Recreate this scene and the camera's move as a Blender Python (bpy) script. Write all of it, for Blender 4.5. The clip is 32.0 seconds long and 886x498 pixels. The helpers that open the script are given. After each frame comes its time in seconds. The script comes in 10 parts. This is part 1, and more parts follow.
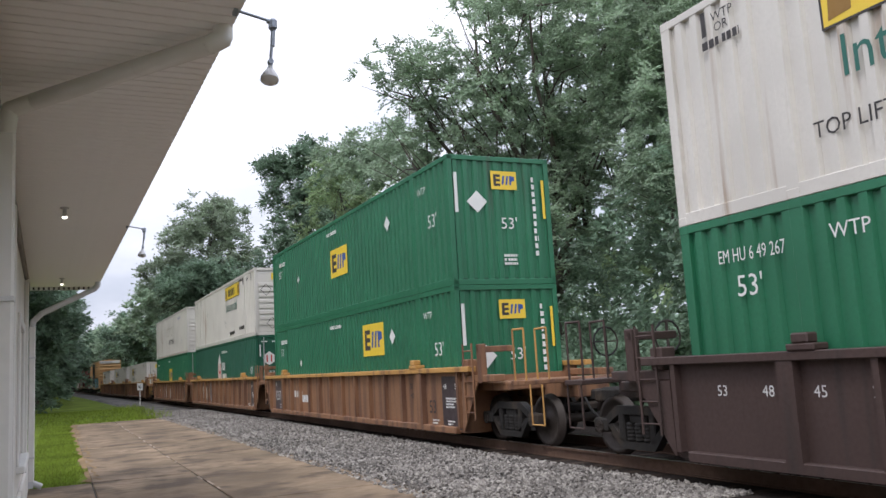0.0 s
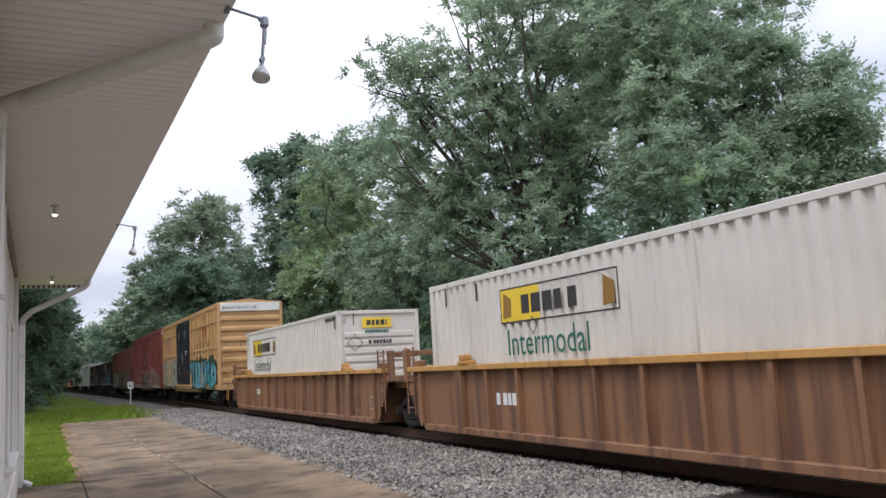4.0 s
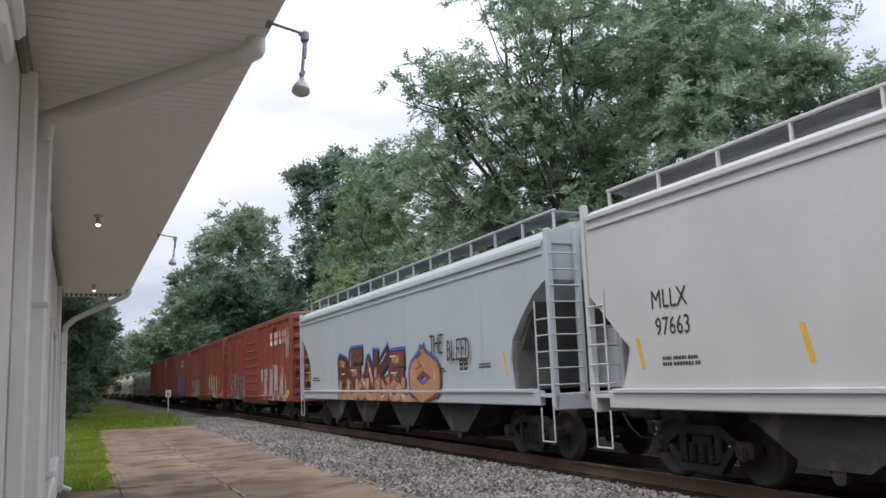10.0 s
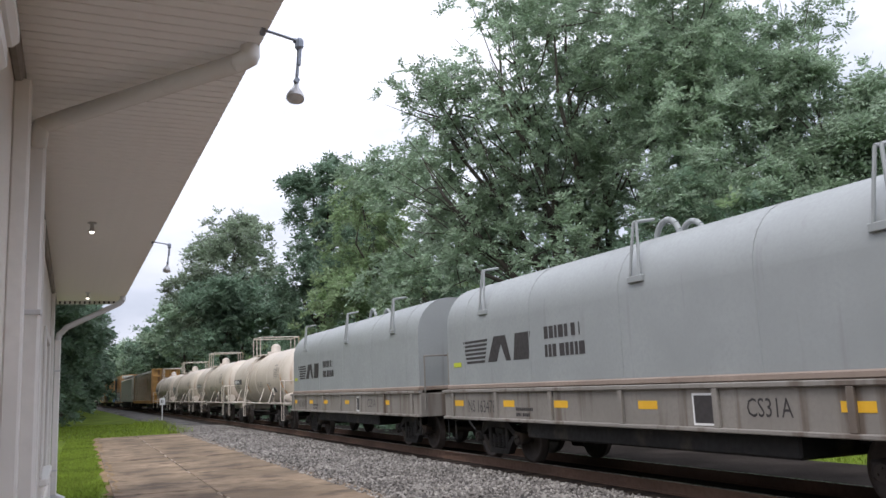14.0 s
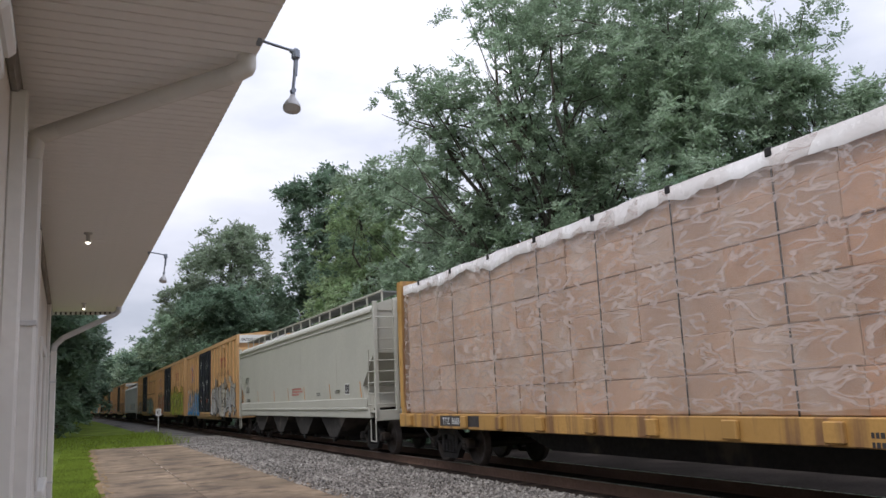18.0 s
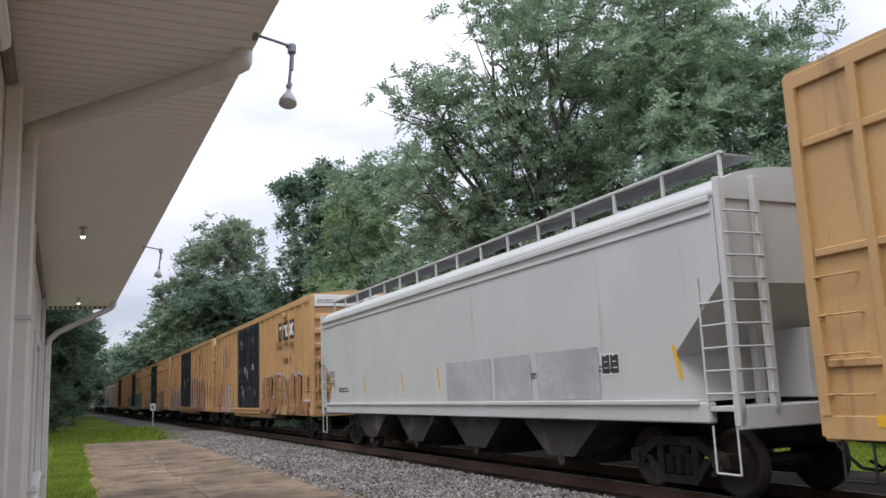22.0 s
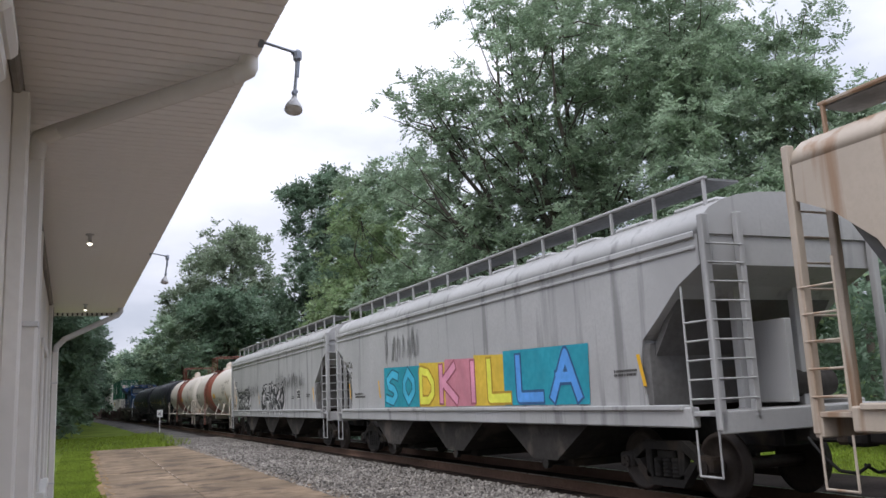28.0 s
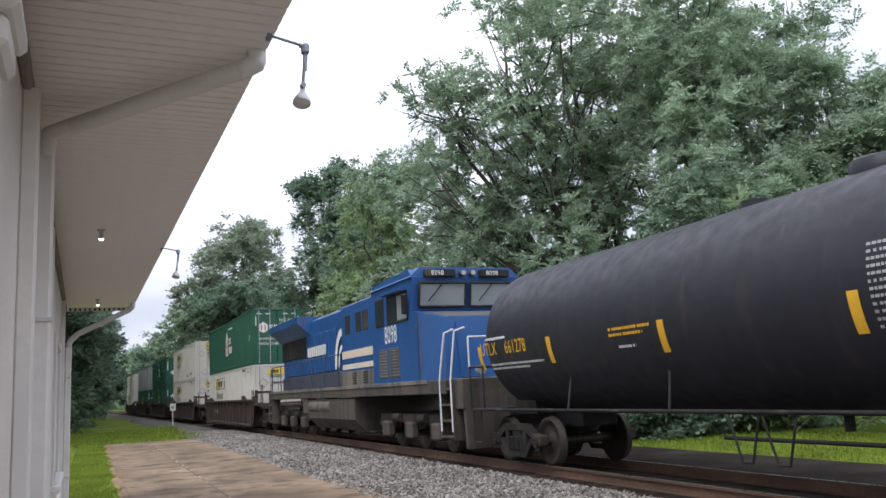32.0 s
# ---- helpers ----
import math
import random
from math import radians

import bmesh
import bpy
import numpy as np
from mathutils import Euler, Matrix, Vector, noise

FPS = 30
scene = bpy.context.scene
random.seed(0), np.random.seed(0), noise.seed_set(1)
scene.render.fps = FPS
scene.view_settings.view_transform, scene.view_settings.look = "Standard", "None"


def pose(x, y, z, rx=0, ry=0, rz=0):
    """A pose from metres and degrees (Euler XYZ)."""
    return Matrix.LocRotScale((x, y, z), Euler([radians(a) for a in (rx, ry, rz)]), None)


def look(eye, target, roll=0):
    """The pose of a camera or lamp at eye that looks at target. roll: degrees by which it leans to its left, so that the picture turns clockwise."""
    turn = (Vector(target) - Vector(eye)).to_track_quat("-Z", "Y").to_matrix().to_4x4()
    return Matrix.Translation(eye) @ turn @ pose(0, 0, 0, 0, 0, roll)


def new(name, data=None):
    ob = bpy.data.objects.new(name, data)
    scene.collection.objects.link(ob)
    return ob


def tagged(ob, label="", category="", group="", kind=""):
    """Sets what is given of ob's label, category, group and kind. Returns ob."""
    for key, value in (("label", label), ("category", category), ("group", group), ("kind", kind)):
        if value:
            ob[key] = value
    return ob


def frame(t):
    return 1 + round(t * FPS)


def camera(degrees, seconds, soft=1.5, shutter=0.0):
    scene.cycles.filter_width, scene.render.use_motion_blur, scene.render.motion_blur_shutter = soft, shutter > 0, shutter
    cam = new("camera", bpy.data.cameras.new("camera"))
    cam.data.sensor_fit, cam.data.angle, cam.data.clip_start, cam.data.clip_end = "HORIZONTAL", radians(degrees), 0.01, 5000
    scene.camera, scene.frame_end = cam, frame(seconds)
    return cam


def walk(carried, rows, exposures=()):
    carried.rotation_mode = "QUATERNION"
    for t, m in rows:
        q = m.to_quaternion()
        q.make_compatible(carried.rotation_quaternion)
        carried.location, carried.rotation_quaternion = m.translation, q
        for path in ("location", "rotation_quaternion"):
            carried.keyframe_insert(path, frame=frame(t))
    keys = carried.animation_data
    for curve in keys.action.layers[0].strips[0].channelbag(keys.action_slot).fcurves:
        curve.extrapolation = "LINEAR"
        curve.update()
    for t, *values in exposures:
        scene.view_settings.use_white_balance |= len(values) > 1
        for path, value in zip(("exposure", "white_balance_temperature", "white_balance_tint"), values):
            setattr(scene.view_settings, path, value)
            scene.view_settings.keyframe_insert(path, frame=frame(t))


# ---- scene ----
# ---- camera: held still beside the depot wall, it only turns a little ----
EYE = Vector((0.0, 0.0, 1.60))
SPEED = 24.375      # metres a second of the train, towards the camera
TRACK_X = 9.0       # track centre beside the camera
GROUND = -0.15      # paved yard, below the rail top
CLIP = 32.0
cam = camera(56.13, CLIP, soft=1.5)
# seconds, yaw to the right of the track, pitch, roll, in degrees
TURNS = [
    (0.0, 25.03, 7.86, -3.31), (0.5, 25.28, 7.95, -3.20), (1.0, 25.48, 7.99, -3.24),
    (1.5, 25.55, 8.01, -3.23), (2.0, 25.57, 7.97, -3.31), (2.5, 25.63, 7.88, -3.33),
    (3.0, 25.64, 7.89, -3.32), (3.5, 25.64, 7.79, -3.37), (5.5, 25.28, 7.71, -2.94),
    (6.0, 25.18, 7.80, -2.85), (6.5, 24.97, 7.95, -2.80), (7.0, 24.74, 8.02, -2.78),
    (7.5, 24.46, 8.16, -2.66), (8.0, 24.23, 8.27, -2.61), (8.5, 24.07, 8.41, -2.50),
    (9.0, 23.87, 8.56, -2.41), (9.5, 23.61, 8.69, -2.37), (10.0, 23.15, 8.78, -2.27),
    (10.5, 22.92, 8.89, -2.23), (11.0, 22.61, 8.95, -2.22), (11.5, 22.68, 8.91, -2.31),
    (12.0, 22.83, 8.94, -2.29), (12.5, 23.06, 8.96, -2.33), (13.0, 23.28, 9.03, -2.35),
    (13.5, 23.44, 9.14, -2.40), (14.0, 23.54, 9.23, -2.44), (14.5, 23.57, 9.30, -2.56),
    (16.5, 23.72, 9.60, -2.57), (17.0, 23.74, 9.71, -2.58), (17.5, 23.77, 9.77, -2.62),
    (18.0, 23.80, 9.88, -2.63), (18.5, 23.88, 9.96, -2.60), (19.0, 23.95, 10.02, -2.62),
    (19.5, 24.07, 10.06, -2.60), (20.0, 24.13, 10.03, -2.64), (20.5, 24.14, 9.99, -2.65),
    (21.0, 24.12, 9.95, -2.58), (21.5, 24.12, 9.81, -2.53), (22.0, 24.09, 9.58, -2.43),
    (22.5, 24.10, 9.60, -2.42), (23.0, 24.19, 9.68, -2.42), (23.5, 24.26, 9.75, -2.46),
    (24.0, 24.32, 9.88, -2.42), (24.5, 24.36, 9.96, -2.45), (25.0, 24.38, 10.04, -2.47),
    (25.5, 24.38, 10.11, -2.44), (27.5, 23.95, 10.00, -2.48), (28.0, 23.70, 9.98, -2.58),
    (28.5, 23.49, 9.78, -2.80), (29.0, 23.23, 9.64, -3.02), (29.5, 23.06, 9.76, -3.14),
    (30.0, 22.95, 9.82, -3.12), (30.5, 22.97, 9.81, -3.08), (31.0, 23.00, 9.77, -3.00),
    (31.5, 22.96, 9.64, -3.03), (32.0, 22.99, 9.45, -3.04),
]


def aim(yaw, pitch, roll):
    y, p = radians(yaw), radians(pitch)
    way = Vector((math.sin(y) * math.cos(p), math.cos(y) * math.cos(p), math.sin(p)))
    return look(EYE, EYE + way * 10.0, roll)


# the clip's camera steps its exposure down and up as pale and dark cars pass
EXPOSURES = [(0.0, 0.79), (1.0, 0.79), (2.0, 0.69), (3.5, 0.73), (5.5, 0.77), (6.0, 0.77), (9.0, 0.75), (10.0, 0.59), (11.0, 0.67), (12.0, 0.83), (13.0, 0.81), (14.5, 0.73), (16.5, 0.49), (17.0, 0.47), (20.0, 0.57), (21.0, 0.71), (22.0, 0.59), (24.0, 0.61), (25.5, 0.59), (27.5, 0.59), (29.0, 0.63), (31.0, 0.59), (32.0, 0.89)]
walk(cam, [(t, aim(a, b, c)) for t, a, b, c in TURNS], EXPOSURES)

# ---- world: bright thin overcast ----
SUN_UP, SUN_TURN = radians(58), radians(232)
world = bpy.data.worlds.new("sky")
scene.world = world
world.use_nodes = True
nt = world.node_tree
nt.nodes.clear()
out = nt.nodes.new("ShaderNodeOutputWorld")
bg = nt.nodes.new("ShaderNodeBackground")
sky = nt.nodes.new("ShaderNodeTexSky")
sky.sky_type, sky.sun_disc, sky.sun_elevation, sky.sun_rotation = "NISHITA", False, SUN_UP, SUN_TURN
sky.air_density, sky.dust_density = 1.0, 2.0
co = nt.nodes.new("ShaderNodeTexCoord")
sc = nt.nodes.new("ShaderNodeMapping")
sc.inputs["Scale"].default_value = (1.0, 1.0, 2.6)
n1 = nt.nodes.new("ShaderNodeTexNoise")
n1.inputs["Scale"].default_value, n1.inputs["Detail"].default_value, n1.inputs["Roughness"].default_value = 2.6, 6.0, 0.5
cr = nt.nodes.new("ShaderNodeValToRGB")
cr.color_ramp.elements[0].position, cr.color_ramp.elements[0].color = 0.34, (5.0, 5.4, 6.6, 1)
cr.color_ramp.elements[1].position, cr.color_ramp.elements[1].color = 0.62, (9.2, 9.3, 10.6, 1)
mx = nt.nodes.new("ShaderNodeMix")
mx.data_type = "RGBA"
mx.inputs["Factor"].default_value = 0.93
nt.links.new(co.outputs["Generated"], sc.inputs["Vector"])
nt.links.new(sc.outputs["Vector"], n1.inputs["Vector"])
nt.links.new(n1.outputs["Fac"], cr.inputs["Fac"])
nt.links.new(sky.outputs["Color"], mx.inputs["A"])
nt.links.new(cr.outputs["Color"], mx.inputs["B"])
# an overcast sky is brighter overhead than near the horizon
xyz = nt.nodes.new("ShaderNodeSeparateXYZ")
rise = nt.nodes.new("ShaderNodeMapRange")
rise.inputs["To Min"].default_value, rise.inputs["To Max"].default_value = 0.68, 1.40
dim = nt.nodes.new("ShaderNodeVectorMath")
dim.operation = "SCALE"
nt.links.new(co.outputs["Generated"], xyz.inputs["Vector"])
nt.links.new(xyz.outputs["Z"], rise.inputs["Value"])
nt.links.new(mx.outputs["Result"], dim.inputs[0])
nt.links.new(rise.outputs["Result"], dim.inputs["Scale"])
nt.links.new(dim.outputs["Vector"], bg.inputs["Color"])
bg.inputs["Strength"].default_value = 0.10
nt.links.new(bg.outputs["Background"], out.inputs["Surface"])

sun = new("sun", bpy.data.lights.new("sun", "SUN"))
sun.data.energy, sun.data.angle, sun.data.color = 1.0, radians(20), (1.0, 0.975, 0.95)
sun.matrix_world = look((0, 0, 60), (0 - 20 * math.sin(SUN_TURN), 0 - 20 * math.cos(SUN_TURN), 60 - 20 * math.tan(SUN_UP)))

# ---- materials ----
MATS = {}


def mat(name, color, rough=0.6, metal=0.0, vary=0.12, grain=12.0, stain=None, stain_at=0.6, streak=False, bump=0.0, bump_scale=60.0,
        island=0.0, spread=0.0, translucent=0.0, emit=None, stretch=(1, 1, 1), patch=0.7, sharp=0.12, spec=0.5):
    """A worn surface: base colour, fine and coarse variation, stains, relief."""
    if name in MATS:
        return MATS[name]
    m = bpy.data.materials.new(name)
    m.use_nodes = True
    t = m.node_tree
    b = t.nodes["Principled BSDF"]
    b.inputs["Roughness"].default_value, b.inputs["Metallic"].default_value, b.inputs["Specular IOR Level"].default_value = rough, metal, spec
    tc = t.nodes.new("ShaderNodeTexCoord")
    mp = t.nodes.new("ShaderNodeMapping")
    mp.inputs["Scale"].default_value = stretch
    t.links.new(tc.outputs["Object"], mp.inputs["Vector"])

    def noise_node(scale, detail, vec=None):
        n = t.nodes.new("ShaderNodeTexNoise")
        n.inputs["Scale"].default_value, n.inputs["Detail"].default_value = scale, detail
        t.links.new((vec or mp).outputs["Vector"], n.inputs["Vector"])
        return n

    def mix(a, bcol, fac, blend="MIX"):
        k = t.nodes.new("ShaderNodeMix")
        k.data_type, k.blend_type = "RGBA", blend
        for sock, val in (("A", a), ("B", bcol)):
            if isinstance(val, tuple):
                k.inputs[sock].default_value = (*val, 1)
            else:
                t.links.new(val, k.inputs[sock])
        if isinstance(fac, float):
            k.inputs["Factor"].default_value = fac
        else:
            t.links.new(fac, k.inputs["Factor"])
        return k.outputs["Result"]

    def ramp(src, lo, hi, a=0.0, z=1.0):
        r = t.nodes.new("ShaderNodeMapRange")
        r.inputs["From Min"].default_value, r.inputs["From Max"].default_value = lo, hi
        r.inputs["To Min"].default_value, r.inputs["To Max"].default_value = a, z
        t.links.new(src, r.inputs["Value"])
        return r.outputs["Result"]

    coarse = noise_node(patch, 4)
    fine = noise_node(grain, 8)
    dark = tuple(c * (1 - vary * 1.6) for c in color)
    light = tuple(min(1.0, c * (1 + vary)) for c in color)
    col = mix(dark, light, ramp(coarse.outputs["Fac"], 0.3, 0.7))
    col = mix(col, tuple(c * (1 - vary) for c in color), ramp(fine.outputs["Fac"], 0.42, 0.7, 0.0, 0.6))
    if stain:
        if streak:
            sp = t.nodes.new("ShaderNodeMapping")
            sp.inputs["Scale"].default_value = (2.2, 2.2, 0.16)
            t.links.new(tc.outputs["Object"], sp.inputs["Vector"])
            sn = noise_node(1.6, 7, sp)
        else:
            sn = noise_node(1.3, 8)
        col = mix(col, stain, ramp(sn.outputs["Fac"], stain_at, stain_at + sharp, 0.0, 0.8))
    if spread:
        oi = t.nodes.new("ShaderNodeObjectInfo")
        hs = t.nodes.new("ShaderNodeHueSaturation")
        t.links.new(ramp(oi.outputs["Random"], 0, 1, 1 - spread, 1 + spread), hs.inputs["Value"])
        t.links.new(col, hs.inputs["Color"])
        col = hs.outputs["Color"]
    if island:
        ge = t.nodes.new("ShaderNodeNewGeometry")
        hs = t.nodes.new("ShaderNodeHueSaturation")
        t.links.new(ramp(ge.outputs["Random Per Island"], 0, 1, 1 - island, 1 + island), hs.inputs["Value"])
        hh = ramp(ge.outputs["Random Per Island"], 0, 1, 0.5 - island * 0.03, 0.5 + island * 0.03)
        t.links.new(hh, hs.inputs["Hue"])
        t.links.new(col, hs.inputs["Color"])
        col = hs.outputs["Color"]
    t.links.new(col, b.inputs["Base Color"])
    t.links.new(ramp(fine.outputs["Fac"], 0.3, 0.75, max(0.05, rough - 0.1), min(1.0, rough + 0.12)), b.inputs["Roughness"])
    if bump:
        bn = t.nodes.new("ShaderNodeBump")
        bn.inputs["Strength"].default_value, bn.inputs["Distance"].default_value = min(1.0, bump), 0.01
        t.links.new(noise_node(bump_scale, 6).outputs["Fac"], bn.inputs["Height"])
        t.links.new(bn.outputs["Normal"], b.inputs["Normal"])
    if translucent:
        tr = t.nodes.new("ShaderNodeBsdfTranslucent")
        t.links.new(mix(col, (0.0, 0.0, 0.0), 1.0 - translucent), tr.inputs["Color"])
        ms = t.nodes.new("ShaderNodeAddShader")
        t.links.new(b.outputs["BSDF"], ms.inputs[0])
        t.links.new(tr.outputs["BSDF"], ms.inputs[1])
        t.links.new(ms.outputs["Shader"], t.nodes["Material Output"].inputs["Surface"])
    if emit:
        b.inputs["Emission Color"].default_value = (*color, 1)
        b.inputs["Emission Strength"].default_value = emit
    MATS[name] = m
    return m


def paint(name, color, stain=(0.16, 0.09, 0.05), at=0.62, rough=0.5, vary=0.1, spec=0.5):
    return mat(name, color, rough=rough, vary=vary, grain=18.0, stain=stain, stain_at=at, streak=True, bump=0.12, bump_scale=25.0, spec=spec)


STEEL = mat("worn_steel", (0.23, 0.19, 0.17), 0.45, 0.7, stain=(0.14, 0.07, 0.04), stain_at=0.52)
RAILTOP = mat("polished_rail", (0.45, 0.43, 0.41), 0.3, 0.9, vary=0.08)
RAIL = mat("rusty_rail", (0.13, 0.075, 0.05), 0.85, 0.1, vary=0.25, bump=0.3)
BLACK = mat("grimy_black", (0.024, 0.023, 0.023), 0.7, vary=0.25, stain=(0.08, 0.065, 0.05), stain_at=0.55, spec=0.25)
TRUCK = mat("grimy_cast_steel", (0.030, 0.027, 0.025), 0.75, vary=0.3, stain=(0.07, 0.05, 0.036), stain_at=0.5, bump=0.3, spec=0.3)
WHEEL = mat("wheel_steel", (0.055, 0.043, 0.037), 0.6, 0.3, vary=0.25)
WHITE = mat("white_marking", (0.72, 0.72, 0.70), 0.6, vary=0.1)
YELLOW = mat("reflector_yellow", (0.75, 0.42, 0.03), 0.5, vary=0.08)
LETTER = mat("black_marking", (0.04, 0.035, 0.035), 0.6, vary=0.1)
GLASS = mat("dark_glass", (0.03, 0.04, 0.05), 0.08, vary=0.1)

# ---- mesh helpers ----
class Shape:
    """Collects faces of one part; several materials by slot."""

    def __init__(self):
        self.v, self.f, self.mi, self.smooth, self.slot = [], [], [], [], 0

    def add(self, verts, faces, smooth=False):
        n = len(self.v)
        self.v.extend(tuple(p) for p in verts)
        for q in faces:
            self.f.append(tuple(i + n for i in q))
            self.mi.append(self.slot)
            self.smooth.append(smooth)
        return self

    def box(self, x0, x1, y0, y1, z0, z1, c=0.0):
        if x0 > x1: x0, x1 = x1, x0
        if y0 > y1: y0, y1 = y1, y0
        if z0 > z1: z0, z1 = z1, z0
        c = min(c, (x1 - x0) * 0.45, (y1 - y0) * 0.45, (z1 - z0) * 0.45)
        if c <= 0:
            v = [(x, y, z) for x in (x0, x1) for y in (y0, y1) for z in (z0, z1)]
            return self.add(v, [(0, 1, 3, 2), (4, 6, 7, 5), (0, 4, 5, 1), (2, 3, 7, 6), (0, 2, 6, 4), (1, 5, 7, 3)])
        # chamfered: each corner gives three points, one for each face
        v, ix = [], {}
        for i, x in enumerate((x0, x1)):
            for j, y in enumerate((y0, y1)):
                for k, z in enumerate((z0, z1)):
                    sx, sy, sz = (c if i == 0 else -c), (c if j == 0 else -c), (c if k == 0 else -c)
                    for a, p in enumerate(((x, y + sy, z + sz), (x + sx, y, z + sz), (x + sx, y + sy, z))):
                        ix[i, j, k, a] = len(v)
                        v.append(p)
        fs = []
        for i in (0, 1):
            q = [ix[i, 0, 0, 0], ix[i, 1, 0, 0], ix[i, 1, 1, 0], ix[i, 0, 1, 0]]
            fs.append(q if i else q[::-1])
            q = [ix[0, i, 0, 1], ix[0, i, 1, 1], ix[1, i, 1, 1], ix[1, i, 0, 1]]
            fs.append(q if i else q[::-1])
            q = [ix[0, 0, i, 2], ix[1, 0, i, 2], ix[1, 1, i, 2], ix[0, 1, i, 2]]
            fs.append(q if i else q[::-1])
        for i in (0, 1):
            for j in (0, 1):
                q = [ix[i, j, 0, 0], ix[i, j, 1, 0], ix[i, j, 1, 1], ix[i, j, 0, 1]]
                fs.append(q if (i + j) % 2 else q[::-1])
                q = [ix[i, 0, j, 0], ix[i, 1, j, 0], ix[i, 1, j, 2], ix[i, 0, j, 2]]
                fs.append(q if not (i + j) % 2 else q[::-1])
                q = [ix[0, i, j, 1], ix[1, i, j, 1], ix[1, i, j, 2], ix[0, i, j, 2]]
                fs.append(q if (i + j) % 2 else q[::-1])
                for k in (0, 1):
                    q = [ix[i, j, k, 0], ix[i, j, k, 1], ix[i, j, k, 2]]
                    fs.append(q if (i + j + k) % 2 else q[::-1])
        return self.add(v, fs)

    def prism(self, outline, y0, y1, smooth=False, caps=True):
        """An outline in x, z pushed along y."""
        n = len(outline)
        v = [(x, y0, z) for x, z in outline] + [(x, y1, z) for x, z in outline]
        fs = [(i, (i + 1) % n, n + (i + 1) % n, n + i) for i in range(n)]
        self.add(v, fs, smooth)
        if caps:
            self.add(v, [tuple(range(n))[::-1], tuple(range(n, 2 * n))])
        return self

    def slab(self, outline, x0, x1):
        """An outline in y, z pushed along x."""
        n = len(outline)
        v = [(x0, y, z) for y, z in outline] + [(x1, y, z) for y, z in outline]
        fs = [(i, (i + 1) % n, n + (i + 1) % n, n + i) for i in range(n)]
        return self.add(v, fs + [tuple(range(n))[::-1], tuple(range(n, 2 * n))])

    def rod(self, a, b, r, n=8, r2=None, smooth=True, caps=True):
        a, b = Vector(a), Vector(b)
        w = (b - a).normalized()
        u = w.orthogonal().normalized()
        q = w.cross(u)
        r2 = r if r2 is None else r2
        v = []
        for p, rr in ((a, r), (b, r2)):
            v += [p + (u * math.cos(2 * math.pi * i / n) + q * math.sin(2 * math.pi * i / n)) * rr for i in range(n)]
        self.add(v, [(i, (i + 1) % n, n + (i + 1) % n, n + i) for i in range(n)], smooth)
        if caps:
            self.add(v, [tuple(range(n))[::-1], tuple(range(n, 2 * n))])
        return self

    def pipe(self, pts, r, n=7):
        for a, b in zip(pts, pts[1:]):
            self.rod(a, b, r, n)
        return self

    def lathe(self, axis_a, axis_b, profile, n=20, smooth=True):
        """profile: (distance along the axis, radius)."""
        a, b = Vector(axis_a), Vector(axis_b)
        w = (b - a).normalized()
        u = w.orthogonal().normalized()
        q = w.cross(u)
        v = []
        for d, r in profile:
            v += [a + w * d + (u * math.cos(2 * math.pi * i / n) + q * math.sin(2 * math.pi * i / n)) * max(r, 1e-4) for i in range(n)]
        fs = [(k * n + i, k * n + (i + 1) % n, (k + 1) * n + (i + 1) % n, (k + 1) * n + i) for k in range(len(profile) - 1) for i in range(n)]
        return self.add(v, fs, smooth)

    def mesh(self, name, *mats):
        me = bpy.data.meshes.new(name)
        me.from_pydata(self.v, [], self.f)
        for m in mats:
            me.materials.append(m)
        if len(me.polygons):
            me.polygons.foreach_set("material_index", self.mi)
            me.polygons.foreach_set("use_smooth", self.smooth)
        me.update()
        return me


def part(name, shape, mats, parent=None, label="", at=None):
    """One mesh object; mats: a material or several, by slot."""
    me = shape if isinstance(shape, bpy.types.Mesh) else shape.mesh(name, *(mats if isinstance(mats, (list, tuple)) else (mats,)))
    ob = new(name, me)
    if parent:
        ob.parent = parent
    if at:
        ob.matrix_basis = at
    if label:
        ob["label"] = label
    return ob


def thing(name, label, category, group="", kind=""):
    return tagged(new(name), label, category, group, kind)


def track_x(y):
    """The track bends very gently to the left far off."""
    if y < 0:
        return TRACK_X
    if y < 300:
        return TRACK_X - 0.0001 * y * y
    return TRACK_X - 9.0 - 0.06 * (y - 300)

# ---- ground, yard, track ----
GRASS = mat("mown_grass", (0.115, 0.16, 0.022), 0.9, vary=0.3, grain=30.0, stain=(0.13, 0.15, 0.04), stain_at=0.62, bump=1.0, bump_scale=35.0, patch=0.35, spec=0.05)
CONCRETE = mat("weathered_concrete", (0.23, 0.168, 0.112), 0.85, vary=0.34, grain=5.0, stain=(0.085, 0.062, 0.044), stain_at=0.5, bump=0.5, bump_scale=40.0, spread=0.1, patch=0.5, spec=0.2)
JOINT = mat("joint_filler", (0.065, 0.055, 0.042), 0.95, vary=0.3)
PATCH = mat("pale_mortar", (0.36, 0.29, 0.22), 0.9, vary=0.15)
BALLAST = mat("crushed_stone_bed", (0.13, 0.122, 0.115), 0.95, vary=0.5, grain=22.0, bump=1.0, bump_scale=24.0, spec=0.1)
STONE = mat("crushed_stone", (0.245, 0.225, 0.205), 0.9, vary=0.2, island=0.55, spec=0.1)
OILED_SHADED = mat("oil_stained_stone", (0.034, 0.028, 0.025), 0.9, vary=0.4, grain=22.0, bump=1.0, bump_scale=24.0, spec=0.05)
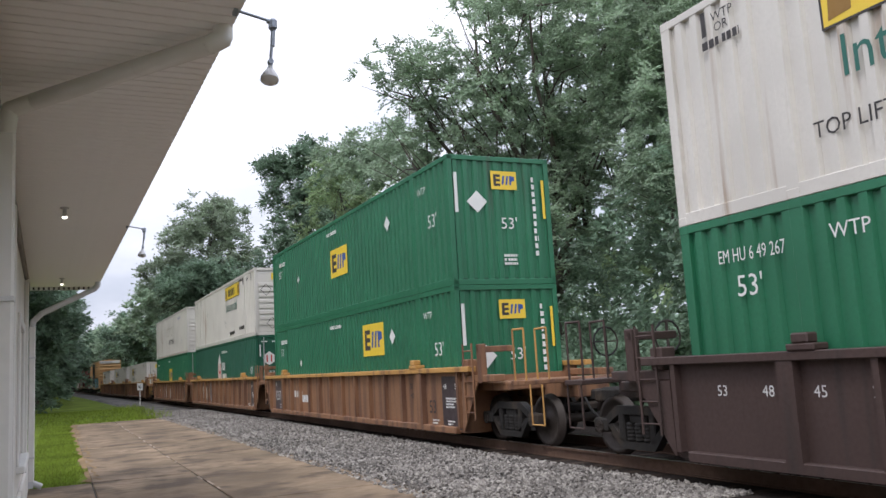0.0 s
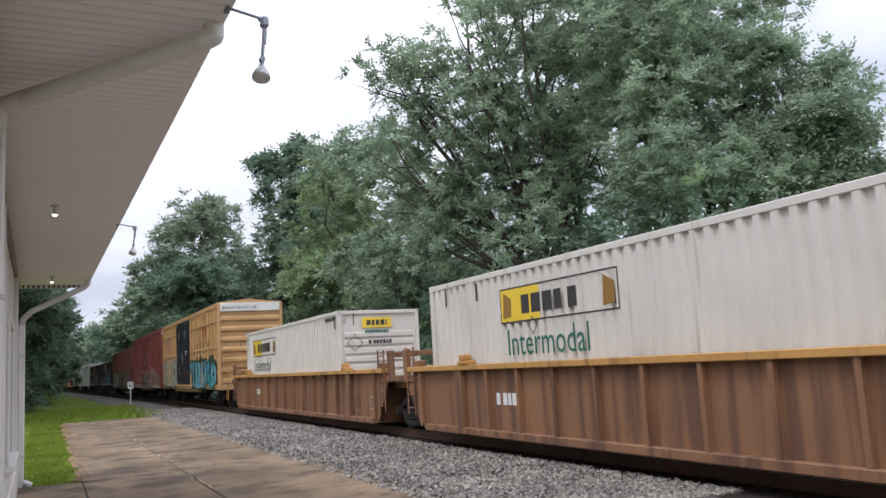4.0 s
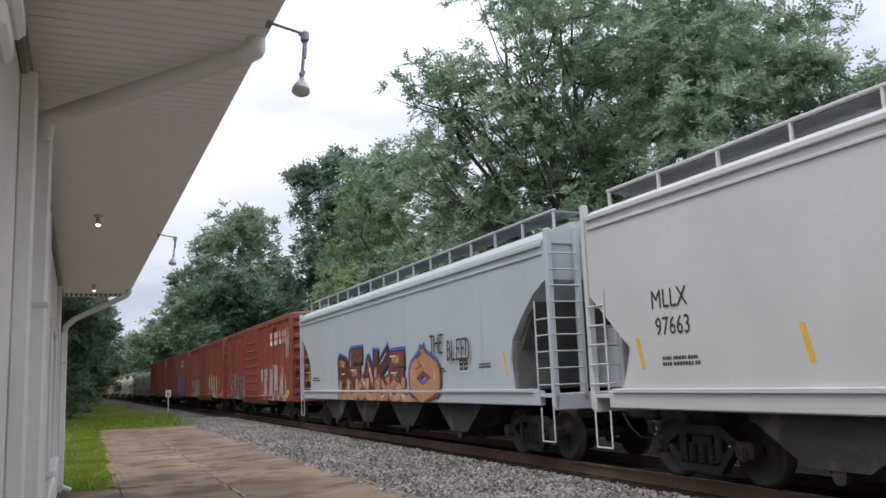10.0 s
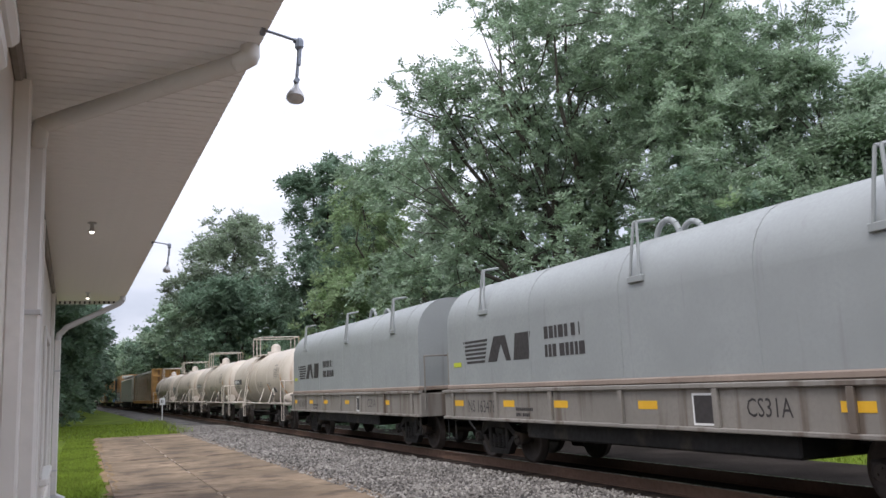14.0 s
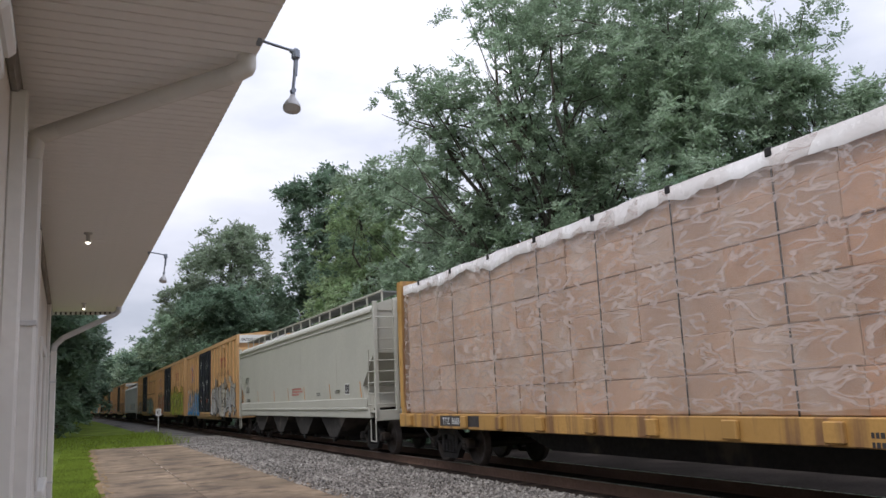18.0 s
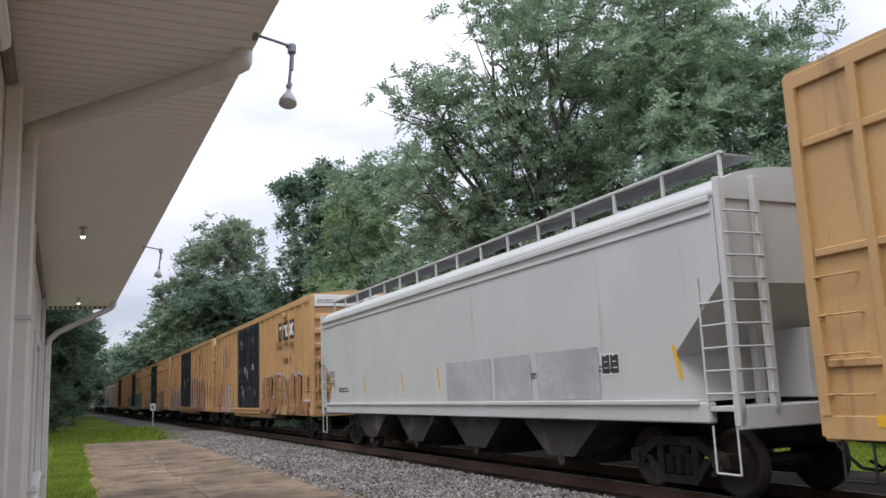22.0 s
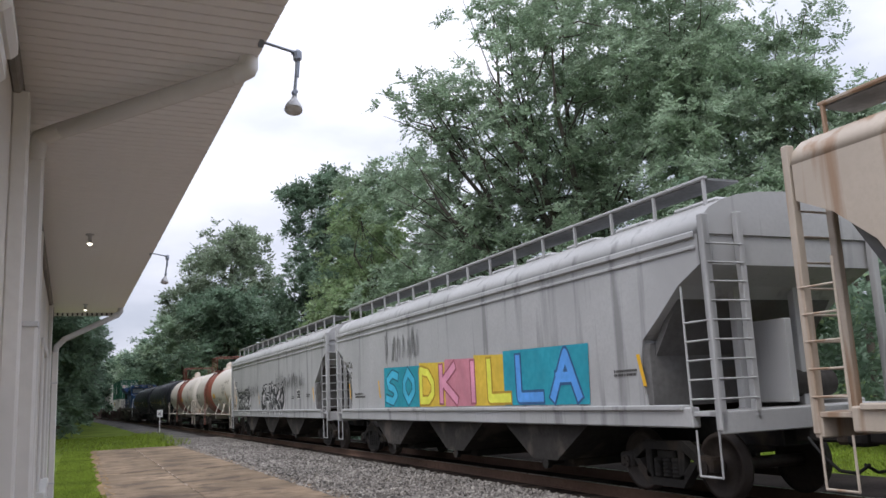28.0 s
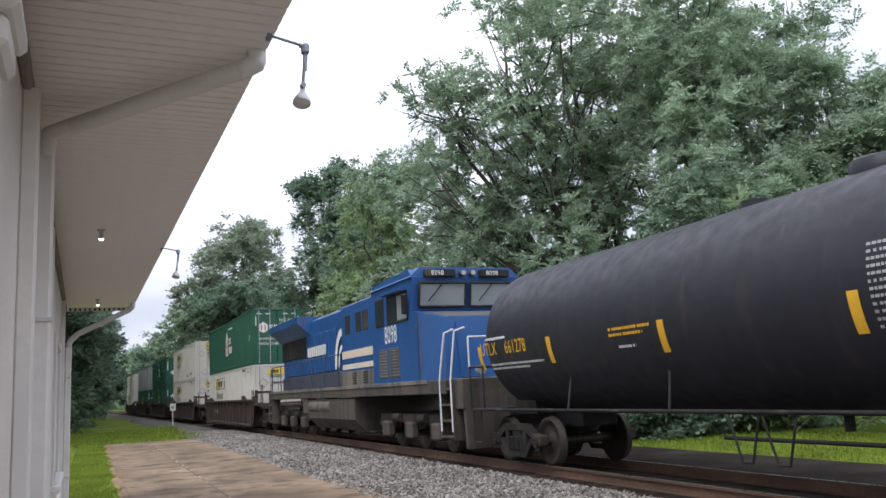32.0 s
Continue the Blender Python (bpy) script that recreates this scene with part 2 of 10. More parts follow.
TIE = mat("creosoted_wood", (0.045, 0.034, 0.027), 0.9, vary=0.3, grain=14.0, bump=0.5, stretch=(1, 6, 6), spread=0.3, spec=0.1)
BLADE = mat("grass_blades", (0.13, 0.175, 0.024), 0.8, vary=0.2, island=0.35, translucent=0.6, spec=0.15)
SOIL = mat("dry_dirt_edge", (0.23, 0.16, 0.09), 0.95, vary=0.3, bump=0.6, spec=0.1)


def ground():
    s = Shape()
    xs = [-2500, -300, -60, -20, 0, 20, 60, 300, 2500]
    ys = [-2500, -300, -60, 0, 40, 100, 300, 2500]
    v = [(x, y, GROUND - 0.05) for x in xs for y in ys]
    n = len(ys)
    s.add(v, [(i * n + j, (i + 1) * n + j, (i + 1) * n + j + 1, i * n + j + 1) for i in range(len(xs) - 1) for j in range(n - 1)])
    tagged(part("ground", s, GRASS), "green mown grass ground along the railway line", "ground", kind="structure")


def strip(s, x0, x1, z0, z1, y0, y1, step=6.0):
    """A sheet that follows the track's bend; x from the track centre."""
    y = y0
    while y < y1:
        e = min(y + step, y1)
        a, b = track_x(y), track_x(e)
        s.add([(a + x0, y, z0), (a + x1, y, z1), (b + x1, e, z1), (b + x0, e, z0)], [(0, 1, 2, 3)])
        y = e


def railway():
    line = thing("railway_track", "single railway track, rusty rails on dark wooden ties", "railway", kind="structure")
    s = Shape()
    strip(s, -4.55, -4.1, GROUND - 0.06, GROUND + 0.03, -40, 420)
    strip(s, -4.1, -1.75, GROUND + 0.03, -0.192, -40, 420)
    part("ballast_bed", s, BALLAST, line, "grey crushed stone ballast")
    # near-black stone, also past the far rail: oil stain plus painted-in train shade
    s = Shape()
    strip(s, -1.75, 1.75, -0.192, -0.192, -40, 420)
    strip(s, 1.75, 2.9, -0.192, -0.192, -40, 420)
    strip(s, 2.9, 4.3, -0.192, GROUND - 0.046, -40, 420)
    part("ballast_between_rails", s, OILED_SHADED, line, "dark oil-stained ballast")
    s = Shape().box(-1.3, 1.3, -0.115, 0.115, -0.33, -0.185, 0.012)
    me = s.mesh("tie", TIE)
    rnd = random.Random(3)
    for i in range(280):
        y = -6 + i * 0.52
        part("tie", me, TIE, line, at=pose(track_x(y) + rnd.uniform(-0.03, 0.03), y, rnd.uniform(-0.008, 0.008), 0, 0, rnd.uniform(-1.2, 1.2)))
    for side in (-0.755, 0.755):
        web, top = Shape(), Shape()
        y = -40
        while y < 420:
            e = y + 10
            a, b = track_x(y) + side, track_x(e) + side
            for o, zz, sh in (((-0.07, 0.07), (-0.185, -0.17), web), ((-0.01, 0.01), (-0.17, -0.04), web), ((-0.037, 0.037), (-0.04, -0.004), web), ((-0.03, 0.03), (-0.004, 0.0), top)):
                v = [(x + w, yy, z) for x, yy in ((a, y), (b, e)) for w in o for z in zz]
                sh.add(v, [(0, 4, 5, 1), (2, 3, 7, 6), (1, 5, 7, 3), (0, 2, 6, 4)])
            y = e
        r = part("rail", web, RAIL, line)
        part("railhead", top, RAILTOP, r, "bright worn running surface")


def ballast_stones():
    rnd = np.random.RandomState(7)
    s = Shape()
    base = np.array([(1, 0, 0), (-1, 0, 0), (0, 1, 0), (0, -1, 0), (0, 0, 1), (0, 0, -0.6)], float)
    faces = [(0, 2, 4), (2, 1, 4), (1, 3, 4), (3, 0, 4), (2, 0, 5), (1, 2, 5), (3, 1, 5), (0, 3, 5)]
    V, F = [], []
    for i in range(30000):
        y = 8 + 42 * rnd.rand() ** 1.7
        u = rnd.rand()
        x = -4.62 + 3.35 * u
        z = GROUND - 0.02 if x < -4.4 else np.interp(x, [-4.4, -4.1, -1.75], [GROUND, GROUND + 0.03, -0.192])
        r = rnd.uniform(0.018, 0.042)
        p = base * (r * rnd.uniform(0.7, 1.35, 3)) * rnd.uniform(0.8, 1.2, (6, 1))
        a, b = rnd.rand(2) * 6.28
        ca, sa, cb, sb = np.cos(a), np.sin(a), np.cos(b), np.sin(b)
        p = p @ np.array([[ca, -sa, 0], [sa, ca, 0], [0, 0, 1]]) @ np.array([[1, 0, 0], [0, cb, -sb], [0, sb, cb]])
        p += (track_x(y) + x, y, z + r * 0.45)
        n = len(V) * 6
        V.append(p)
        F.extend((q[0] + n, q[1] + n, q[2] + n) for q in faces)
    me = bpy.data.meshes.new("ballast_stones")
    me.from_pydata(np.concatenate(V).tolist(), [], F)
    me.materials.append(STONE)
    tagged(new("ballast_stones", me), "loose grey crushed stones beside the track", "gravel", kind="stuff")


def yard():
    """Old concrete apron in poured slabs, with open joints."""
    apron = thing("pavement", "old stained concrete apron beside the track", "pavement", kind="structure")
    rnd = random.Random(5)
    ys = [-6, -1, 4, 8.2, 12.3, 16.6, 20.5, 25.5, 31.0, 36.0, 41.4]
    for j in range(len(ys) - 1):
        for a, b in ((-0.6, 0.55), (0.55, 2.3), (2.3, 4.62)):
            y0, y1 = ys[j], ys[j + 1]
            if a < 0.3 and y1 > 17:
                continue
            g = 0.012
            tilt = rnd.uniform(-0.006, 0.006)
            x1 = b - g if b < 4 else track_x((y0 + y1) / 2) - 4.36
            s = Shape().box(a + g, x1, y0 + g, y1 - g, GROUND - 0.12, GROUND + tilt, 0.012)
            part("slab", s, CONCRETE, apron)
    s = Shape().box(-0.59, 4.4, -5.9, 16.5, GROUND - 0.1, GROUND - 0.02)
    s.box(0.56, 4.4, 16.5, 41.3, GROUND - 0.1, GROUND - 0.02)
    part("joint", s, JOINT, apron)
    s = Shape()
    for i in range(46):
        y = rnd.uniform(10, 40)
        if rnd.random() < 0.6:
            x, y0, l = 2.3 + rnd.uniform(-0.02, 0.02), y, rnd.uniform(0.15, 0.6)
            s.box(x - rnd.uniform(0.008, 0.028), x + rnd.uniform(0.008, 0.028), y0, y0 + l, GROUND - 0.01, GROUND + 0.009, 0.004)
    part("joint_patch", s, PATCH, apron, "pale mortar patches along a joint")


def grass():
    rnd = np.random.RandomState(11)
    V, F = [], []

    def blades(n, x0, x1, y0, y1, hh, ok=lambda x, y: True):
        for i in range(n):
            x, y = rnd.uniform(x0, x1), rnd.uniform(y0, y1)
            if not ok(x, y):
                continue
            h, w, a = hh * rnd.uniform(0.5, 1.3), rnd.uniform(0.006, 0.012) * (1 + y / 30), rnd.rand() * 6.28
            dx, dy = np.cos(a) * w, np.sin(a) * w
            lx, ly = rnd.normal(0, h * 0.5, 2)
            k = len(V)
            z = GROUND - 0.05
            V.extend(((x - dx, y - dy, z), (x + dx, y + dy, z), (x + lx, y + ly, z + h)))
            F.append((k, k + 1, k + 2))
    blades(22000, -0.6, 0.62, 16.7, 42, 0.07, lambda x, y: x < 0.42 + 0.1 * math.sin(y * 1.7) + 0.05 * math.sin(y * 5))
    blades(12000, -8, 4.4, 41.6, 62, 0.10)
    blades(20000, 13.3, 19, 6, 26, 0.085)
    blades(700, 3.2, 4.8, 41, 60, 0.35)
    me = bpy.data.meshes.new("grass_blades")
    me.from_pydata(V, [], F)
    me.materials.append(BLADE)
    tagged(new("grass_blades", me), "short green grass beside the apron and track", "grass", kind="stuff")
    s = Shape()
    r = random.Random(2)
    y = 17.0
    pts = []
    while y < 41:
        pts.append((0.45 + r.uniform(-0.08, 0.1), 0.6 + r.uniform(0.0, 0.16), y))
        y += 0.35
    for (a0, a1, y0), (b0, b1, y1) in zip(pts, pts[1:]):
        s.add([(a0, y0, GROUND - 0.03), (a1, y0, GROUND + 0.008), (b1, y1, GROUND + 0.008), (b0, y1, GROUND - 0.03)], [(0, 1, 2, 3)])
    tagged(part("soil_edge", s, SOIL), "bare brown dirt along the slab edge", "soil", kind="stuff")


ground()
railway()
yard()
grass()
ballast_stones()

# ---- depot with its deep eave ----
STUCCO = mat("rough_white_stucco", (0.76, 0.73, 0.68), 0.9, vary=0.1, grain=40.0, stain=(0.33, 0.30, 0.26), stain_at=0.62, bump=0.7, bump_scale=45.0)
TRIM = mat("white_trim_paint", (0.78, 0.77, 0.74), 0.6, vary=0.07, stain=(0.42, 0.39, 0.34), stain_at=0.64, streak=True)
SOFFIT = mat("white_vinyl_soffit", (0.90, 0.89, 0.88), 0.55, vary=0.03, stain=(0.6, 0.58, 0.55), stain_at=0.68)
GUTTER = mat("painted_gutter", (0.62, 0.63, 0.64), 0.5, vary=0.08, stain=(0.36, 0.35, 0.33), stain_at=0.62)
ROOF = mat("asphalt_shingle", (0.09, 0.09, 0.09), 0.95, vary=0.3, bump=0.6)
PANE = mat("dark_window_glass", (0.015, 0.017, 0.02), 0.06, vary=0.1)
METAL_GREY = mat("grey_conduit", (0.26, 0.29, 0.34), 0.45, 0.5, vary=0.12)
LAMPHEAD = mat("lamp_housing", (0.52, 0.52, 0.52), 0.45, 0.3, vary=0.1)
BULB = mat("lit_bulb", (1.0, 0.93, 0.80), 0.4, vary=0.0, emit=2.2)
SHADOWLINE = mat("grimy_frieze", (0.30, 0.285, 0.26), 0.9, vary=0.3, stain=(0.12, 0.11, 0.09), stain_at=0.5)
SOF_Z = 3.43
EAVE = 1.09
ENDY = 16.6
BACK = -0.6          # unseen depot end behind the camera, cut short to let light reach the soffit


def depot():
    d = thing("depot_building", "white stucco railway depot with a deep panelled eave", "building")
    d.matrix_basis = pose(-0.32, 0, 0, 0, 0, 0.69)
    # wall with one window opening through it
    w0, w1, wz0, wz1 = 11.45, 13.6, 0.68, 2.40
    s = Shape().box(-0.25, 0, BACK, w0, GROUND - 0.3, SOF_Z + 0.2).box(-0.25, 0, w1, ENDY, GROUND - 0.3, SOF_Z + 0.2)
    s.box(-0.25, 0, w0, w1, GROUND - 0.3, wz0).box(-0.25, 0, w0, w1, wz1, SOF_Z + 0.2)
    part("wall", s, STUCCO, d)
    s = Shape().box(-7, -0.25, ENDY - 0.25, ENDY, GROUND - 0.3, SOF_Z + 0.2).box(-7, -0.25, BACK, BACK + 0.25, GROUND - 0.3, SOF_Z + 0.2).box(-7.25, -7, BACK, ENDY, GROUND - 0.3, SOF_Z + 0.2)
    part("end_wall", s, STUCCO, d)
    win = part("window", Shape().box(-0.07, -0.012, w0, w1, wz0, wz0 + 0.07, 0.01).box(-0.07, -0.012, w0, w1, wz1 - 0.07, wz1, 0.01).box(-0.07, -0.012, w0, w0 + 0.07, wz0, wz1, 0.01).box(-0.07, -0.012, w1 - 0.07, w1, wz0, wz1, 0.01).box(-0.065, -0.018, w0, w1, 1.5, 1.56, 0.01), TRIM, d, "white painted sash frame")
    part("pane", Shape().box(-0.045, -0.035, w0 + 0.05, w1 - 0.05, wz0 + 0.05, wz1 - 0.05), PANE, win, "dark glass")
    part("sill", Shape().box(-0.1, 0.10, w0 - 0.1, w1 + 0.12, wz0 - 0.09, wz0, 0.015), TRIM, win)
    part("casing", Shape().box(0.0, 0.035, w0 - 0.12, w0, wz0, wz1 + 0.12, 0.008).box(0.0, 0.035, w1, w1 + 0.12, wz0, wz1 + 0.12, 0.008).box(0.0, 0.035, w0, w1, wz1, wz1 + 0.12, 0.008), TRIM, win)
    # flat trim boards that stand proud of the stucco
    for y, wd, dp, z1 in ((2.55, 0.22, 0.075, 2.62), (4.75, 0.16, 0.085, SOF_Z - 0.12), (8.6, 0.16, 0.06, SOF_Z - 0.12), (14.6, 0.2, 0.06, SOF_Z - 0.12)):
        part("pilaster", Shape().box(0, dp, y, y + wd, GROUND - 0.05, z1, 0.01), TRIM, d, "white painted vertical board")
    part("capital", Shape().box(0, 0.11, 2.50, 2.82, 2.62, 2.72, 0.02).box(0, 0.14, 2.46, 2.86, 2.72, 2.80, 0.02), TRIM, d)
    part("base_plinth", Shape().box(0, 0.05, BACK, ENDY, GROUND - 0.05, 0.32, 0.015), STUCCO, d)
    # frieze grey paints in the shadow line below the soffit, plus grime
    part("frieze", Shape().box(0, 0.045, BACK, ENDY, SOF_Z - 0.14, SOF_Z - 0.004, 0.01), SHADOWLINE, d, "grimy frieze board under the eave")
    # soffit: narrow grooved boards running out from the wall
    bw = 0.1
    me = Shape().box(0.0, EAVE + 0.108, 0.005, bw - 0.005, SOF_Z, SOF_Z + 0.012, 0.003).mesh("soffit_board", SOFFIT)
    y = BACK
    while y < ENDY + 0.35:
        part("soffit_board", me, SOFFIT, d, at=pose(0, y, 0))
        y += bw
    part("soffit_backing", Shape().box(0.0, EAVE + 0.106, BACK, ENDY + 0.4, SOF_Z + 0.012, SOF_Z + 0.03), BLACK, d, "dark gaps between soffit boards")
    part("fascia", Shape().box(EAVE - 0.02, EAVE + 0.01, BACK, ENDY + 0.42, SOF_Z + 0.031, SOF_Z + 0.16, 0.006), TRIM, d)
    g = [(EAVE + 0.01, SOF_Z + 0.032), (EAVE + 0.085, SOF_Z + 0.032), (EAVE + 0.112, SOF_Z + 0.05), (EAVE + 0.118, SOF_Z + 0.13), (EAVE + 0.103, SOF_Z + 0.13), (EAVE + 0.098, SOF_Z + 0.062), (EAVE + 0.08, SOF_Z + 0.044), (EAVE + 0.01, SOF_Z + 0.044)]
    part("gutter", Shape().prism(g, BACK, ENDY - 1.2), GUTTER, d)
    part("end_fascia", Shape().box(-0.3, EAVE, ENDY + 0.40, ENDY + 0.43, SOF_Z - 0.06, SOF_Z + 0.16, 0.006), TRIM, d)
    s = Shape()
    for i in range(12):
        part("vent_slot", Shape().box(0.08 + i * 0.085, 0.11 + i * 0.085, ENDY + 0.385, ENDY + 0.40, SOF_Z - 0.055, SOF_Z - 0.005), BLACK, d)
    part("roof", Shape().slab([(BACK - 0.1, SOF_Z + 0.16), (ENDY + 0.5, SOF_Z + 0.16), (ENDY + 0.5, SOF_Z + 0.2), (BACK - 0.1, SOF_Z + 0.2)], -7.6, EAVE + 0.05).add([(EAVE + 0.05, BACK - 0.1, SOF_Z + 0.2), (EAVE + 0.05, ENDY + 0.5, SOF_Z + 0.2), (-3.4, ENDY - 3, SOF_Z + 2.2), (-3.4, BACK + 3, SOF_Z + 2.2), (-7.6, BACK - 0.1, SOF_Z + 0.2), (-7.6, ENDY + 0.5, SOF_Z + 0.2)], [(0, 1, 2, 3), (5, 4, 3, 2), (1, 5, 2), (4, 0, 3)]), ROOF, d, "dark shingled hip roof")
    # downspout: from the gutter slantwise under the soffit to the wall, then down
    for yy, r, yo in ((5.45, 0.052, 4.25), (16.25, 0.05, 16.2)):
        pts = [(EAVE + 0.06, yo, SOF_Z + 0.05), (EAVE + 0.06, yo, SOF_Z - 0.06), (EAVE + 0.0, yo + 0.03, SOF_Z - (0.09 if yo < 10 else 0.13)), (0.24, yy - 0.05, SOF_Z - 0.12 if yo < 10 else SOF_Z - 0.55), (0.11, yy, SOF_Z - 0.17 if yo < 10 else SOF_Z - 0.68), (0.09, yy, SOF_Z - 0.33 if yo < 10 else SOF_Z - 0.8)]
        s = Shape().pipe(pts, r, 12)
        for p in pts[1:-1]:
            s.lathe((p[0], p[1], p[2] - r), (p[0], p[1], p[2] + r), [(0, 0.001), (r * 0.3, r * 0.72), (r, r * 1.005), (r * 1.7, r * 0.72), (2 * r, 0.001)], 12)
        sp = part("downspout", s, TRIM if yo < 10 else GUTTER, d, "white painted drain pipe bent in from the gutter")
        part("down_pipe", Shape().box(0.04, 0.145, yy - 0.055, yy + 0.055, 0.0, pts[-1][2] + 0.02, 0.016), TRIM, sp)
        for zz in (0.4, 2.1):
            part("strap", Shape().box(0.035, 0.15, yy - 0.075, yy + 0.075, zz, zz + 0.03, 0.004), GUTTER, sp)
        part("shoe", Shape().slab([(yy - 0.05, 0.02), (yy + 0.05, 0.02), (yy + 0.05, GROUND + 0.05), (yy - 0.05, GROUND + 0.05)], 0.05, 0.13).rod((0.09, yy, 0.0), (0.26, yy, GROUND + 0.06), 0.05, 10), GUTTER, sp)
    return d


def to_world(x, y, z):
    return pose(-0.32, 0, 0, 0, 0, 0.69) @ Vector((x, y, z))


def arm_lamp(y):
    """Flood lamp on a bent conduit arm off the fascia."""
    o = thing("eave_flood_lamp", "grey flood lamp on a bent conduit arm off the eave", "lamp", "eave flood lamps")
    o.matrix_basis = Matrix.Translation(to_world(EAVE + 0.09, y, SOF_Z - 0.0)) @ pose(0, 0, 0, 0, 0, 0.69)
    a = part("arm", Shape().rod((0, 0, 0.0), (0.185, 0.02, -0.028), 0.0075, 10).rod((0.0, 0, 0), (-0.02, 0, 0), 0.03, 12), METAL_GREY, o)
    part("elbow", Shape().box(0.165, 0.205, -0.005, 0.045, -0.075, -0.012, 0.012).rod((0.185, 0.02, -0.03), (0.155, 0.02, -0.026), 0.013, 10), METAL_GREY, a)
    part("stem", Shape().rod((0.186, 0.02, -0.07), (0.18, 0.02, -0.16), 0.012, 10).rod((0.18, 0.02, -0.12), (0.168, 0.02, -0.245), 0.0085, 10), METAL_GREY, a)
    part("knuckle", Shape().rod((0.168, 0.005, -0.245), (0.168, 0.035, -0.245), 0.014, 10).rod((0.168, 0.02, -0.24), (0.166, 0.02, -0.275), 0.012, 10), METAL_GREY, o)
    h = part("head", Shape().lathe((0.166, 0.02, -0.268), (0.152, -0.01, -0.36), [(0, 0.004), (0.004, 0.013), (0.02, 0.015), (0.03, 0.022), (0.06, 0.038), (0.078, 0.045), (0.092, 0.046)], 20), LAMPHEAD, o)
    part("lens", Shape().lathe((0.166, 0.02, -0.268), (0.152, -0.01, -0.36), [(0.090, 0.044), (0.100, 0.034), (0.104, 0.001)], 20), mat("frosted_lens", (0.6, 0.6, 0.6), 0.3), h)


def soffit_bulb(x, y):
    o = thing("soffit_lamp", "lit bare bulb in a small soffit holder", "lamp", "soffit lamps")
    o.matrix_basis = Matrix.Translation(to_world(x, y, SOF_Z))
    part("holder", Shape().lathe((0, 0, 0), (0, 0, -1), [(0, 0.045), (0.012, 0.043), (0.02, 0.02), (0.075, 0.02), (0.08, 0.024), (0.10, 0.034)], 16), LAMPHEAD, o)
    part("bulb", Shape().lathe((0, 0, -0.09), (0, 0, -1), [(0, 0.02), (0.010, 0.024), (0.018, 0.024), (0.025, 0.019), (0.030, 0.011), (0.032, 0.002)], 16), BULB, o, "glowing warm white bulb")


def track_sign():
    o = thing("track_marker_post", "small white marker sign on a thin post beside the track", "sign")
    o.matrix_basis = pose(track_x(66) - 3.1, 66, GROUND)
    part("post", Shape().box(-0.03, 0.03, -0.03, 0.03, -0.1, 1.45, 0.006), TRIM, o)
    b = part("sign_board", Shape().box(-0.2, 0.2, -0.045, -0.03, 1.1, 1.62, 0.008), WHITE, o)
    part("sign_mark", Shape().box(-0.1, -0.02, -0.052, -0.045, 1.25, 1.45).box(0.03, 0.07, -0.052, -0.045, 1.2, 1.5), LETTER, b)


depot()
arm_lamp(4.02)
arm_lamp(10.35)
soffit_bulb(0.48, 9.3)
soffit_bulb(0.55, 15.6)
track_sign()

# ---- trees ----
BARK = mat("grey_bark", (0.10, 0.085, 0.07), 0.9, vary=0.3, bump=0.8, bump_scale=12.0)
LEAF_A = mat("leaf_green", (0.172, 0.222, 0.156), 0.55, vary=0.2, grain=0.5, island=0.3, translucent=1.0, patch=0.25, spec=0.2)
LEAF_B = mat("leaf_deep_green", (0.10, 0.146, 0.10), 0.55, vary=0.2, grain=0.5, island=0.3, translucent=0.9, patch=0.25, spec=0.2)
LEAF_C = mat("leaf_yellow_green", (0.135, 0.18, 0.095), 0.55, vary=0.2, grain=0.5, island=0.3, translucent=1.0, patch=0.3, spec=0.2)
LEAF_D = mat("leaf_pale_tufted", (0.145, 0.18, 0.125), 0.55, vary=0.25, grain=0.5, island=0.3, translucent=0.9, patch=0.3, spec=0.2)


def unit(v):
    return v / np.maximum(np.linalg.norm(v, axis=1, keepdims=True), 1e-6)


def leaf_mesh(name, base, axis, length, width, face, m, rnd):
    """Many small pointed leaves, two triangles each, slightly folded."""
    n = len(base)
    axis = unit(axis)
    side = unit(np.cross(axis, unit(face + rnd.normal(size=(n, 3)) * 0.55)))
    nor = np.cross(axis, side)
    L, Wd = length[:, None], width[:, None]
    v = np.empty((n, 4, 3))
    v[:, 0] = base
    v[:, 1] = base + axis * L * 0.5 + side * Wd * 0.5 + nor * Wd * 0.12
    v[:, 2] = base + axis * L
    v[:, 3] = base + axis * L * 0.5 - side * Wd * 0.5 + nor * Wd * 0.12
    me = bpy.data.meshes.new(name)
    me.vertices.add(n * 4)
    me.vertices.foreach_set("co", v.reshape(-1))
    me.loops.add(n * 4)
    me.loops.foreach_set("vertex_index", np.arange(n * 4, dtype=np.int32))
    me.polygons.add(n)
    me.polygons.foreach_set("loop_start", np.arange(0, n * 4, 4, dtype=np.int32))
    me.polygons.foreach_set("loop_total", np.full(n, 4, dtype=np.int32))
    me.materials.append(m)
    me.update(calc_edges=True)
    return me


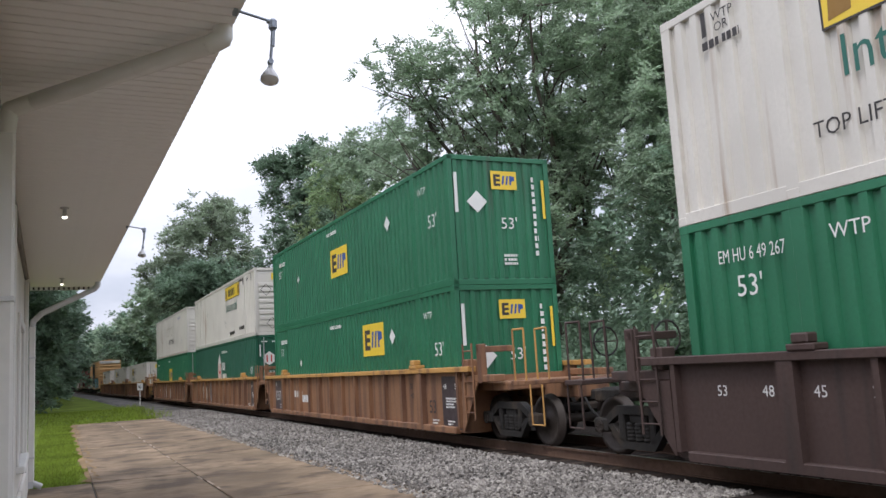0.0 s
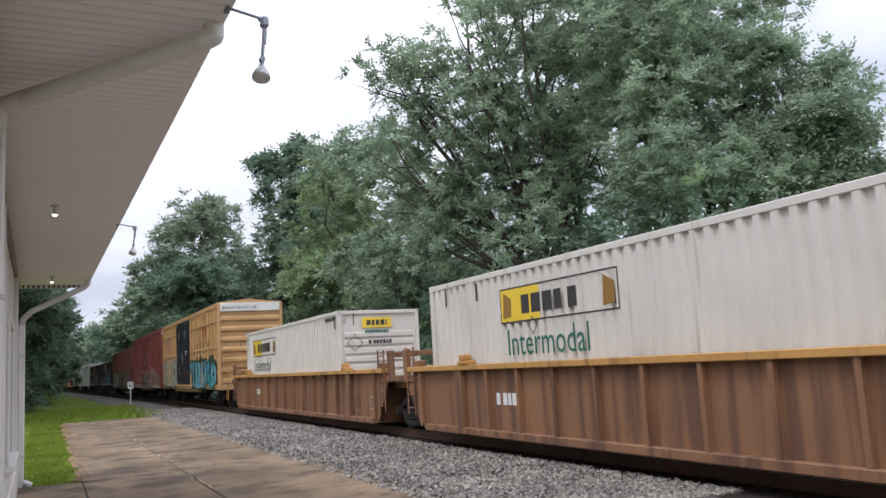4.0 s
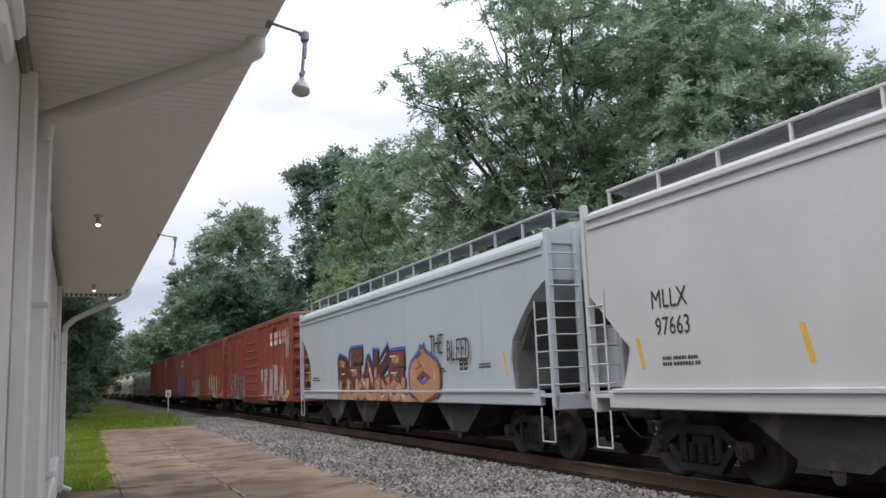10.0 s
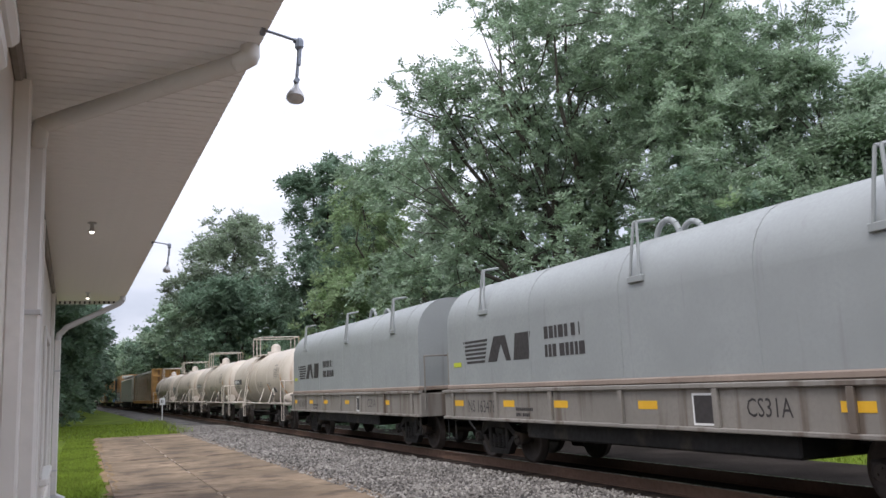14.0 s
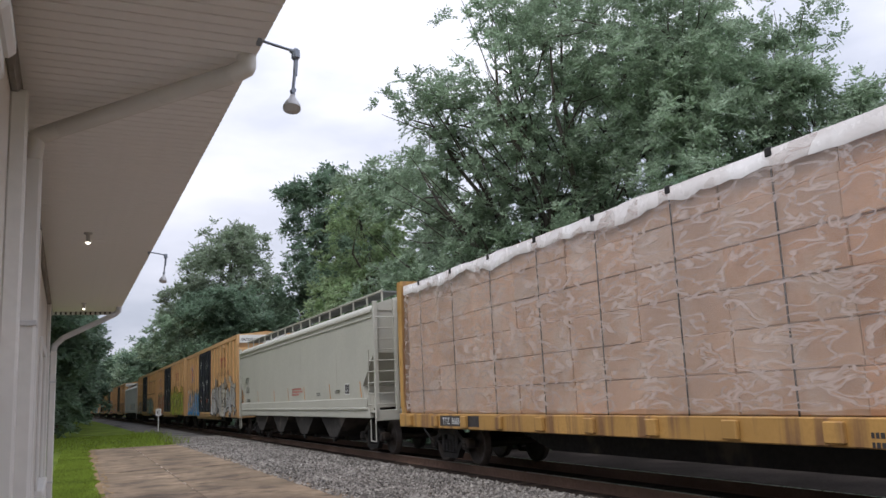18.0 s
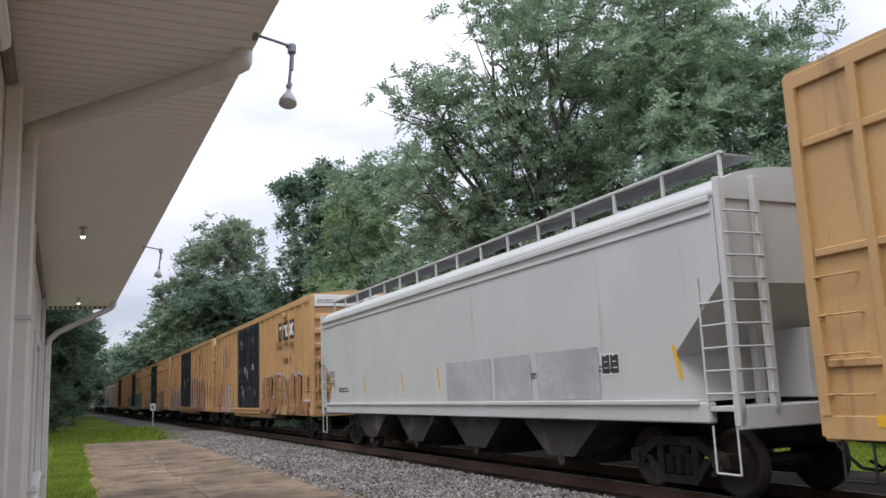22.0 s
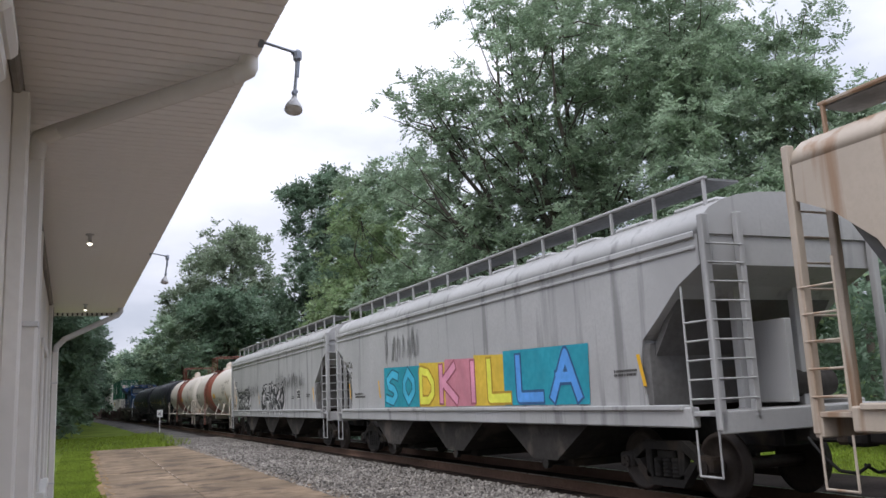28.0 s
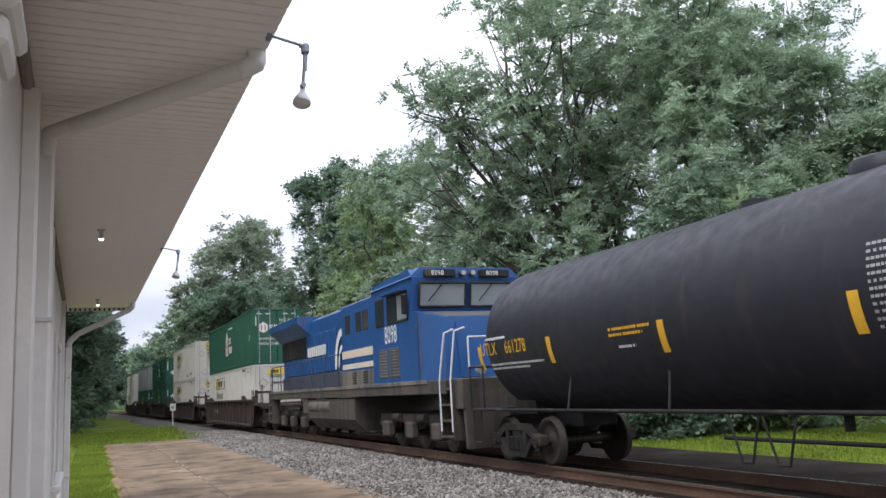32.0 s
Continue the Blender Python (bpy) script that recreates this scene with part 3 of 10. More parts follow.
def clump_points(rnd, lobes, count, shell=0.55):
    """Places of leaf clumps in a crown made of uneven lobes (x, y, z, rx, rz), each a heap of smaller boughs."""
    boughs = []
    for x, y, z, rx, rz in lobes:
        for i in range(max(7, int(rx * 4.2))):
            e = unit(rnd.normal(size=(1, 3)) + (0, 0, 0.25))[0]
            k, g = rnd.uniform(0.45, 0.86), rnd.uniform(0.20, 0.36)
            boughs.append((x + e[0] * rx * k, y + e[1] * rx * k, z + e[2] * rz * k, rx * g, rx * g * 0.62))
        boughs.append((x, y, z, rx * 0.5, rz * 0.5))
    lob = np.array(boughs, float)
    vol = lob[:, 3] * lob[:, 4]
    pick = rnd.choice(len(lob), count, p=vol / vol.sum())
    d = unit(rnd.normal(size=(count, 3)))
    d[:, 2] = np.where(d[:, 2] < -0.5, -d[:, 2], d[:, 2])
    r = (shell + (1 - shell) * rnd.rand(count) ** 0.6) * rnd.uniform(0.82, 1.16, count)
    q = lob[pick]
    return np.stack([q[:, 0] + d[:, 0] * r * q[:, 3], q[:, 1] + d[:, 1] * r * q[:, 3], q[:, 2] + d[:, 2] * r * q[:, 4]], 1), d


def sprays(rnd, places, out, per, spread, leaflets, rachis, length, width):
    """Rosettes of compound leaves: each stalk arches out from a twig tip, with flat leaflets in pairs along it."""
    n = len(places) * per
    tip = np.repeat(unit(out * 0.8 + rnd.normal(size=out.shape) * 0.35 + (0, 0, 0.35)), per, 0)
    u = unit(np.cross(tip, np.tile((0.31, 0.17, 0.94), (n, 1))))
    w = np.cross(tip, u)
    turn = np.tile(np.arange(per) * (6.283 / per), len(places)) + np.repeat(rnd.rand(len(places)) * 6.28, per) + rnd.normal(size=n) * 0.35
    open_ = rnd.uniform(0.35, 1.15, n)
    a = tip * np.cos(open_)[:, None] + (u * np.cos(turn)[:, None] + w * np.sin(turn)[:, None]) * np.sin(open_)[:, None]
    c = np.repeat(places + rnd.normal(size=places.shape) * spread * 0.4, per, 0) - tip * (rachis * 0.25 * rnd.rand(n))[:, None]
    up = unit(tip + np.array((0, 0, 0.9)) - a * 0.2)
    side = unit(np.cross(a, up))
    face = unit(np.cross(side, a))
    ln = rachis * rnd.uniform(0.65, 1.2, n)
    B, A, L, W, N = [], [], [], [], []
    pairs = max(1, leaflets // 2)
    for k in range(leaflets):
        f = 1.0 if k == leaflets - 1 else 0.18 + 0.78 * (k // 2) / pairs
        s = 0.0 if k == leaflets - 1 else (-1.0 if k % 2 else 1.0)
        b = c + a * (ln * f)[:, None] - np.array((0, 0, 1.0)) * (ln * f * f * 0.3)[:, None]
        B.append(b)
        A.append(side * s * 0.9 + a * (0.45 if s else 1.0) - np.array((0, 0, 0.28)))
        N.append(face)
        L.append(length * rnd.uniform(0.75, 1.2, n) * (1.0 - 0.3 * abs(f - 0.55)))
        W.append(width * rnd.uniform(0.75, 1.2, n))
    return np.concatenate(B), np.concatenate(A), np.concatenate(L), np.concatenate(W), np.concatenate(N)


def limbs(s, rnd, foot, lobes, r0, twigs=None):
    top = np.mean([(l[0], l[1], l[2]) for l in lobes], 0)
    foot = Vector(foot)
    fork = foot.lerp(Vector(top), 0.32)
    fork.x, fork.y = foot.x + (top[0] - foot.x) * 0.25, foot.y + (top[1] - foot.y) * 0.25
    s.rod(foot, foot.lerp(fork, 0.5) + Vector((0.1, 0.05, 0)), r0, 10, r0 * 0.82).rod(foot.lerp(fork, 0.5) + Vector((0.1, 0.05, 0)), fork, r0 * 0.82, 10, r0 * 0.7)
    for l in lobes:
        e = Vector((l[0], l[1], l[2] + l[4] * 0.3))
        m1 = fork.lerp(e, 0.4) + Vector(rnd.normal(0, 0.5, 3))
        m2 = fork.lerp(e, 0.75) + Vector(rnd.normal(0, 0.5, 3))
        for a, b, ra, rb in ((fork, m1, 0.55, 0.36), (m1, m2, 0.36, 0.2), (m2, e, 0.2, 0.05)):
            s.rod(a, b, r0 * ra, 7, r0 * rb)
        for i in range(9):
            a = m1.lerp(e, rnd.rand())
            b = Vector((l[0], l[1], l[2])) + Vector(unit(rnd.normal(size=(1, 3)))[0]) * l[3] * 0.85
            mid = a.lerp(b, 0.5) + Vector(rnd.normal(0, 0.25, 3))
            s.rod(a, mid, r0 * 0.13, 5, r0 * 0.08).rod(mid, b, r0 * 0.08, 5, 0.01)


def tree(label, foot, lobes, r0, m, clumps, per, seed, spread=0.45, leaflets=9, rachis=0.55, length=0.27, width=0.10, shell=0.55):
    rnd = np.random.RandomState(seed)
    o = thing("tree", label, "tree", "trees along the track")
    o.location = foot
    grow = 1.07 if foot[1] < 40 else 1.15 if foot[1] < 90 else 1.22
    rel = [(l[0], l[1], l[2] * (1 + (grow - 1) * 0.35), l[3] * grow, l[4] * grow) for l in lobes]
    s = Shape()
    limbs(s, rnd, (0, 0, -0.1), rel, r0)
    part("trunk", s, BARK, o, "grey-brown trunk and limbs")
    p, d = clump_points(rnd, rel, clumps, shell)
    me = leaf_mesh("crown", *sprays(rnd, p, d, per, spread, leaflets, rachis, length, width), m, rnd)
    part("crown", me, m, o, "loose crown of many small leaves")
    return o


Z0 = GROUND - 0.05
# large compound-leaved trees opposite the camera
tree("tall leafy tree with feathery compound leaves behind the train", (20.5, 31.5, Z0),
     [(-1.5, 2.0, 12.5, 5.0, 4.2), (2.5, -1.5, 14.5, 5.4, 4.8), (-3.5, 3.5, 8.5, 3.6, 3.0), (0.5, 0.5, 19.0, 4.6, 4.2), (-2.2, -2.5, 16.0, 3.6, 3.2), (3.0, 2.0, 9.5, 4.5, 3.4), (1.5, -3.5, 10.5, 3.8, 3.0), (-4.4, 4.0, 12.0, 3.0, 2.6), (-4.9, 2.6, 15.0, 2.3, 1.9), (-3.3, 0.6, 18.0, 2.4, 2.0), (-5.0, 3.0, 8.0, 3.0, 2.6), (-1.0, 0.0, 7.6, 4.4, 3.0), (0.5, 3.5, 11.5, 4.0, 3.4), (-6.2, 2.6, 14.0, 2.2, 1.9), (-6.4, 2.8, 11.2, 2.2, 1.8)],
     0.40, LEAF_A, 2350, 6, 21, 1.2, 11, 0.62, 0.20, 0.09)
tree("broad leafy tree with yellow-green lower leaves", (24.0, 25.0, Z0),
     [(-1.6, 0.8, 12.0, 4.2, 3.6), (0.2, 0.2, 12.5, 3.6, 3.0), (-1.2, 1.6, 16.5, 3.6, 3.2), (0.5, -1.5, 8.0, 3.4, 2.6), (-2.5, -1.0, 8.0, 3.4, 2.6), (2.9, -1.0, 15.2, 1.9, 1.7), (3.4, -2.0, 11.0, 2.6, 2.2)],
     0.32, LEAF_A, 1500, 6, 22, 1.2, 11, 0.62, 0.20, 0.09)
tree("slim tree with upright feathery tips", (25.5, 21.0, Z0), [(0, 0, 7.5, 3.0, 2.8), (0.6, -0.4, 10.6, 1.9, 2.0), (-0.8, 0.9, 12.2, 1.3, 1.9)], 0.2, LEAF_A, 480, 6, 23, 0.4, 11, 0.8, 0.24, 0.09, 0.3)
tree("dark fine-leaved tree beside the large ones", (29.0, 20.0, Z0), [(0, 0, 5.2, 3.0, 2.4), (0.3, 0.6, 6.6, 2.2, 1.8)], 0.25, LEAF_B, 420, 6, 24, 0.4, 9, 0.5, 0.22, 0.08, 0.3)
# the row farther along
tree("bushy tree in the row behind the train", (20.0, 46.0, Z0), [(0, 0, 9, 4.4, 4), (-1, 2, 13, 4.0, 3.6), (1, -2, 6, 4.4, 3.4), (-2.0, -1.0, 6.5, 3.6, 3.0)], 0.3, LEAF_A, 620, 6, 25, 0.55, 7, 0.6, 0.34, 0.15)
tree("light green bushy tree in the row", (20.0, 57.0, Z0), [(0, 0, 9, 4.4, 4.2), (-1, 1.5, 13.5, 3.4, 3.2), (-2.5, 0, 6, 3.6, 3.2)], 0.3, LEAF_C, 520, 6, 26, 0.6, 7, 0.6, 0.36, 0.16)
tree("tall dark spiky-topped tree", (20.6, 75.0, Z0), [(0, 0, 12.6, 4.0, 4.6), (-0.8, 0.5, 18.5, 3.2, 3.6), (0.8, -0.6, 20.6, 2.4, 2.6), (-2.0, 1.0, 9, 3.4, 3.2)], 0.4, LEAF_B, 620, 6, 27, 0.6, 7, 0.8, 0.46, 0.17, 0.45)
tree("tall dark tree next to the spiky one", (22.5, 68.0, Z0), [(0, 0, 12.4, 4.2, 4.6), (0.5, 0.5, 17.4, 3.2, 3.2)], 0.4, LEAF_B, 480, 6, 28, 0.6, 7, 0.8, 0.44, 0.17, 0.45)
tree("round tree with pale tufted top", (16.8, 106.0, Z0), [(0, 0, 16.8, 5.8, 4.8), (1.5, 2, 20.0, 3.8, 3.4), (-3.0, -1, 12, 4.6, 4.0), (3.5, 0, 12, 5.0, 4.4)], 0.45, LEAF_D, 700, 6, 29, 0.8, 7, 1.0, 0.5, 0.22)
tree("dense dark green tree far along the track", (15.0, 98.0, Z0), [(0, 0, 8.5, 4.6, 5.0), (4, 1, 9.5, 5.0, 5.0), (-1.5, 0.5, 11.0, 3.4, 3.2)], 0.4, LEAF_B, 700, 6, 30, 0.8, 7, 1.0, 0.5, 0.22)
tree("green tree beyond the bend of the track", (13.6, 128.0, Z0), [(0, 0, 9, 4.6, 5.2), (1, 0, 13.5, 4.0, 3.8), (4.5, 2, 10, 5.0, 5)], 0.4, LEAF_A, 520, 6, 31, 0.9, 6, 1.1, 0.6, 0.28)
tree("distant green tree beside the line", (11.5, 172.0, Z0), [(0, 0, 7, 4.4, 5.0), (1.5, 0, 10.5, 4.0, 3.8), (6, 2, 9, 5.0, 6)], 0.4, LEAF_B, 420, 6, 32, 1.0, 6, 1.3, 0.7, 0.32)
tree("distant green tree closing the view", (9.6, 225.0, Z0), [(0, 0, 8, 5.4, 6.0), (2.5, 0, 11.5, 4.0, 4.0), (-4.5, 6, 7.5, 5.0, 5.5)], 0.4, LEAF_A, 420, 6, 33, 1.1, 6, 1.5, 0.85, 0.4)
# left of the track, past the grass
tree("dark spreading tree past the grass", (-2.4, 62.0, Z0), [(0, 0, 8.0, 3.8, 4.2), (1.6, 2, 5.0, 2.4, 3.2), (-2.5, 1, 5.0, 3.6, 3.8), (0.6, 0.5, 2.6, 2.9, 2.6), (0.2, 2.5, 11.0, 3.0, 3.0)], 0.35, LEAF_B, 900, 6, 34, 0.6, 7, 0.7, 0.42, 0.17, 0.4)
tree("dark tree behind the grass by the depot", (-8.0, 60.0, Z0), [(0, 0, 7.0, 4.4, 4.6), (2.5, 0, 3.6, 3.6, 3.6), (-2, 1, 10.5, 3.6, 3.4)], 0.35, LEAF_B, 700, 6, 35, 0.6, 7, 0.7, 0.42, 0.17, 0.4)
tree("dark tree hiding the far end of the track", (-2.0, 86.0, Z0), [(0, 0, 7.0, 3.6, 4.8), (1.4, 2, 3.6, 2.6, 3.4), (-1.0, 0, 10.5, 3.0, 3.0)], 0.35, LEAF_B, 620, 6, 36, 0.7, 7, 0.8, 0.5, 0.22, 0.4)
tree("dark tree far along beside the line", (-1.6, 124.0, Z0), [(0, 0, 7.0, 4.2, 5.2), (1.6, 1.5, 3.6, 3.0, 3.6), (-3, 0, 9.0, 4.0, 4.0)], 0.35, LEAF_B, 520, 6, 37, 0.8, 7, 0.9, 0.6, 0.26, 0.4)
tree("dark tree where the line goes out of sight", (-1.0, 178.0, Z0), [(0, 0, 7.0, 4.2, 5.4), (1.8, 2, 3.8, 3.0, 3.8), (-5, 0, 8.0, 5.0, 5.0)], 0.35, LEAF_B, 420, 6, 38, 1.0, 6, 1.2, 0.8, 0.36, 0.4)

# tall trees hidden behind the depot, added to shade the line's far end
for i, (x, y) in enumerate(((-9.5, 41.0), (-8.5, 56.0), (-4.6, 75.0), (-4.1, 92.0), (-3.7, 110.0), (-3.3, 130.0), (-2.7, 155.0))):
    tree("tall dark tree close beside the far end of the line", (x, y, Z0), [(1.4, 0, 5.5, 3.6, 4.2), (1.4, 2.0, 11.0, 3.8, 4.2), (1.5, -1.0, 16.5, 3.6, 4.0), (-3.0, 1, 13.0, 4.4, 4.4), (-2.6, 0, 19.5, 3.8, 3.4)], 0.4, LEAF_B, 620, 6, 60 + i, 0.7, 7, 1.0, 0.55, 0.28, 0.4)

# second hidden row, added to block more sky light from the left
for i, (x, y) in enumerate(((-9.0, 48.0), (-6.6, 66.0), (-4.3, 83.5), (-3.9, 101.0), (-3.5, 120.0), (-3.0, 142.0), (-2.4, 168.0))):
    tree("tall dark tree in the wood beside the line", (x, y, Z0), [(1.2, 0, 6.0, 3.4, 4.4), (1.3, 1.0, 12.0, 3.6, 4.4), (0.8, -1.0, 17.5, 3.4, 4.0), (-3.0, 1, 12.0, 4.2, 4.6)], 0.4, LEAF_B, 380, 5, 70 + i, 0.7, 5, 1.2, 0.9, 0.5, 0.4)


def undergrowth():
    """Bushes and saplings along the fence line, then deep woods behind."""
    rnd = np.random.RandomState(40)
    n = 4200
    y = 2 + 118 * rnd.rand(n) ** 1.25
    x = 17.4 + 4.5 * rnd.rand(n) + np.where(y > 60, -(y - 60) * 0.045, 0)
    top = 5.6 + 1.8 * np.sin(y * 0.33) + 1.1 * np.sin(y * 0.9 + 1)
    z = Z0 + 0.3 + top * rnd.rand(n) ** 0.8
    p = np.stack([x, y, z], 1)
    d = unit(rnd.normal(size=(n, 3)) + (-0.7, 0, 0.5))
    k = len(p) // 2
    tagged(new("undergrowth", leaf_mesh("undergrowth", *sprays(rnd, p[:k], d[:k], 6, 0.5, 7, 0.6, 0.30, 0.12), LEAF_B, rnd)), "dense dark bushes along the tree line", "bushes", kind="stuff")
    tagged(new("undergrowth", leaf_mesh("undergrowth", *sprays(rnd, p[k:k + 380], d[k:k + 380], 6, 0.5, 7, 0.6, 0.30, 0.12), LEAF_C, rnd)), "light green saplings along the tree line", "bushes", kind="stuff")
    # low brambles that hide the far bank from the nearest trees on
    m = 3600
    y = 19.5 + 100 * rnd.rand(m) ** 1.6
    x = track_x(60) + 3.1 + 6.0 * rnd.rand(m) + np.where(y > 50, -(y - 50) * 0.02, 0) + np.clip((24 - y) * 0.7, 0, 3.5)
    z = Z0 + (0.25 + 0.32 * (x - x.min())) * rnd.rand(m)
    p = np.stack([x, y, z], 1)
    tagged(new("undergrowth", leaf_mesh("undergrowth", *sprays(rnd, p, unit(rnd.normal(size=(m, 3)) + (-0.4, 0, 0.6)), 6, 0.4, 7, 0.5, 0.24, 0.11), LEAF_B, rnd)), "low dark brambles on the far bank of the track", "bushes", kind="stuff")
    m = 5200
    y = rnd.uniform(-30, 260, m)
    x = 24 + 26 * rnd.rand(m) + np.where(y > 80, -(y - 80) * 0.06, 0)
    z = Z0 + 12.5 * rnd.rand(m) ** 0.9
    p = np.stack([x, y, z], 1)
    p = p[(x < 1.15 * y) | (z - 1.6 < 0.30 * np.maximum(y, 12.0))]
    m = len(p)
    tagged(new("woods", leaf_mesh("woods", *sprays(rnd, p, unit(rnd.normal(size=(m, 3))), 4, 1.0, 6, 1.2, 0.75, 0.34), LEAF_B, rnd)), "dark deep woods behind the first trees", "woods", kind="stuff")
    m = 2600
    y = rnd.uniform(66, 260, m)
    x = -26 + 24.5 * rnd.rand(m) ** 0.8
    z = Z0 + 10.0 * rnd.rand(m) ** 0.9
    p = np.stack([x, y, z], 1)
    tagged(new("woods", leaf_mesh("woods", *sprays(rnd, p, unit(rnd.normal(size=(m, 3))), 4, 1.0, 6, 1.2, 0.75, 0.34), LEAF_B, rnd)), "dark woods past the depot grass", "woods", kind="stuff")
    # far tree belt round the horizon
    m = 6000
    a = rnd.uniform(0, 6.283, m)
    r = rnd.uniform(300, 420, m)
    p = np.stack([np.cos(a) * r, np.sin(a) * r, Z0 + 17 * rnd.rand(m)], 1)
    far = leaf_mesh("woods", *sprays(rnd, p, unit(rnd.normal(size=(m, 3))), 2, 3.0, 4, 5.0, 6.0, 3.4), LEAF_B, rnd)
    tagged(new("woods", far), "far belt of woods on the horizon", "woods", kind="stuff")


undergrowth()

# ---- train: shared running gear ----
R_WHEEL = 0.46
MOVERS = []       # (thing, distance of its centre along the train)
WHEELS = []       # (wheelset, its axle's distance along the train, its place in its truck)


def wheelset_mesh():
    s = Shape()
    for k in (-1, 1):
        a = (k * 0.70, 0, 0)
        s.lathe(a, (k * 2, 0, 0), [(-0.02, 0.10), (-0.02, 0.36), (-0.03, 0.40), (-0.03, 0.485), (0.0, 0.482), (0.005, R_WHEEL + 0.004), (0.105, R_WHEEL - 0.004), (0.105, 0.39), (0.06, 0.36), (0.04, 0.16), (0.08, 0.13), (0.08, 0.07)], 28)
        s.rod((k * 0.78, 0, 0), (k * 1.06, 0, 0), 0.075, 12).rod((k * 1.06, 0, 0), (k * 1.13, 0, 0), 0.10, 12)
        for i in range(3):
            c, q = math.cos(i * 2.094), math.sin(i * 2.094)
            s.rod((k * 1.13, c * 0.055, q * 0.055), (k * 1.15, c * 0.055, q * 0.055), 0.02, 6)
    s.rod((-0.8, 0, 0), (0.8, 0, 0), 0.085, 12)
    return s.mesh("wheelset", WHEEL)


WHEEL_MESH = wheelset_mesh()


def side_frame_mesh(k):
    s = Shape()
    if True:
        x0, x1 = (k * 0.94, k * 1.08)
        top = [(-1.05, 0.58), (-0.75, 0.62), (-0.45, 0.80), (0.45, 0.80), (0.75, 0.62), (1.05, 0.58), (1.05, 0.47), (0.72, 0.50), (0.42, 0.67), (-0.42, 0.67), (-0.72, 0.50), (-1.05, 0.47)]
        s.slab(top if k > 0 else top[::-1], x0, x1)
        low = [(-0.72, 0.50), (-0.60, 0.52), (-0.30, 0.26), (0.30, 0.26), (0.60, 0.52), (0.72, 0.50), (0.40, 0.15), (-0.40, 0.15)]
        s.slab(low[::-1] if k > 0 else low, x0, x1)
        s.box(x0, x1, -0.44, -0.30, 0.24, 0.70, 0.02).box(x0, x1, 0.30, 0.44, 0.24, 0.70, 0.02)
        s.box(k * 0.90, k * 1.11, -1.06, -0.72, 0.38, 0.60, 0.03).box(k * 0.90, k * 1.11, 0.72, 1.06, 0.38, 0.60, 0.03)
    return s.mesh("side_frame", TRUCK)


def spring_mesh(k):
    s = Shape()
    prof = [(0.0, 0.002)]
    for i in range(5):
        prof += [(i * 0.055, 0.068), (i * 0.055 + 0.014, 0.085), (i * 0.055 + 0.042, 0.085)]
    s.lathe((k * 1.0, 0, 0.27), (k * 1.0, 0, 1.27), prof + [(0.28, 0.068), (0.281, 0.002)], 10)
    return s.mesh("spring", TRUCK)


SIDE_MESH, SPRING_MESH = [side_frame_mesh(k) for k in (-1, 1)], [spring_mesh(k) for k in (-1, 1)]
BOLSTER_MESH = Shape().box(-1.05, 1.05, -0.2, 0.2, 0.52, 0.68, 0.03).rod((0, 0, 0.6), (0, 0, 0.85), 0.2, 14).box(-0.9, 0.9, -0.62, -0.55, 0.42, 0.52, 0.01).box(-0.9, 0.9, 0.55, 0.62, 0.42, 0.52, 0.01).mesh("bolster", TRUCK)


def truck(car, y, s_car, base=0.889):
    t = part("truck", BOLSTER_MESH, TRUCK, car, at=pose(0, y, 0), label="grimy two-axle truck")
    for i in (0, 1):
        part("side_frame", SIDE_MESH[i], TRUCK, t)
        if i == 0:
            for dy in (-0.2, 0.0, 0.2):
                part("spring", SPRING_MESH[i], TRUCK, t, at=pose(0, dy, 0))
    for k in (-1, 1):
        w = part("wheelset", WHEEL_MESH, WHEEL, t, at=pose(0, k * base, R_WHEEL))
        WHEELS.append((w, s_car + y + k * base, (0, k * base, R_WHEEL)))


COUPLER_MESH = Shape().box(-0.09, 0.09, -0.55, 0.4, 0.78, 0.98, 0.03).box(-0.17, 0.15, -0.85, -0.55, 0.74, 1.02, 0.05).box(0.05, 0.19, -0.98, -0.8, 0.76, 1.0, 0.04).mesh("coupler", TRUCK)
HOSE_MESH = Shape().pipe([(-0.3, -0.1, 0.85), (-0.32, -0.3, 0.65), (-0.25, -0.5, 0.45), (-0.12, -0.65, 0.42), (0.02, -0.72, 0.52)], 0.022, 8).mesh("air_hose", BLACK)


def couplers(car, half):
    part("coupler", COUPLER_MESH, TRUCK, car, at=pose(0, -half, 0))
    part("coupler", COUPLER_MESH, TRUCK, car, at=pose(0, half, 0, 0, 0, 180))
    part("air_hose", HOSE_MESH, BLACK, car, at=pose(0, -half, 0))
    part("air_hose", HOSE_MESH, BLACK, car, at=pose(0, half, 0, 0, 0, 180))


def register(ob, s):
    MOVERS.append((ob, s))
    return ob


def ladder(s, x, y, z0, z1, n, w=0.42, r=0.012, along="y"):
    """Rungs and stiles; along: the direction in which the rungs run."""
    d = (0, w, 0) if along == "y" else (w, 0, 0)
    for k in (0, 1):
        s.rod((x + d[0] * k, y + d[1] * k, z0), (x + d[0] * k, y + d[1] * k, z1), r * 1.5, 6)
    for i in range(n):
        z = z0 + (z1 - z0) * (i + 0.5) / n
        s.rod((x, y, z), (x + d[0], y + d[1], z), r, 6)


def stirrups(s, x, y, z1=0.95, z0=0.42, w=0.38):
    s.pipe([(x, y, z1), (x, y, z0), (x, y + w, z0), (x, y + w, z1)], 0.016, 6)

# ---- lettering and painted shapes that follow ribs and corrugations ----
TEXTS = {}


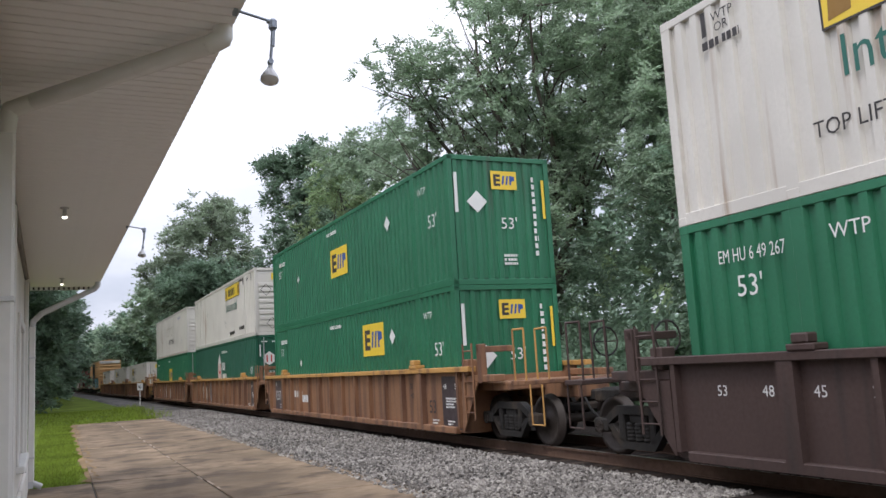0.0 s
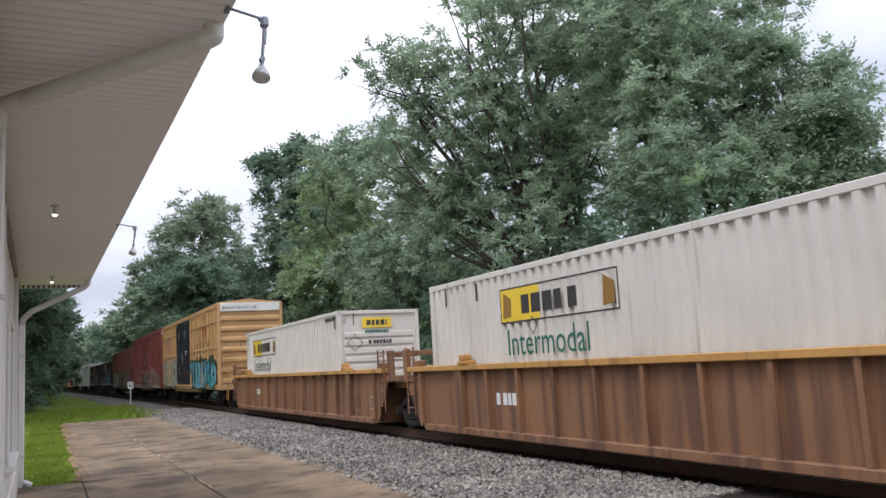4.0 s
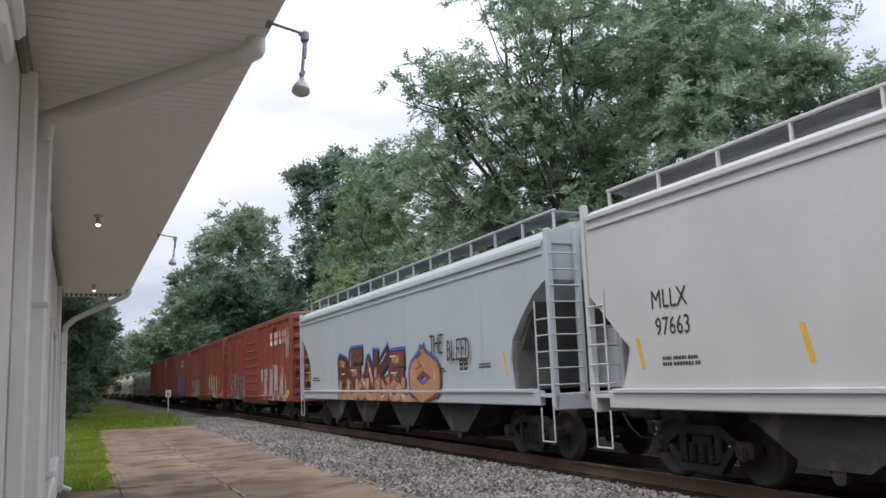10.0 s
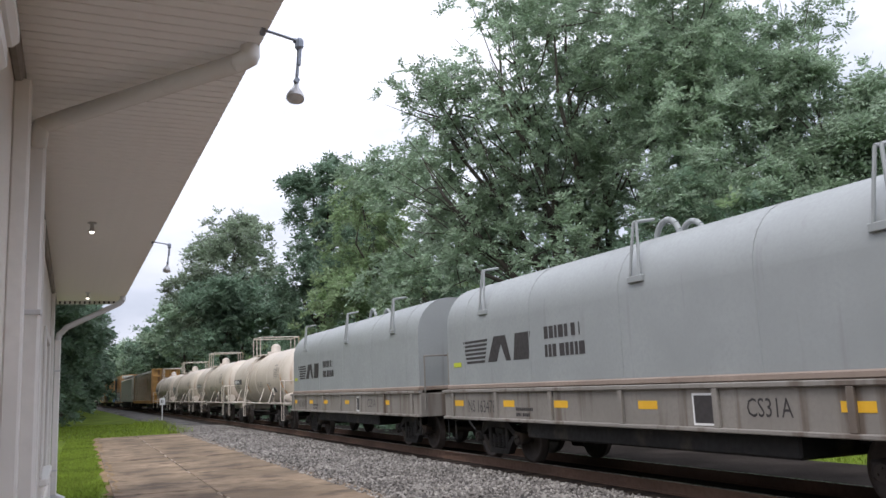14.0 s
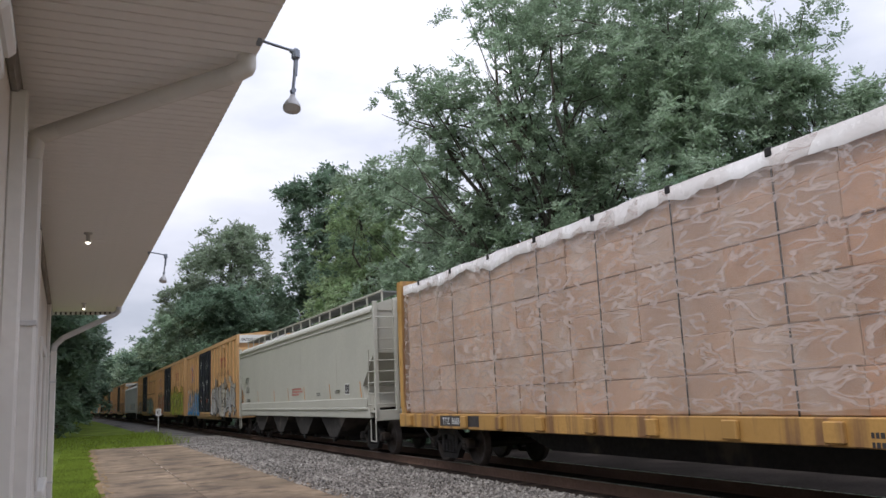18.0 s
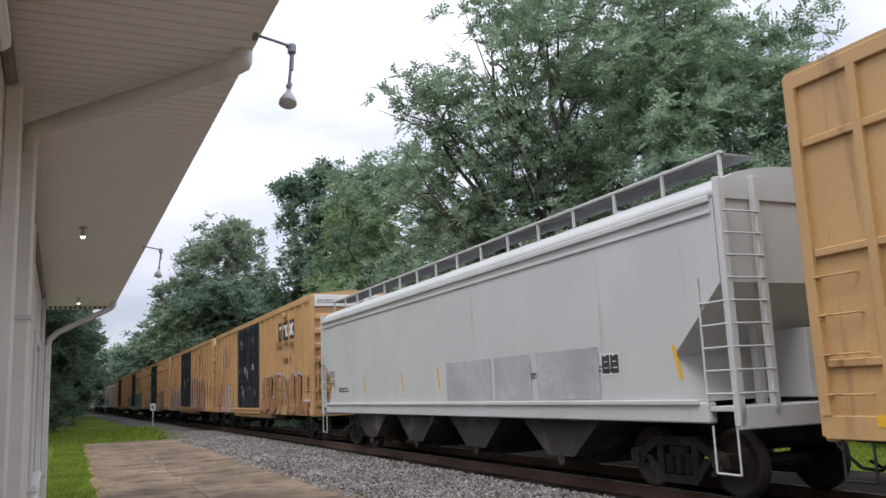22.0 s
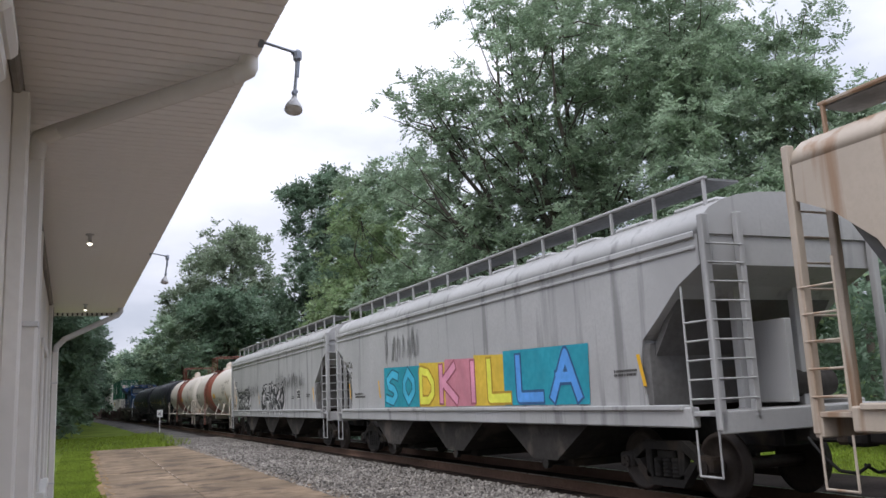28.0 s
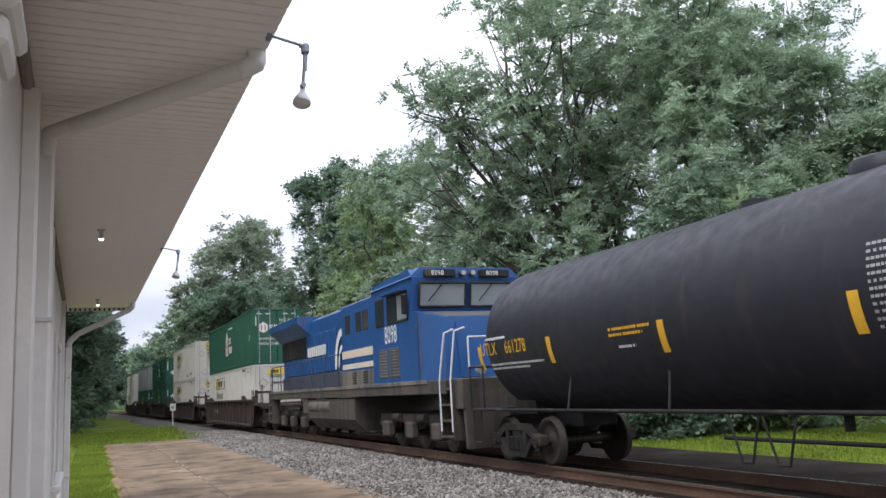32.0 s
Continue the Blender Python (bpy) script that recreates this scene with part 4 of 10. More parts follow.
def text_tris(words):
    """Triangles of a line of the built-in font, one unit high, from its lower left corner."""
    if words in TEXTS:
        return TEXTS[words]
    cu = bpy.data.curves.new("line", "FONT")
    cu.body, cu.size, cu.resolution_u = words, 1.36, 2
    ob = bpy.data.objects.new("line", cu)
    me = ob.to_mesh()
    me.calc_loop_triangles()
    v = [(p.co.x, p.co.y) for p in me.vertices]
    tris = [tuple(v[i] for i in t.vertices) for t in me.loop_triangles]
    ob.to_mesh_clear()
    bpy.data.objects.remove(ob)
    x0 = min((p[0] for t in tris for p in t), default=0)
    TEXTS[words] = [tuple((p[0] - x0, p[1]) for p in t) for t in tris]
    return TEXTS[words]


def cut(poly, axis_value, keep_low):
    out = []
    for a, b in zip(poly, poly[1:] + poly[:1]):
        ia, ib = (a[0] <= axis_value) == keep_low, (b[0] <= axis_value) == keep_low
        if ia:
            out.append(a)
        if ia != ib:
            k = (axis_value - a[0]) / (b[0] - a[0])
            out.append((axis_value, a[1] + (b[1] - a[1]) * k))
    return out


class Decal:
    """Flat painted shapes on a car's side (seen from the yard) or on its leading end."""

    def __init__(self, x, ribs=(), rib_out=0.0, face="side", bend=None):
        self.s, self.x, self.face, self.n, self.mats, self.bend = Shape(), x, face, 0, [], bend
        self.ribs, self.rib_out, self.zmin, self.parent, self.inc, self.sill, self.sill_out = sorted(ribs), rib_out, -9.0, None, 1, None, 0.052

    def use(self, m):
        if m not in self.mats:
            self.mats.append(m)
        self.s.slot = self.mats.index(m)

    def depth(self, a):
        for r0, r1 in self.ribs:
            if r0 <= a <= r1:
                return self.rib_out
        return 0.0

    def poly(self, pts, m):
        """pts: (along, up); along is local y on a side, x on an end."""
        self.use(m)
        self.n += self.inc
        lift = 0.004 + 0.00018 * self.n
        pts = [(p, max(q, self.zmin)) for p, q in pts]
        lo, hi = min(p[0] for p in pts), max(p[0] for p in pts)
        cuts = sorted({c for r in self.ribs for c in r if lo < c < hi}) if self.rib_out else []
        rest, pieces = list(pts), []
        if self.bend:
            # follow the round shell in narrow strips
            z0, z1 = min(p[1] for p in pts), max(p[1] for p in pts)
            turned = [(q, p) for p, q in pts]
            for i in range(1, int((z1 - z0) / 0.07) + 1):
                c = z0 + 0.07 * i
                strip = cut(turned, c, True)
                if len(strip) > 2:
                    pieces.append([(q, p) for p, q in strip])
                turned = cut(turned, c, False)
            rest = [(q, p) for p, q in turned]
        for c in cuts:
            pieces.append(cut(rest, c, True))
            rest = cut(rest, c, False)
        pieces.append(rest)
        for q in pieces:
            if len(q) < 3:
                continue
            mid = (min(p[0] for p in q) + max(p[0] for p in q)) / 2
            d = self.depth(mid) + lift
            if self.sill and not self.bend and min(p[1] for p in q) < self.sill:
                # paint runs on over the proud side sill
                turned = [(v, u) for u, v in q]
                low = [(u, v) for v, u in cut(turned, self.sill, True)]
                q = [(u, v) for v, u in cut(turned, self.sill, False)]
                if len(low) > 2:
                    area = sum(a[0] * b[1] - b[0] * a[1] for a, b in zip(low, low[1:] + low[:1]))
                    ids = tuple(range(len(low)))
                    self.s.add([(self.x - self.sill_out - lift, y, z) for y, z in low], [ids[::-1] if area > 0 else ids])
                if len(q) < 3:
                    continue
            if self.face == "side":
                if self.bend:
                    v = [(-(self.bend(z) + d), y, z) for y, z in q]
                else:
                    v = [(self.x - d, y, z) for y, z in q]
                area = sum(a[0] * b[1] - b[0] * a[1] for a, b in zip(q, q[1:] + q[:1]))
                ids = tuple(range(len(q)))
                self.s.add(v, [ids[::-1] if area > 0 else ids])
            else:
                area = sum(a[0] * b[1] - b[0] * a[1] for a, b in zip(q, q[1:] + q[:1]))
                ids = tuple(range(len(q)))
                self.s.add([(x, self.x - d, z) for x, z in q], [ids if area > 0 else ids[::-1]])

    def flip(self, u):
        return -u if self.face == "side" else u

    def rect(self, a0, a1, z0, z1, m):
        if self.bend:
            k = max(1, int(abs(z1 - z0) / 0.12))
            for i in range(k):
                self.n -= 1 if i else 0
                self.poly([(a0, z0 + (z1 - z0) * i / k), (a1, z0 + (z1 - z0) * i / k), (a1, z0 + (z1 - z0) * (i + 1) / k), (a0, z0 + (z1 - z0) * (i + 1) / k)], m)
        else:
            self.poly([(a0, z0), (a1, z0), (a1, z1), (a0, z1)], m)

    def text(self, words, a, z, size, m, wide=1.0, gap=None, lean=0.0):
        """a: where the line starts, as one reads it."""
        n0 = self.n
        if gap is None:
            items = [(0.0, words)]
        else:
            items = [(i * gap, c) for i, c in enumerate(words) if c != " "]
        for u0, w in items:
            for t in text_tris(w):
                self.n = n0
                self.poly([(a + self.flip(u0 + (u + lean * v) * size * wide), z + v * size) for u, v in t], m)
        self.n = n0 + 1

    def bars(self, a, z, width, rows, pitch, m, seed=1, fill=0.6):
        """Writing too small to read: plain bars."""
        r = random.Random(seed)
        n0 = self.n
        for i in range(rows):
            u, zz = 0.0, z - i * pitch
            end = width * r.uniform(0.65, 1.0)
            while u < end:
                w = min(max(0.03, pitch * r.uniform(0.35, 0.75)), end - u)
                self.n = n0
                self.rect(a + self.flip(u), a + self.flip(u + w), zz, zz + pitch * fill, m)
                u += w + max(0.012, pitch * (0.16 if r.random() < 0.8 else 0.45))
        self.n = n0 + 1

    def stroke(self, pts, wd, m):
        """A thick line with round ends."""
        self.n += 1
        for (ax, az), (bx, bz) in zip(pts, pts[1:]):
            l = math.hypot(bx - ax, bz - az) or 1e-6
            nx, nz = -(bz - az) / l * wd / 2, (bx - ax) / l * wd / 2
            self.poly([(ax + nx, az + nz), (bx + nx, bz + nz), (bx - nx, bz - nz), (ax - nx, az - nz)], m)
        for x, z in pts:
            self.poly([(x + wd / 2 * math.cos(i * math.pi / 4 + 0.39), z + wd / 2 * math.sin(i * math.pi / 4 + 0.39)) for i in range(8)], m)

    def block(self, pts, wd, m, reach=0.42):
        """A thick line with square ends and filled bends."""
        last = len(pts) - 2
        for i, ((ax, az), (bx, bz)) in enumerate(zip(pts, pts[1:])):
            l = math.hypot(bx - ax, bz - az) or 1e-6
            ux, uz = (bx - ax) / l, (bz - az) / l
            k0, k1 = (reach if i == 0 else 0.0) * wd, (reach if i == last else 0.0) * wd
            nx, nz = -uz * wd / 2, ux * wd / 2
            ax, az, bx, bz = ax - ux * k0, az - uz * k0, bx + ux * k1, bz + uz * k1
            self.poly([(ax + nx, az + nz), (bx + nx, bz + nz), (bx - nx, bz - nz), (ax - nx, az - nz)], m)
        for x, z in pts[1:-1]:
            self.poly([(x + wd / 2 * math.cos(i * math.pi / 4 + 0.39), z + wd / 2 * math.sin(i * math.pi / 4 + 0.39)) for i in range(8)], m)

    def done(self, name, parent, label=""):
        if self.s.f:
            return part(name, self.s, self.mats, parent, label)


SPRAY = {}


def spray(rgb):
    if rgb not in SPRAY:
        SPRAY[rgb] = mat("spray_paint_%d" % len(SPRAY), rgb, 0.55, vary=0.14, grain=9.0, patch=1.6)
    return SPRAY[rgb]


def scrawl(r):
    """One bent line in a unit cell, angular and leaning, unlike any letter."""
    side = r.choice((0, 1))
    x = r.uniform(-0.15, 0.45)
    pts = [(x, r.uniform(0.86, 1.0) if side else r.uniform(0.0, 0.16))]
    for k in range(r.choice((1, 2, 2, 3))):
        x += r.uniform(-0.12, 0.62)
        pts.append((min(x, 1.2), r.uniform(0.0, 0.3) if (k + side) % 2 else r.uniform(0.62, 1.0)))
    if r.random() < 0.5:
        pts.append((pts[-1][0] + r.choice((-0.35, 0.3)), pts[-1][1] + (0.22 if pts[-1][1] < 0.5 else -0.22)))
    return pts


def blob(d, x, z, rx, rz, m, r):
    d.n += 1
    d.poly([(x + rx * math.cos(k * 0.524) * r.uniform(0.92, 1.08), z + rz * math.sin(k * 0.524) * r.uniform(0.92, 1.08)) for k in range(12)], m)


# letter skeletons on a grid of ten by ten, strokes parted by a slash
GLYPHS = {k: [[(int(p[0]) / 9, int(p[1]) / 9) for p in ln.split()] for ln in v.split("/")] for k, v in dict(
    A="00 59 90/24 74", B="00 09 68 76 55 05/55 83 71 00", C="97 69 27 13 30 61 92", D="00 09 58 85 82 50 00", E="99 19 10 90/15 75", F="10 19 99/15 75",
    G="97 59 16 12 50 92 94 54", H="00 09/90 99/05 95", I="50 59", J="29 79 72 40 12", K="00 09/89 15 90", L="09 00 90", M="00 09 53 99 90", N="00 09 90 99",
    O="49 16 13 40 83 86 49", P="00 09 68 76 54 05", Q="49 16 13 40 83 86 49/53 91", R="00 09 68 76 55 05/55 90", S="98 59 17 25 64 82 50 01", T="09 99/59 50",
    U="09 02 40 82 89", V="09 50 99", W="09 20 55 70 99", X="09 90/00 99", Y="09 55 99/55 50", Z="09 99 00 90").items()}


def lettering(d, a, z, width, height, word, colors, r, edge, halo, fat, shine, accent):
    """Heavy interlocked letters: halo, dark drop edge, filled face, second colour, glints."""
    n = len(word)
    w = width / n
    t = min(w, height) * min(fat, 0.38) * 0.86
    fills = [spray(c) for c in colors]
    e = spray(edge)
    acc = spray(accent) if accent else None
    shapes = []
    for i, ch in enumerate(word):
        top, low, lean, shift = r.uniform(0.9, 1.06), r.uniform(-0.02, 0.05), r.uniform(-0.12, 0.12), r.uniform(-0.05, 0.05)
        x0, wide = i * w + t * 0.35, w * 1.12 - t * 0.7
        rows = []
        for ln in GLYPHS[ch]:
            rows.append([(a + d.flip(min(max(x0 + (x + lean * (y - 0.5) + shift) * wide, t * 0.4), width - t * 0.4)), z + t * 0.5 + height * low + y * (height * top - t)) for x, y in ln])
        shapes.append(rows)
    for grow, m, dx, dz in ((0.22, halo and spray(halo), 0.0, 0.0), (0.12, e, 0.05, -0.05)):
        if m:
            for rows in shapes:
                for ln in rows:
                    d.block([(x + d.flip(dx), q + dz) for x, q in ln], t + grow, m, 0.45)
    order = list(range(0, n, 2)) + list(range(1, n, 2))
    for i in order:
        c = fills[i % len(fills)]
        for ln in shapes[i]:
            d.block(ln, t + 0.07, e, 0.45)
        for ln in shapes[i]:
            d.block(ln, t, c)
        for ln in shapes[i]:
            # a second shade low on the face
            k = r.randrange(len(ln) - 1)
            (x0, z0), (x1, z1) = ln[k], ln[k + 1]
            d.block([(x0 + (x1 - x0) * 0.15, z0 + (z1 - z0) * 0.15), (x0 + (x1 - x0) * 0.7, z0 + (z1 - z0) * 0.7)], t * 0.5, acc or fills[(i + 1) % len(fills)], 0.2)
            # thin cuts and a spike thrown off one end
            k = r.randrange(len(ln) - 1)
            (x0, z0), (x1, z1) = ln[k], ln[k + 1]
            f = r.uniform(0.25, 0.75)
            px, pz = x0 + (x1 - x0) * f, z0 + (z1 - z0) * f
            d.block([(px - t * 0.45, pz + r.uniform(-0.3, 0.3) * t), (px + t * 0.45, pz + r.uniform(-0.3, 0.3) * t)], 0.03, e, 0.0)
            px, pz = ln[-1] if r.random() < 0.5 else ln[0]
            q = r.choice((-1, 1)) * t * r.uniform(0.7, 1.1)
            for gr, mm in ((0.05, e), (0.0, c)):
                d.poly([(px, pz - t * 0.35 - gr), (px + q + (gr if q > 0 else -gr) * 1.6, pz + r.uniform(-0.05, 0.2) * t), (px, pz + t * 0.35 + gr)], mm)
            if shine:
                k = r.randrange(len(ln) - 1)
                (x0, z0), (x1, z1) = ln[k], ln[k + 1]
                o = t * 0.36
                d.block([(x0 + d.flip(-o * 0.5), z0 + o * 0.6), (x0 + (x1 - x0) * 0.6 + d.flip(-o * 0.5), z0 + (z1 - z0) * 0.6 + o * 0.6)], 0.028, WHITE, 0.1)


def graffiti(d, a, z, width, height, count, colors, seed, edge=(0.02, 0.02, 0.025), halo=None, cloud=None, fat=0.27, shine=True, drips=0, puff=0.12, word="", accent=None):
    """Interlocked spray-painted forms; a: where it starts, as one reads it."""
    main = d
    if main.parent:
        d = Decal(main.x, main.ribs, main.rib_out, main.face, main.bend)
        d.zmin, d.n, d.sill, d.sill_out = main.zmin, main.n, main.sill, main.sill_out
        if d.sill:
            z, height = z - 0.12, height + 0.12
    r = random.Random(seed)
    count = max(count, round(width / 0.95))
    w = width / count
    t = min(w, height) * fat * 0.78
    e, hal = spray(edge), halo and spray(halo)
    if cloud:
        dark = spray(tuple(c * 0.22 for c in cloud))
        n = max(6, int(width / (height * 0.17)))
        spots = []
        for i in range(n * 2):
            u = width * (0.03 + 0.94 * (i % n + r.random()) / n)
            v = z + height * (r.uniform(0.66, 0.9 + puff) if i < n else r.uniform(0.2, 0.7))
            spots.append((a + d.flip(u), v, height * r.uniform(0.10, 0.2)))
        for x, v, q in spots:
            blob(d, x, v, q * 1.5, q * 1.0, dark, r)
        n0 = d.n
        for x, v, q in spots:
            d.n = n0 + int(r.random() * 3)
            blob(d, x, v, q * 1.36, q * 0.88, spray(cloud) if r.random() < 0.85 else dark, r)
        d.n = n0 + 5
    if word:
        d.inc = 0.35
        lettering(d, a, z, width, height, word, colors, r, edge, halo, fat if fat > 0.3 else 0.34, shine, accent)
        d.inc = 1
        if main.parent:
            main.n = d.n
            d.done("graffiti", main.parent, "spray-painted graffiti")
        return
    # the piece's solid body, with a jagged outline
    fills = [spray(c) for c in colors]
    tops = [(i, r.uniform(0.66, 0.98), r.uniform(0.0, 0.07), r.uniform(-0.2, 0.2)) for i in range(count * 2)]
    hw2 = w / 2
    for grow, pick in ((0.07, lambda i: hal or e), (0.03, lambda i: e), (0.0, lambda i: fills[(i // 2) % len(fills)])):
        d.n += 1
        for i, top, low, lean in tops:
            u0, u1 = i * hw2 - grow * 0.6, (i + 1) * hw2 + grow * 0.6
            q = [(u0, z + low * height - grow * 0.5), (u1, z + low * height - grow * 0.5), (u1 + lean * w * 0.4, z + top * height * 0.8 + grow), ((u0 + u1) / 2 + lean * w, z + top * height + grow), (u0 + lean * w * 0.4, z + top * height * 0.86 + grow)]
            d.poly([(a + d.flip(min(max(u, -grow), width + grow)), v) for u, v in q], pick(i))
    forms = []
    for i in range(count):
        for k in range(2):
            dx = r.uniform(-0.1, 0.25)
            forms.append(([(a + d.flip(min(max((i + x * 0.85 + dx) * w, t * 0.5), width - t * 0.5)), z + t * 0.6 + min(max(y, 0), 1) * (height - 1.2 * t)) for x, y in scrawl(r)], r.uniform(0.65, 1.1)))
    for ln, k in forms:
        d.stroke(ln, t * k + 0.05, e)
    for i, (ln, k) in enumerate(forms):
        c = fills[(i // 2) % len(fills)]
        if i % 3 == 2:
            d.stroke(ln, t * k + 0.04, e)
        d.stroke(ln, t * k, c)
        j = r.randrange(len(ln) - 1)
        mid = ((ln[j][0] + ln[j + 1][0]) / 2, (ln[j][1] + ln[j + 1][1]) / 2)
        d.stroke([ln[j], mid], t * k * 0.5, r.choice(fills))
        if shine and r.random() < 0.4:
            x0, z0 = ln[0]
            d.stroke([(x0 + d.flip(-t * 0.2), z0 + t * 0.05), (x0 + d.flip(t * 0.1), z0 + t * 0.2)], t * 0.14, WHITE)
    for i in range(drips):
        u, v = r.uniform(0, width), z + r.uniform(0.0, 0.5) * height
        d.n += 1
        d.rect(a + d.flip(u), a + d.flip(u + 0.02), v - r.uniform(0.1, 0.5), v, spray(r.choice(colors)))
    if main.parent:
        main.n = d.n
        d.done("graffiti", main.parent, "spray-painted graffiti")


def tag(d, a, z, width, height, m, seed, wd=0.03):
    """A quick scrawl in one colour."""
    r = random.Random(seed)
    n = max(3, int(width / 0.22))
    for i in range(n):
        d.stroke([(a + d.flip((i + x * 0.9 + 0.25 * (y - 0.5)) * width / n), z + y * height * r.uniform(0.75, 1.15)) for x, y in scrawl(r)], wd, m)


def tag_word(d, a, z, width, height, word, m, wd=0.028):
    """One thin-lined word."""
    w = width / len(word)
    for i, ch in enumerate(word):
        for ln in GLYPHS[ch]:
            d.stroke([(a + d.flip((i + x * 0.78 + 0.12 * y) * w), z + y * height) for x, y in ln], wd, m)


def data_panel(d, a, z, w=0.62, hh=0.38):
    """Black stencil panel with a white border and small white lines."""
    d.rect(a, a - w, z, z + hh, LETTER)
    d.n += 1
    d.stroke([(a, z), (a, z + hh), (a - w, z + hh), (a - w, z), (a, z)], 0.022, WHITE)
    d.stroke([(a - w / 2, z), (a - w / 2, z + hh)], 0.018, WHITE)
    for k in range(2):
        for i in range(3):
            x = a - 0.06 - k * w / 2
            d.rect(x, x - w * (0.26 - 0.06 * i), z + 0.09 + i * 0.09, z + 0.105 + i * 0.09, WHITE)


# ---- containers ----
def corr_profile(y0, y1, pitch, depth, out):
    """Points (y, x) of a corrugated sheet; out: the outer plane."""
    n = max(1, round((y1 - y0) / pitch))
    p = (y1 - y0) / n
    pts = []
    for i in range(n):
        y = y0 + i * p
        pts += [(y, out), (y + p * 0.40, out), (y + p * 0.5, out - depth), (y + p * 0.90, out - depth)]
    return pts + [(y1, out)]


def container(s_mid, length, z0, body, label, end="corr", marks=None, height=2.896, trim=None):
    o = register(thing("shipping_container", label, "container", "containers on the train"), s_mid)
    h, hw, z1 = length / 2, 1.295, z0 + height
    trim = trim or body
    posts = [-h, h] if length < 14 else [-h, -6.1, 6.1, h]
    for side in (-1, 1):
        s = Shape()
        for a, b in zip(posts, posts[1:]):
            pts = corr_profile(a + 0.1, b - 0.1, 0.28, 0.055, hw - 0.012)
            n = len(pts)
            v = [(side * x, y, z) for z in (z0 + 0.16, z1 - 0.1) for y, x in pts]
            s.add(v, [((i, i + 1, n + i + 1, n + i) if side > 0 else (i + 1, i, n + i, n + i + 1)) for i in range(n - 1)])
        part("side_panel", s, body, o)
        part("bottom_rail", Shape().box(side * (hw - 0.09), side * hw, -h, h, z0, z0 + 0.17, 0.008), trim, o)
        part("top_rail", Shape().box(side * (hw - 0.09), side * (hw - 0.002), -h, h, z1 - 0.11, z1, 0.01), trim, o)
        for y in posts:
            wd = 0.16 if abs(y) == h else 0.2
            y0 = y if y == -h else (y - wd if y == h else y - wd / 2)
            part("post", Shape().box(side * (hw - 0.12), side * (hw + 0.001), y0, y0 + wd, z0 + 0.01, z1 - 0.004, 0.008), body, o)
            if side < 0:
                for zc in (z0 - 0.006, z1 - 0.12):
                    part("corner_casting", Shape().box(side * (hw - 0.15), side * (hw + 0.006), y0, y0 + wd + 0.004, zc, zc + 0.126, 0.012), trim, o)
    part("roof_panel", Shape().box(-hw + 0.05, hw - 0.05, -h + 0.05, h - 0.05, z1 - 0.06, z1 - 0.015), body, o)
    part("floor_panel", Shape().box(-hw + 0.05, hw - 0.05, -h + 0.05, h - 0.05, z0 + 0.03, z0 + 0.15), BLACK, o)
    part("rear_end", Shape().box(-hw + 0.1, hw - 0.1, h - 0.08, h - 0.03, z0 + 0.1, z1 - 0.05), body, o)
    s = Shape()
    if end == "corr":
        pts = corr_profile(-hw + 0.14, hw - 0.14, 0.27, 0.04, h - 0.015)
        n = len(pts)
        s.add([(x, -y, z) for z in (z0 + 0.12, z1 - 0.08) for x, y in pts], [(i, i + 1, n + i + 1, n + i) for i in range(n - 1)])
        e = part("front_end", s, body, o)
    elif end == "ribs":
        e = part("front_end", s.box(-hw + 0.12, hw - 0.12, -h + 0.05, -h + 0.09, z0 + 0.1, z1 - 0.08), body, o)
        for i in range(8):
            z = z0 + 0.42 + i * 0.24
            part("end_rib", Shape().box(-hw + 0.2, hw - 0.2, -h + 0.012, -h + 0.05, z, z + 0.15, 0.015), body, e)
    else:
        e = o
        for k in (-1, 1):
            dr = part("door_leaf", Shape().box(k * 0.015, k * (hw - 0.13), -h + 0.03, -h + 0.08, z0 + 0.12, z1 - 0.1, 0.01), body, o)
            for j in range(5):
                z = z0 + 0.35 + j * 0.52
                part("door_panel", Shape().box(k * 0.1, k * (hw - 0.2), -h + 0.018, -h + 0.03, z, z + 0.3, 0.006), body, dr)
    if end == "doors":
        for x in (-0.95, -0.38, 0.38, 0.95):
            bar = Shape().rod((x, -h + 0.0, z0 + 0.08), (x, -h + 0.0, z1 - 0.08), 0.02, 8)
            for z in (z0 + 0.3, z0 + 1.1, z0 + 1.9, z1 - 0.3):
                bar.box(x - 0.04, x + 0.04, -h - 0.01, -h + 0.03, z, z + 0.06, 0.006)
            part("lock_rod", bar, mat("galvanised", (0.5, 0.5, 0.5), 0.4, 0.6), e)
    part("end_header", Shape().box(-hw + 0.1, hw - 0.1, -h, -h + 0.1, z1 - 0.11, z1 - 0.002, 0.008), trim, o)
    part("end_threshold", Shape().box(-hw + 0.1, hw - 0.1, -h, -h + 0.1, z0, z0 + 0.13, 0.008), trim, o)
    if marks:
        d, f = Decal(-hw + 0.012), Decal(-h + 0.012, face="end")
        marks(d, f, z0, z1, h)
        d.done("side_marking", o, "painted markings on the side")
        f.done("end_marking", o, "painted markings on the end")
    return o


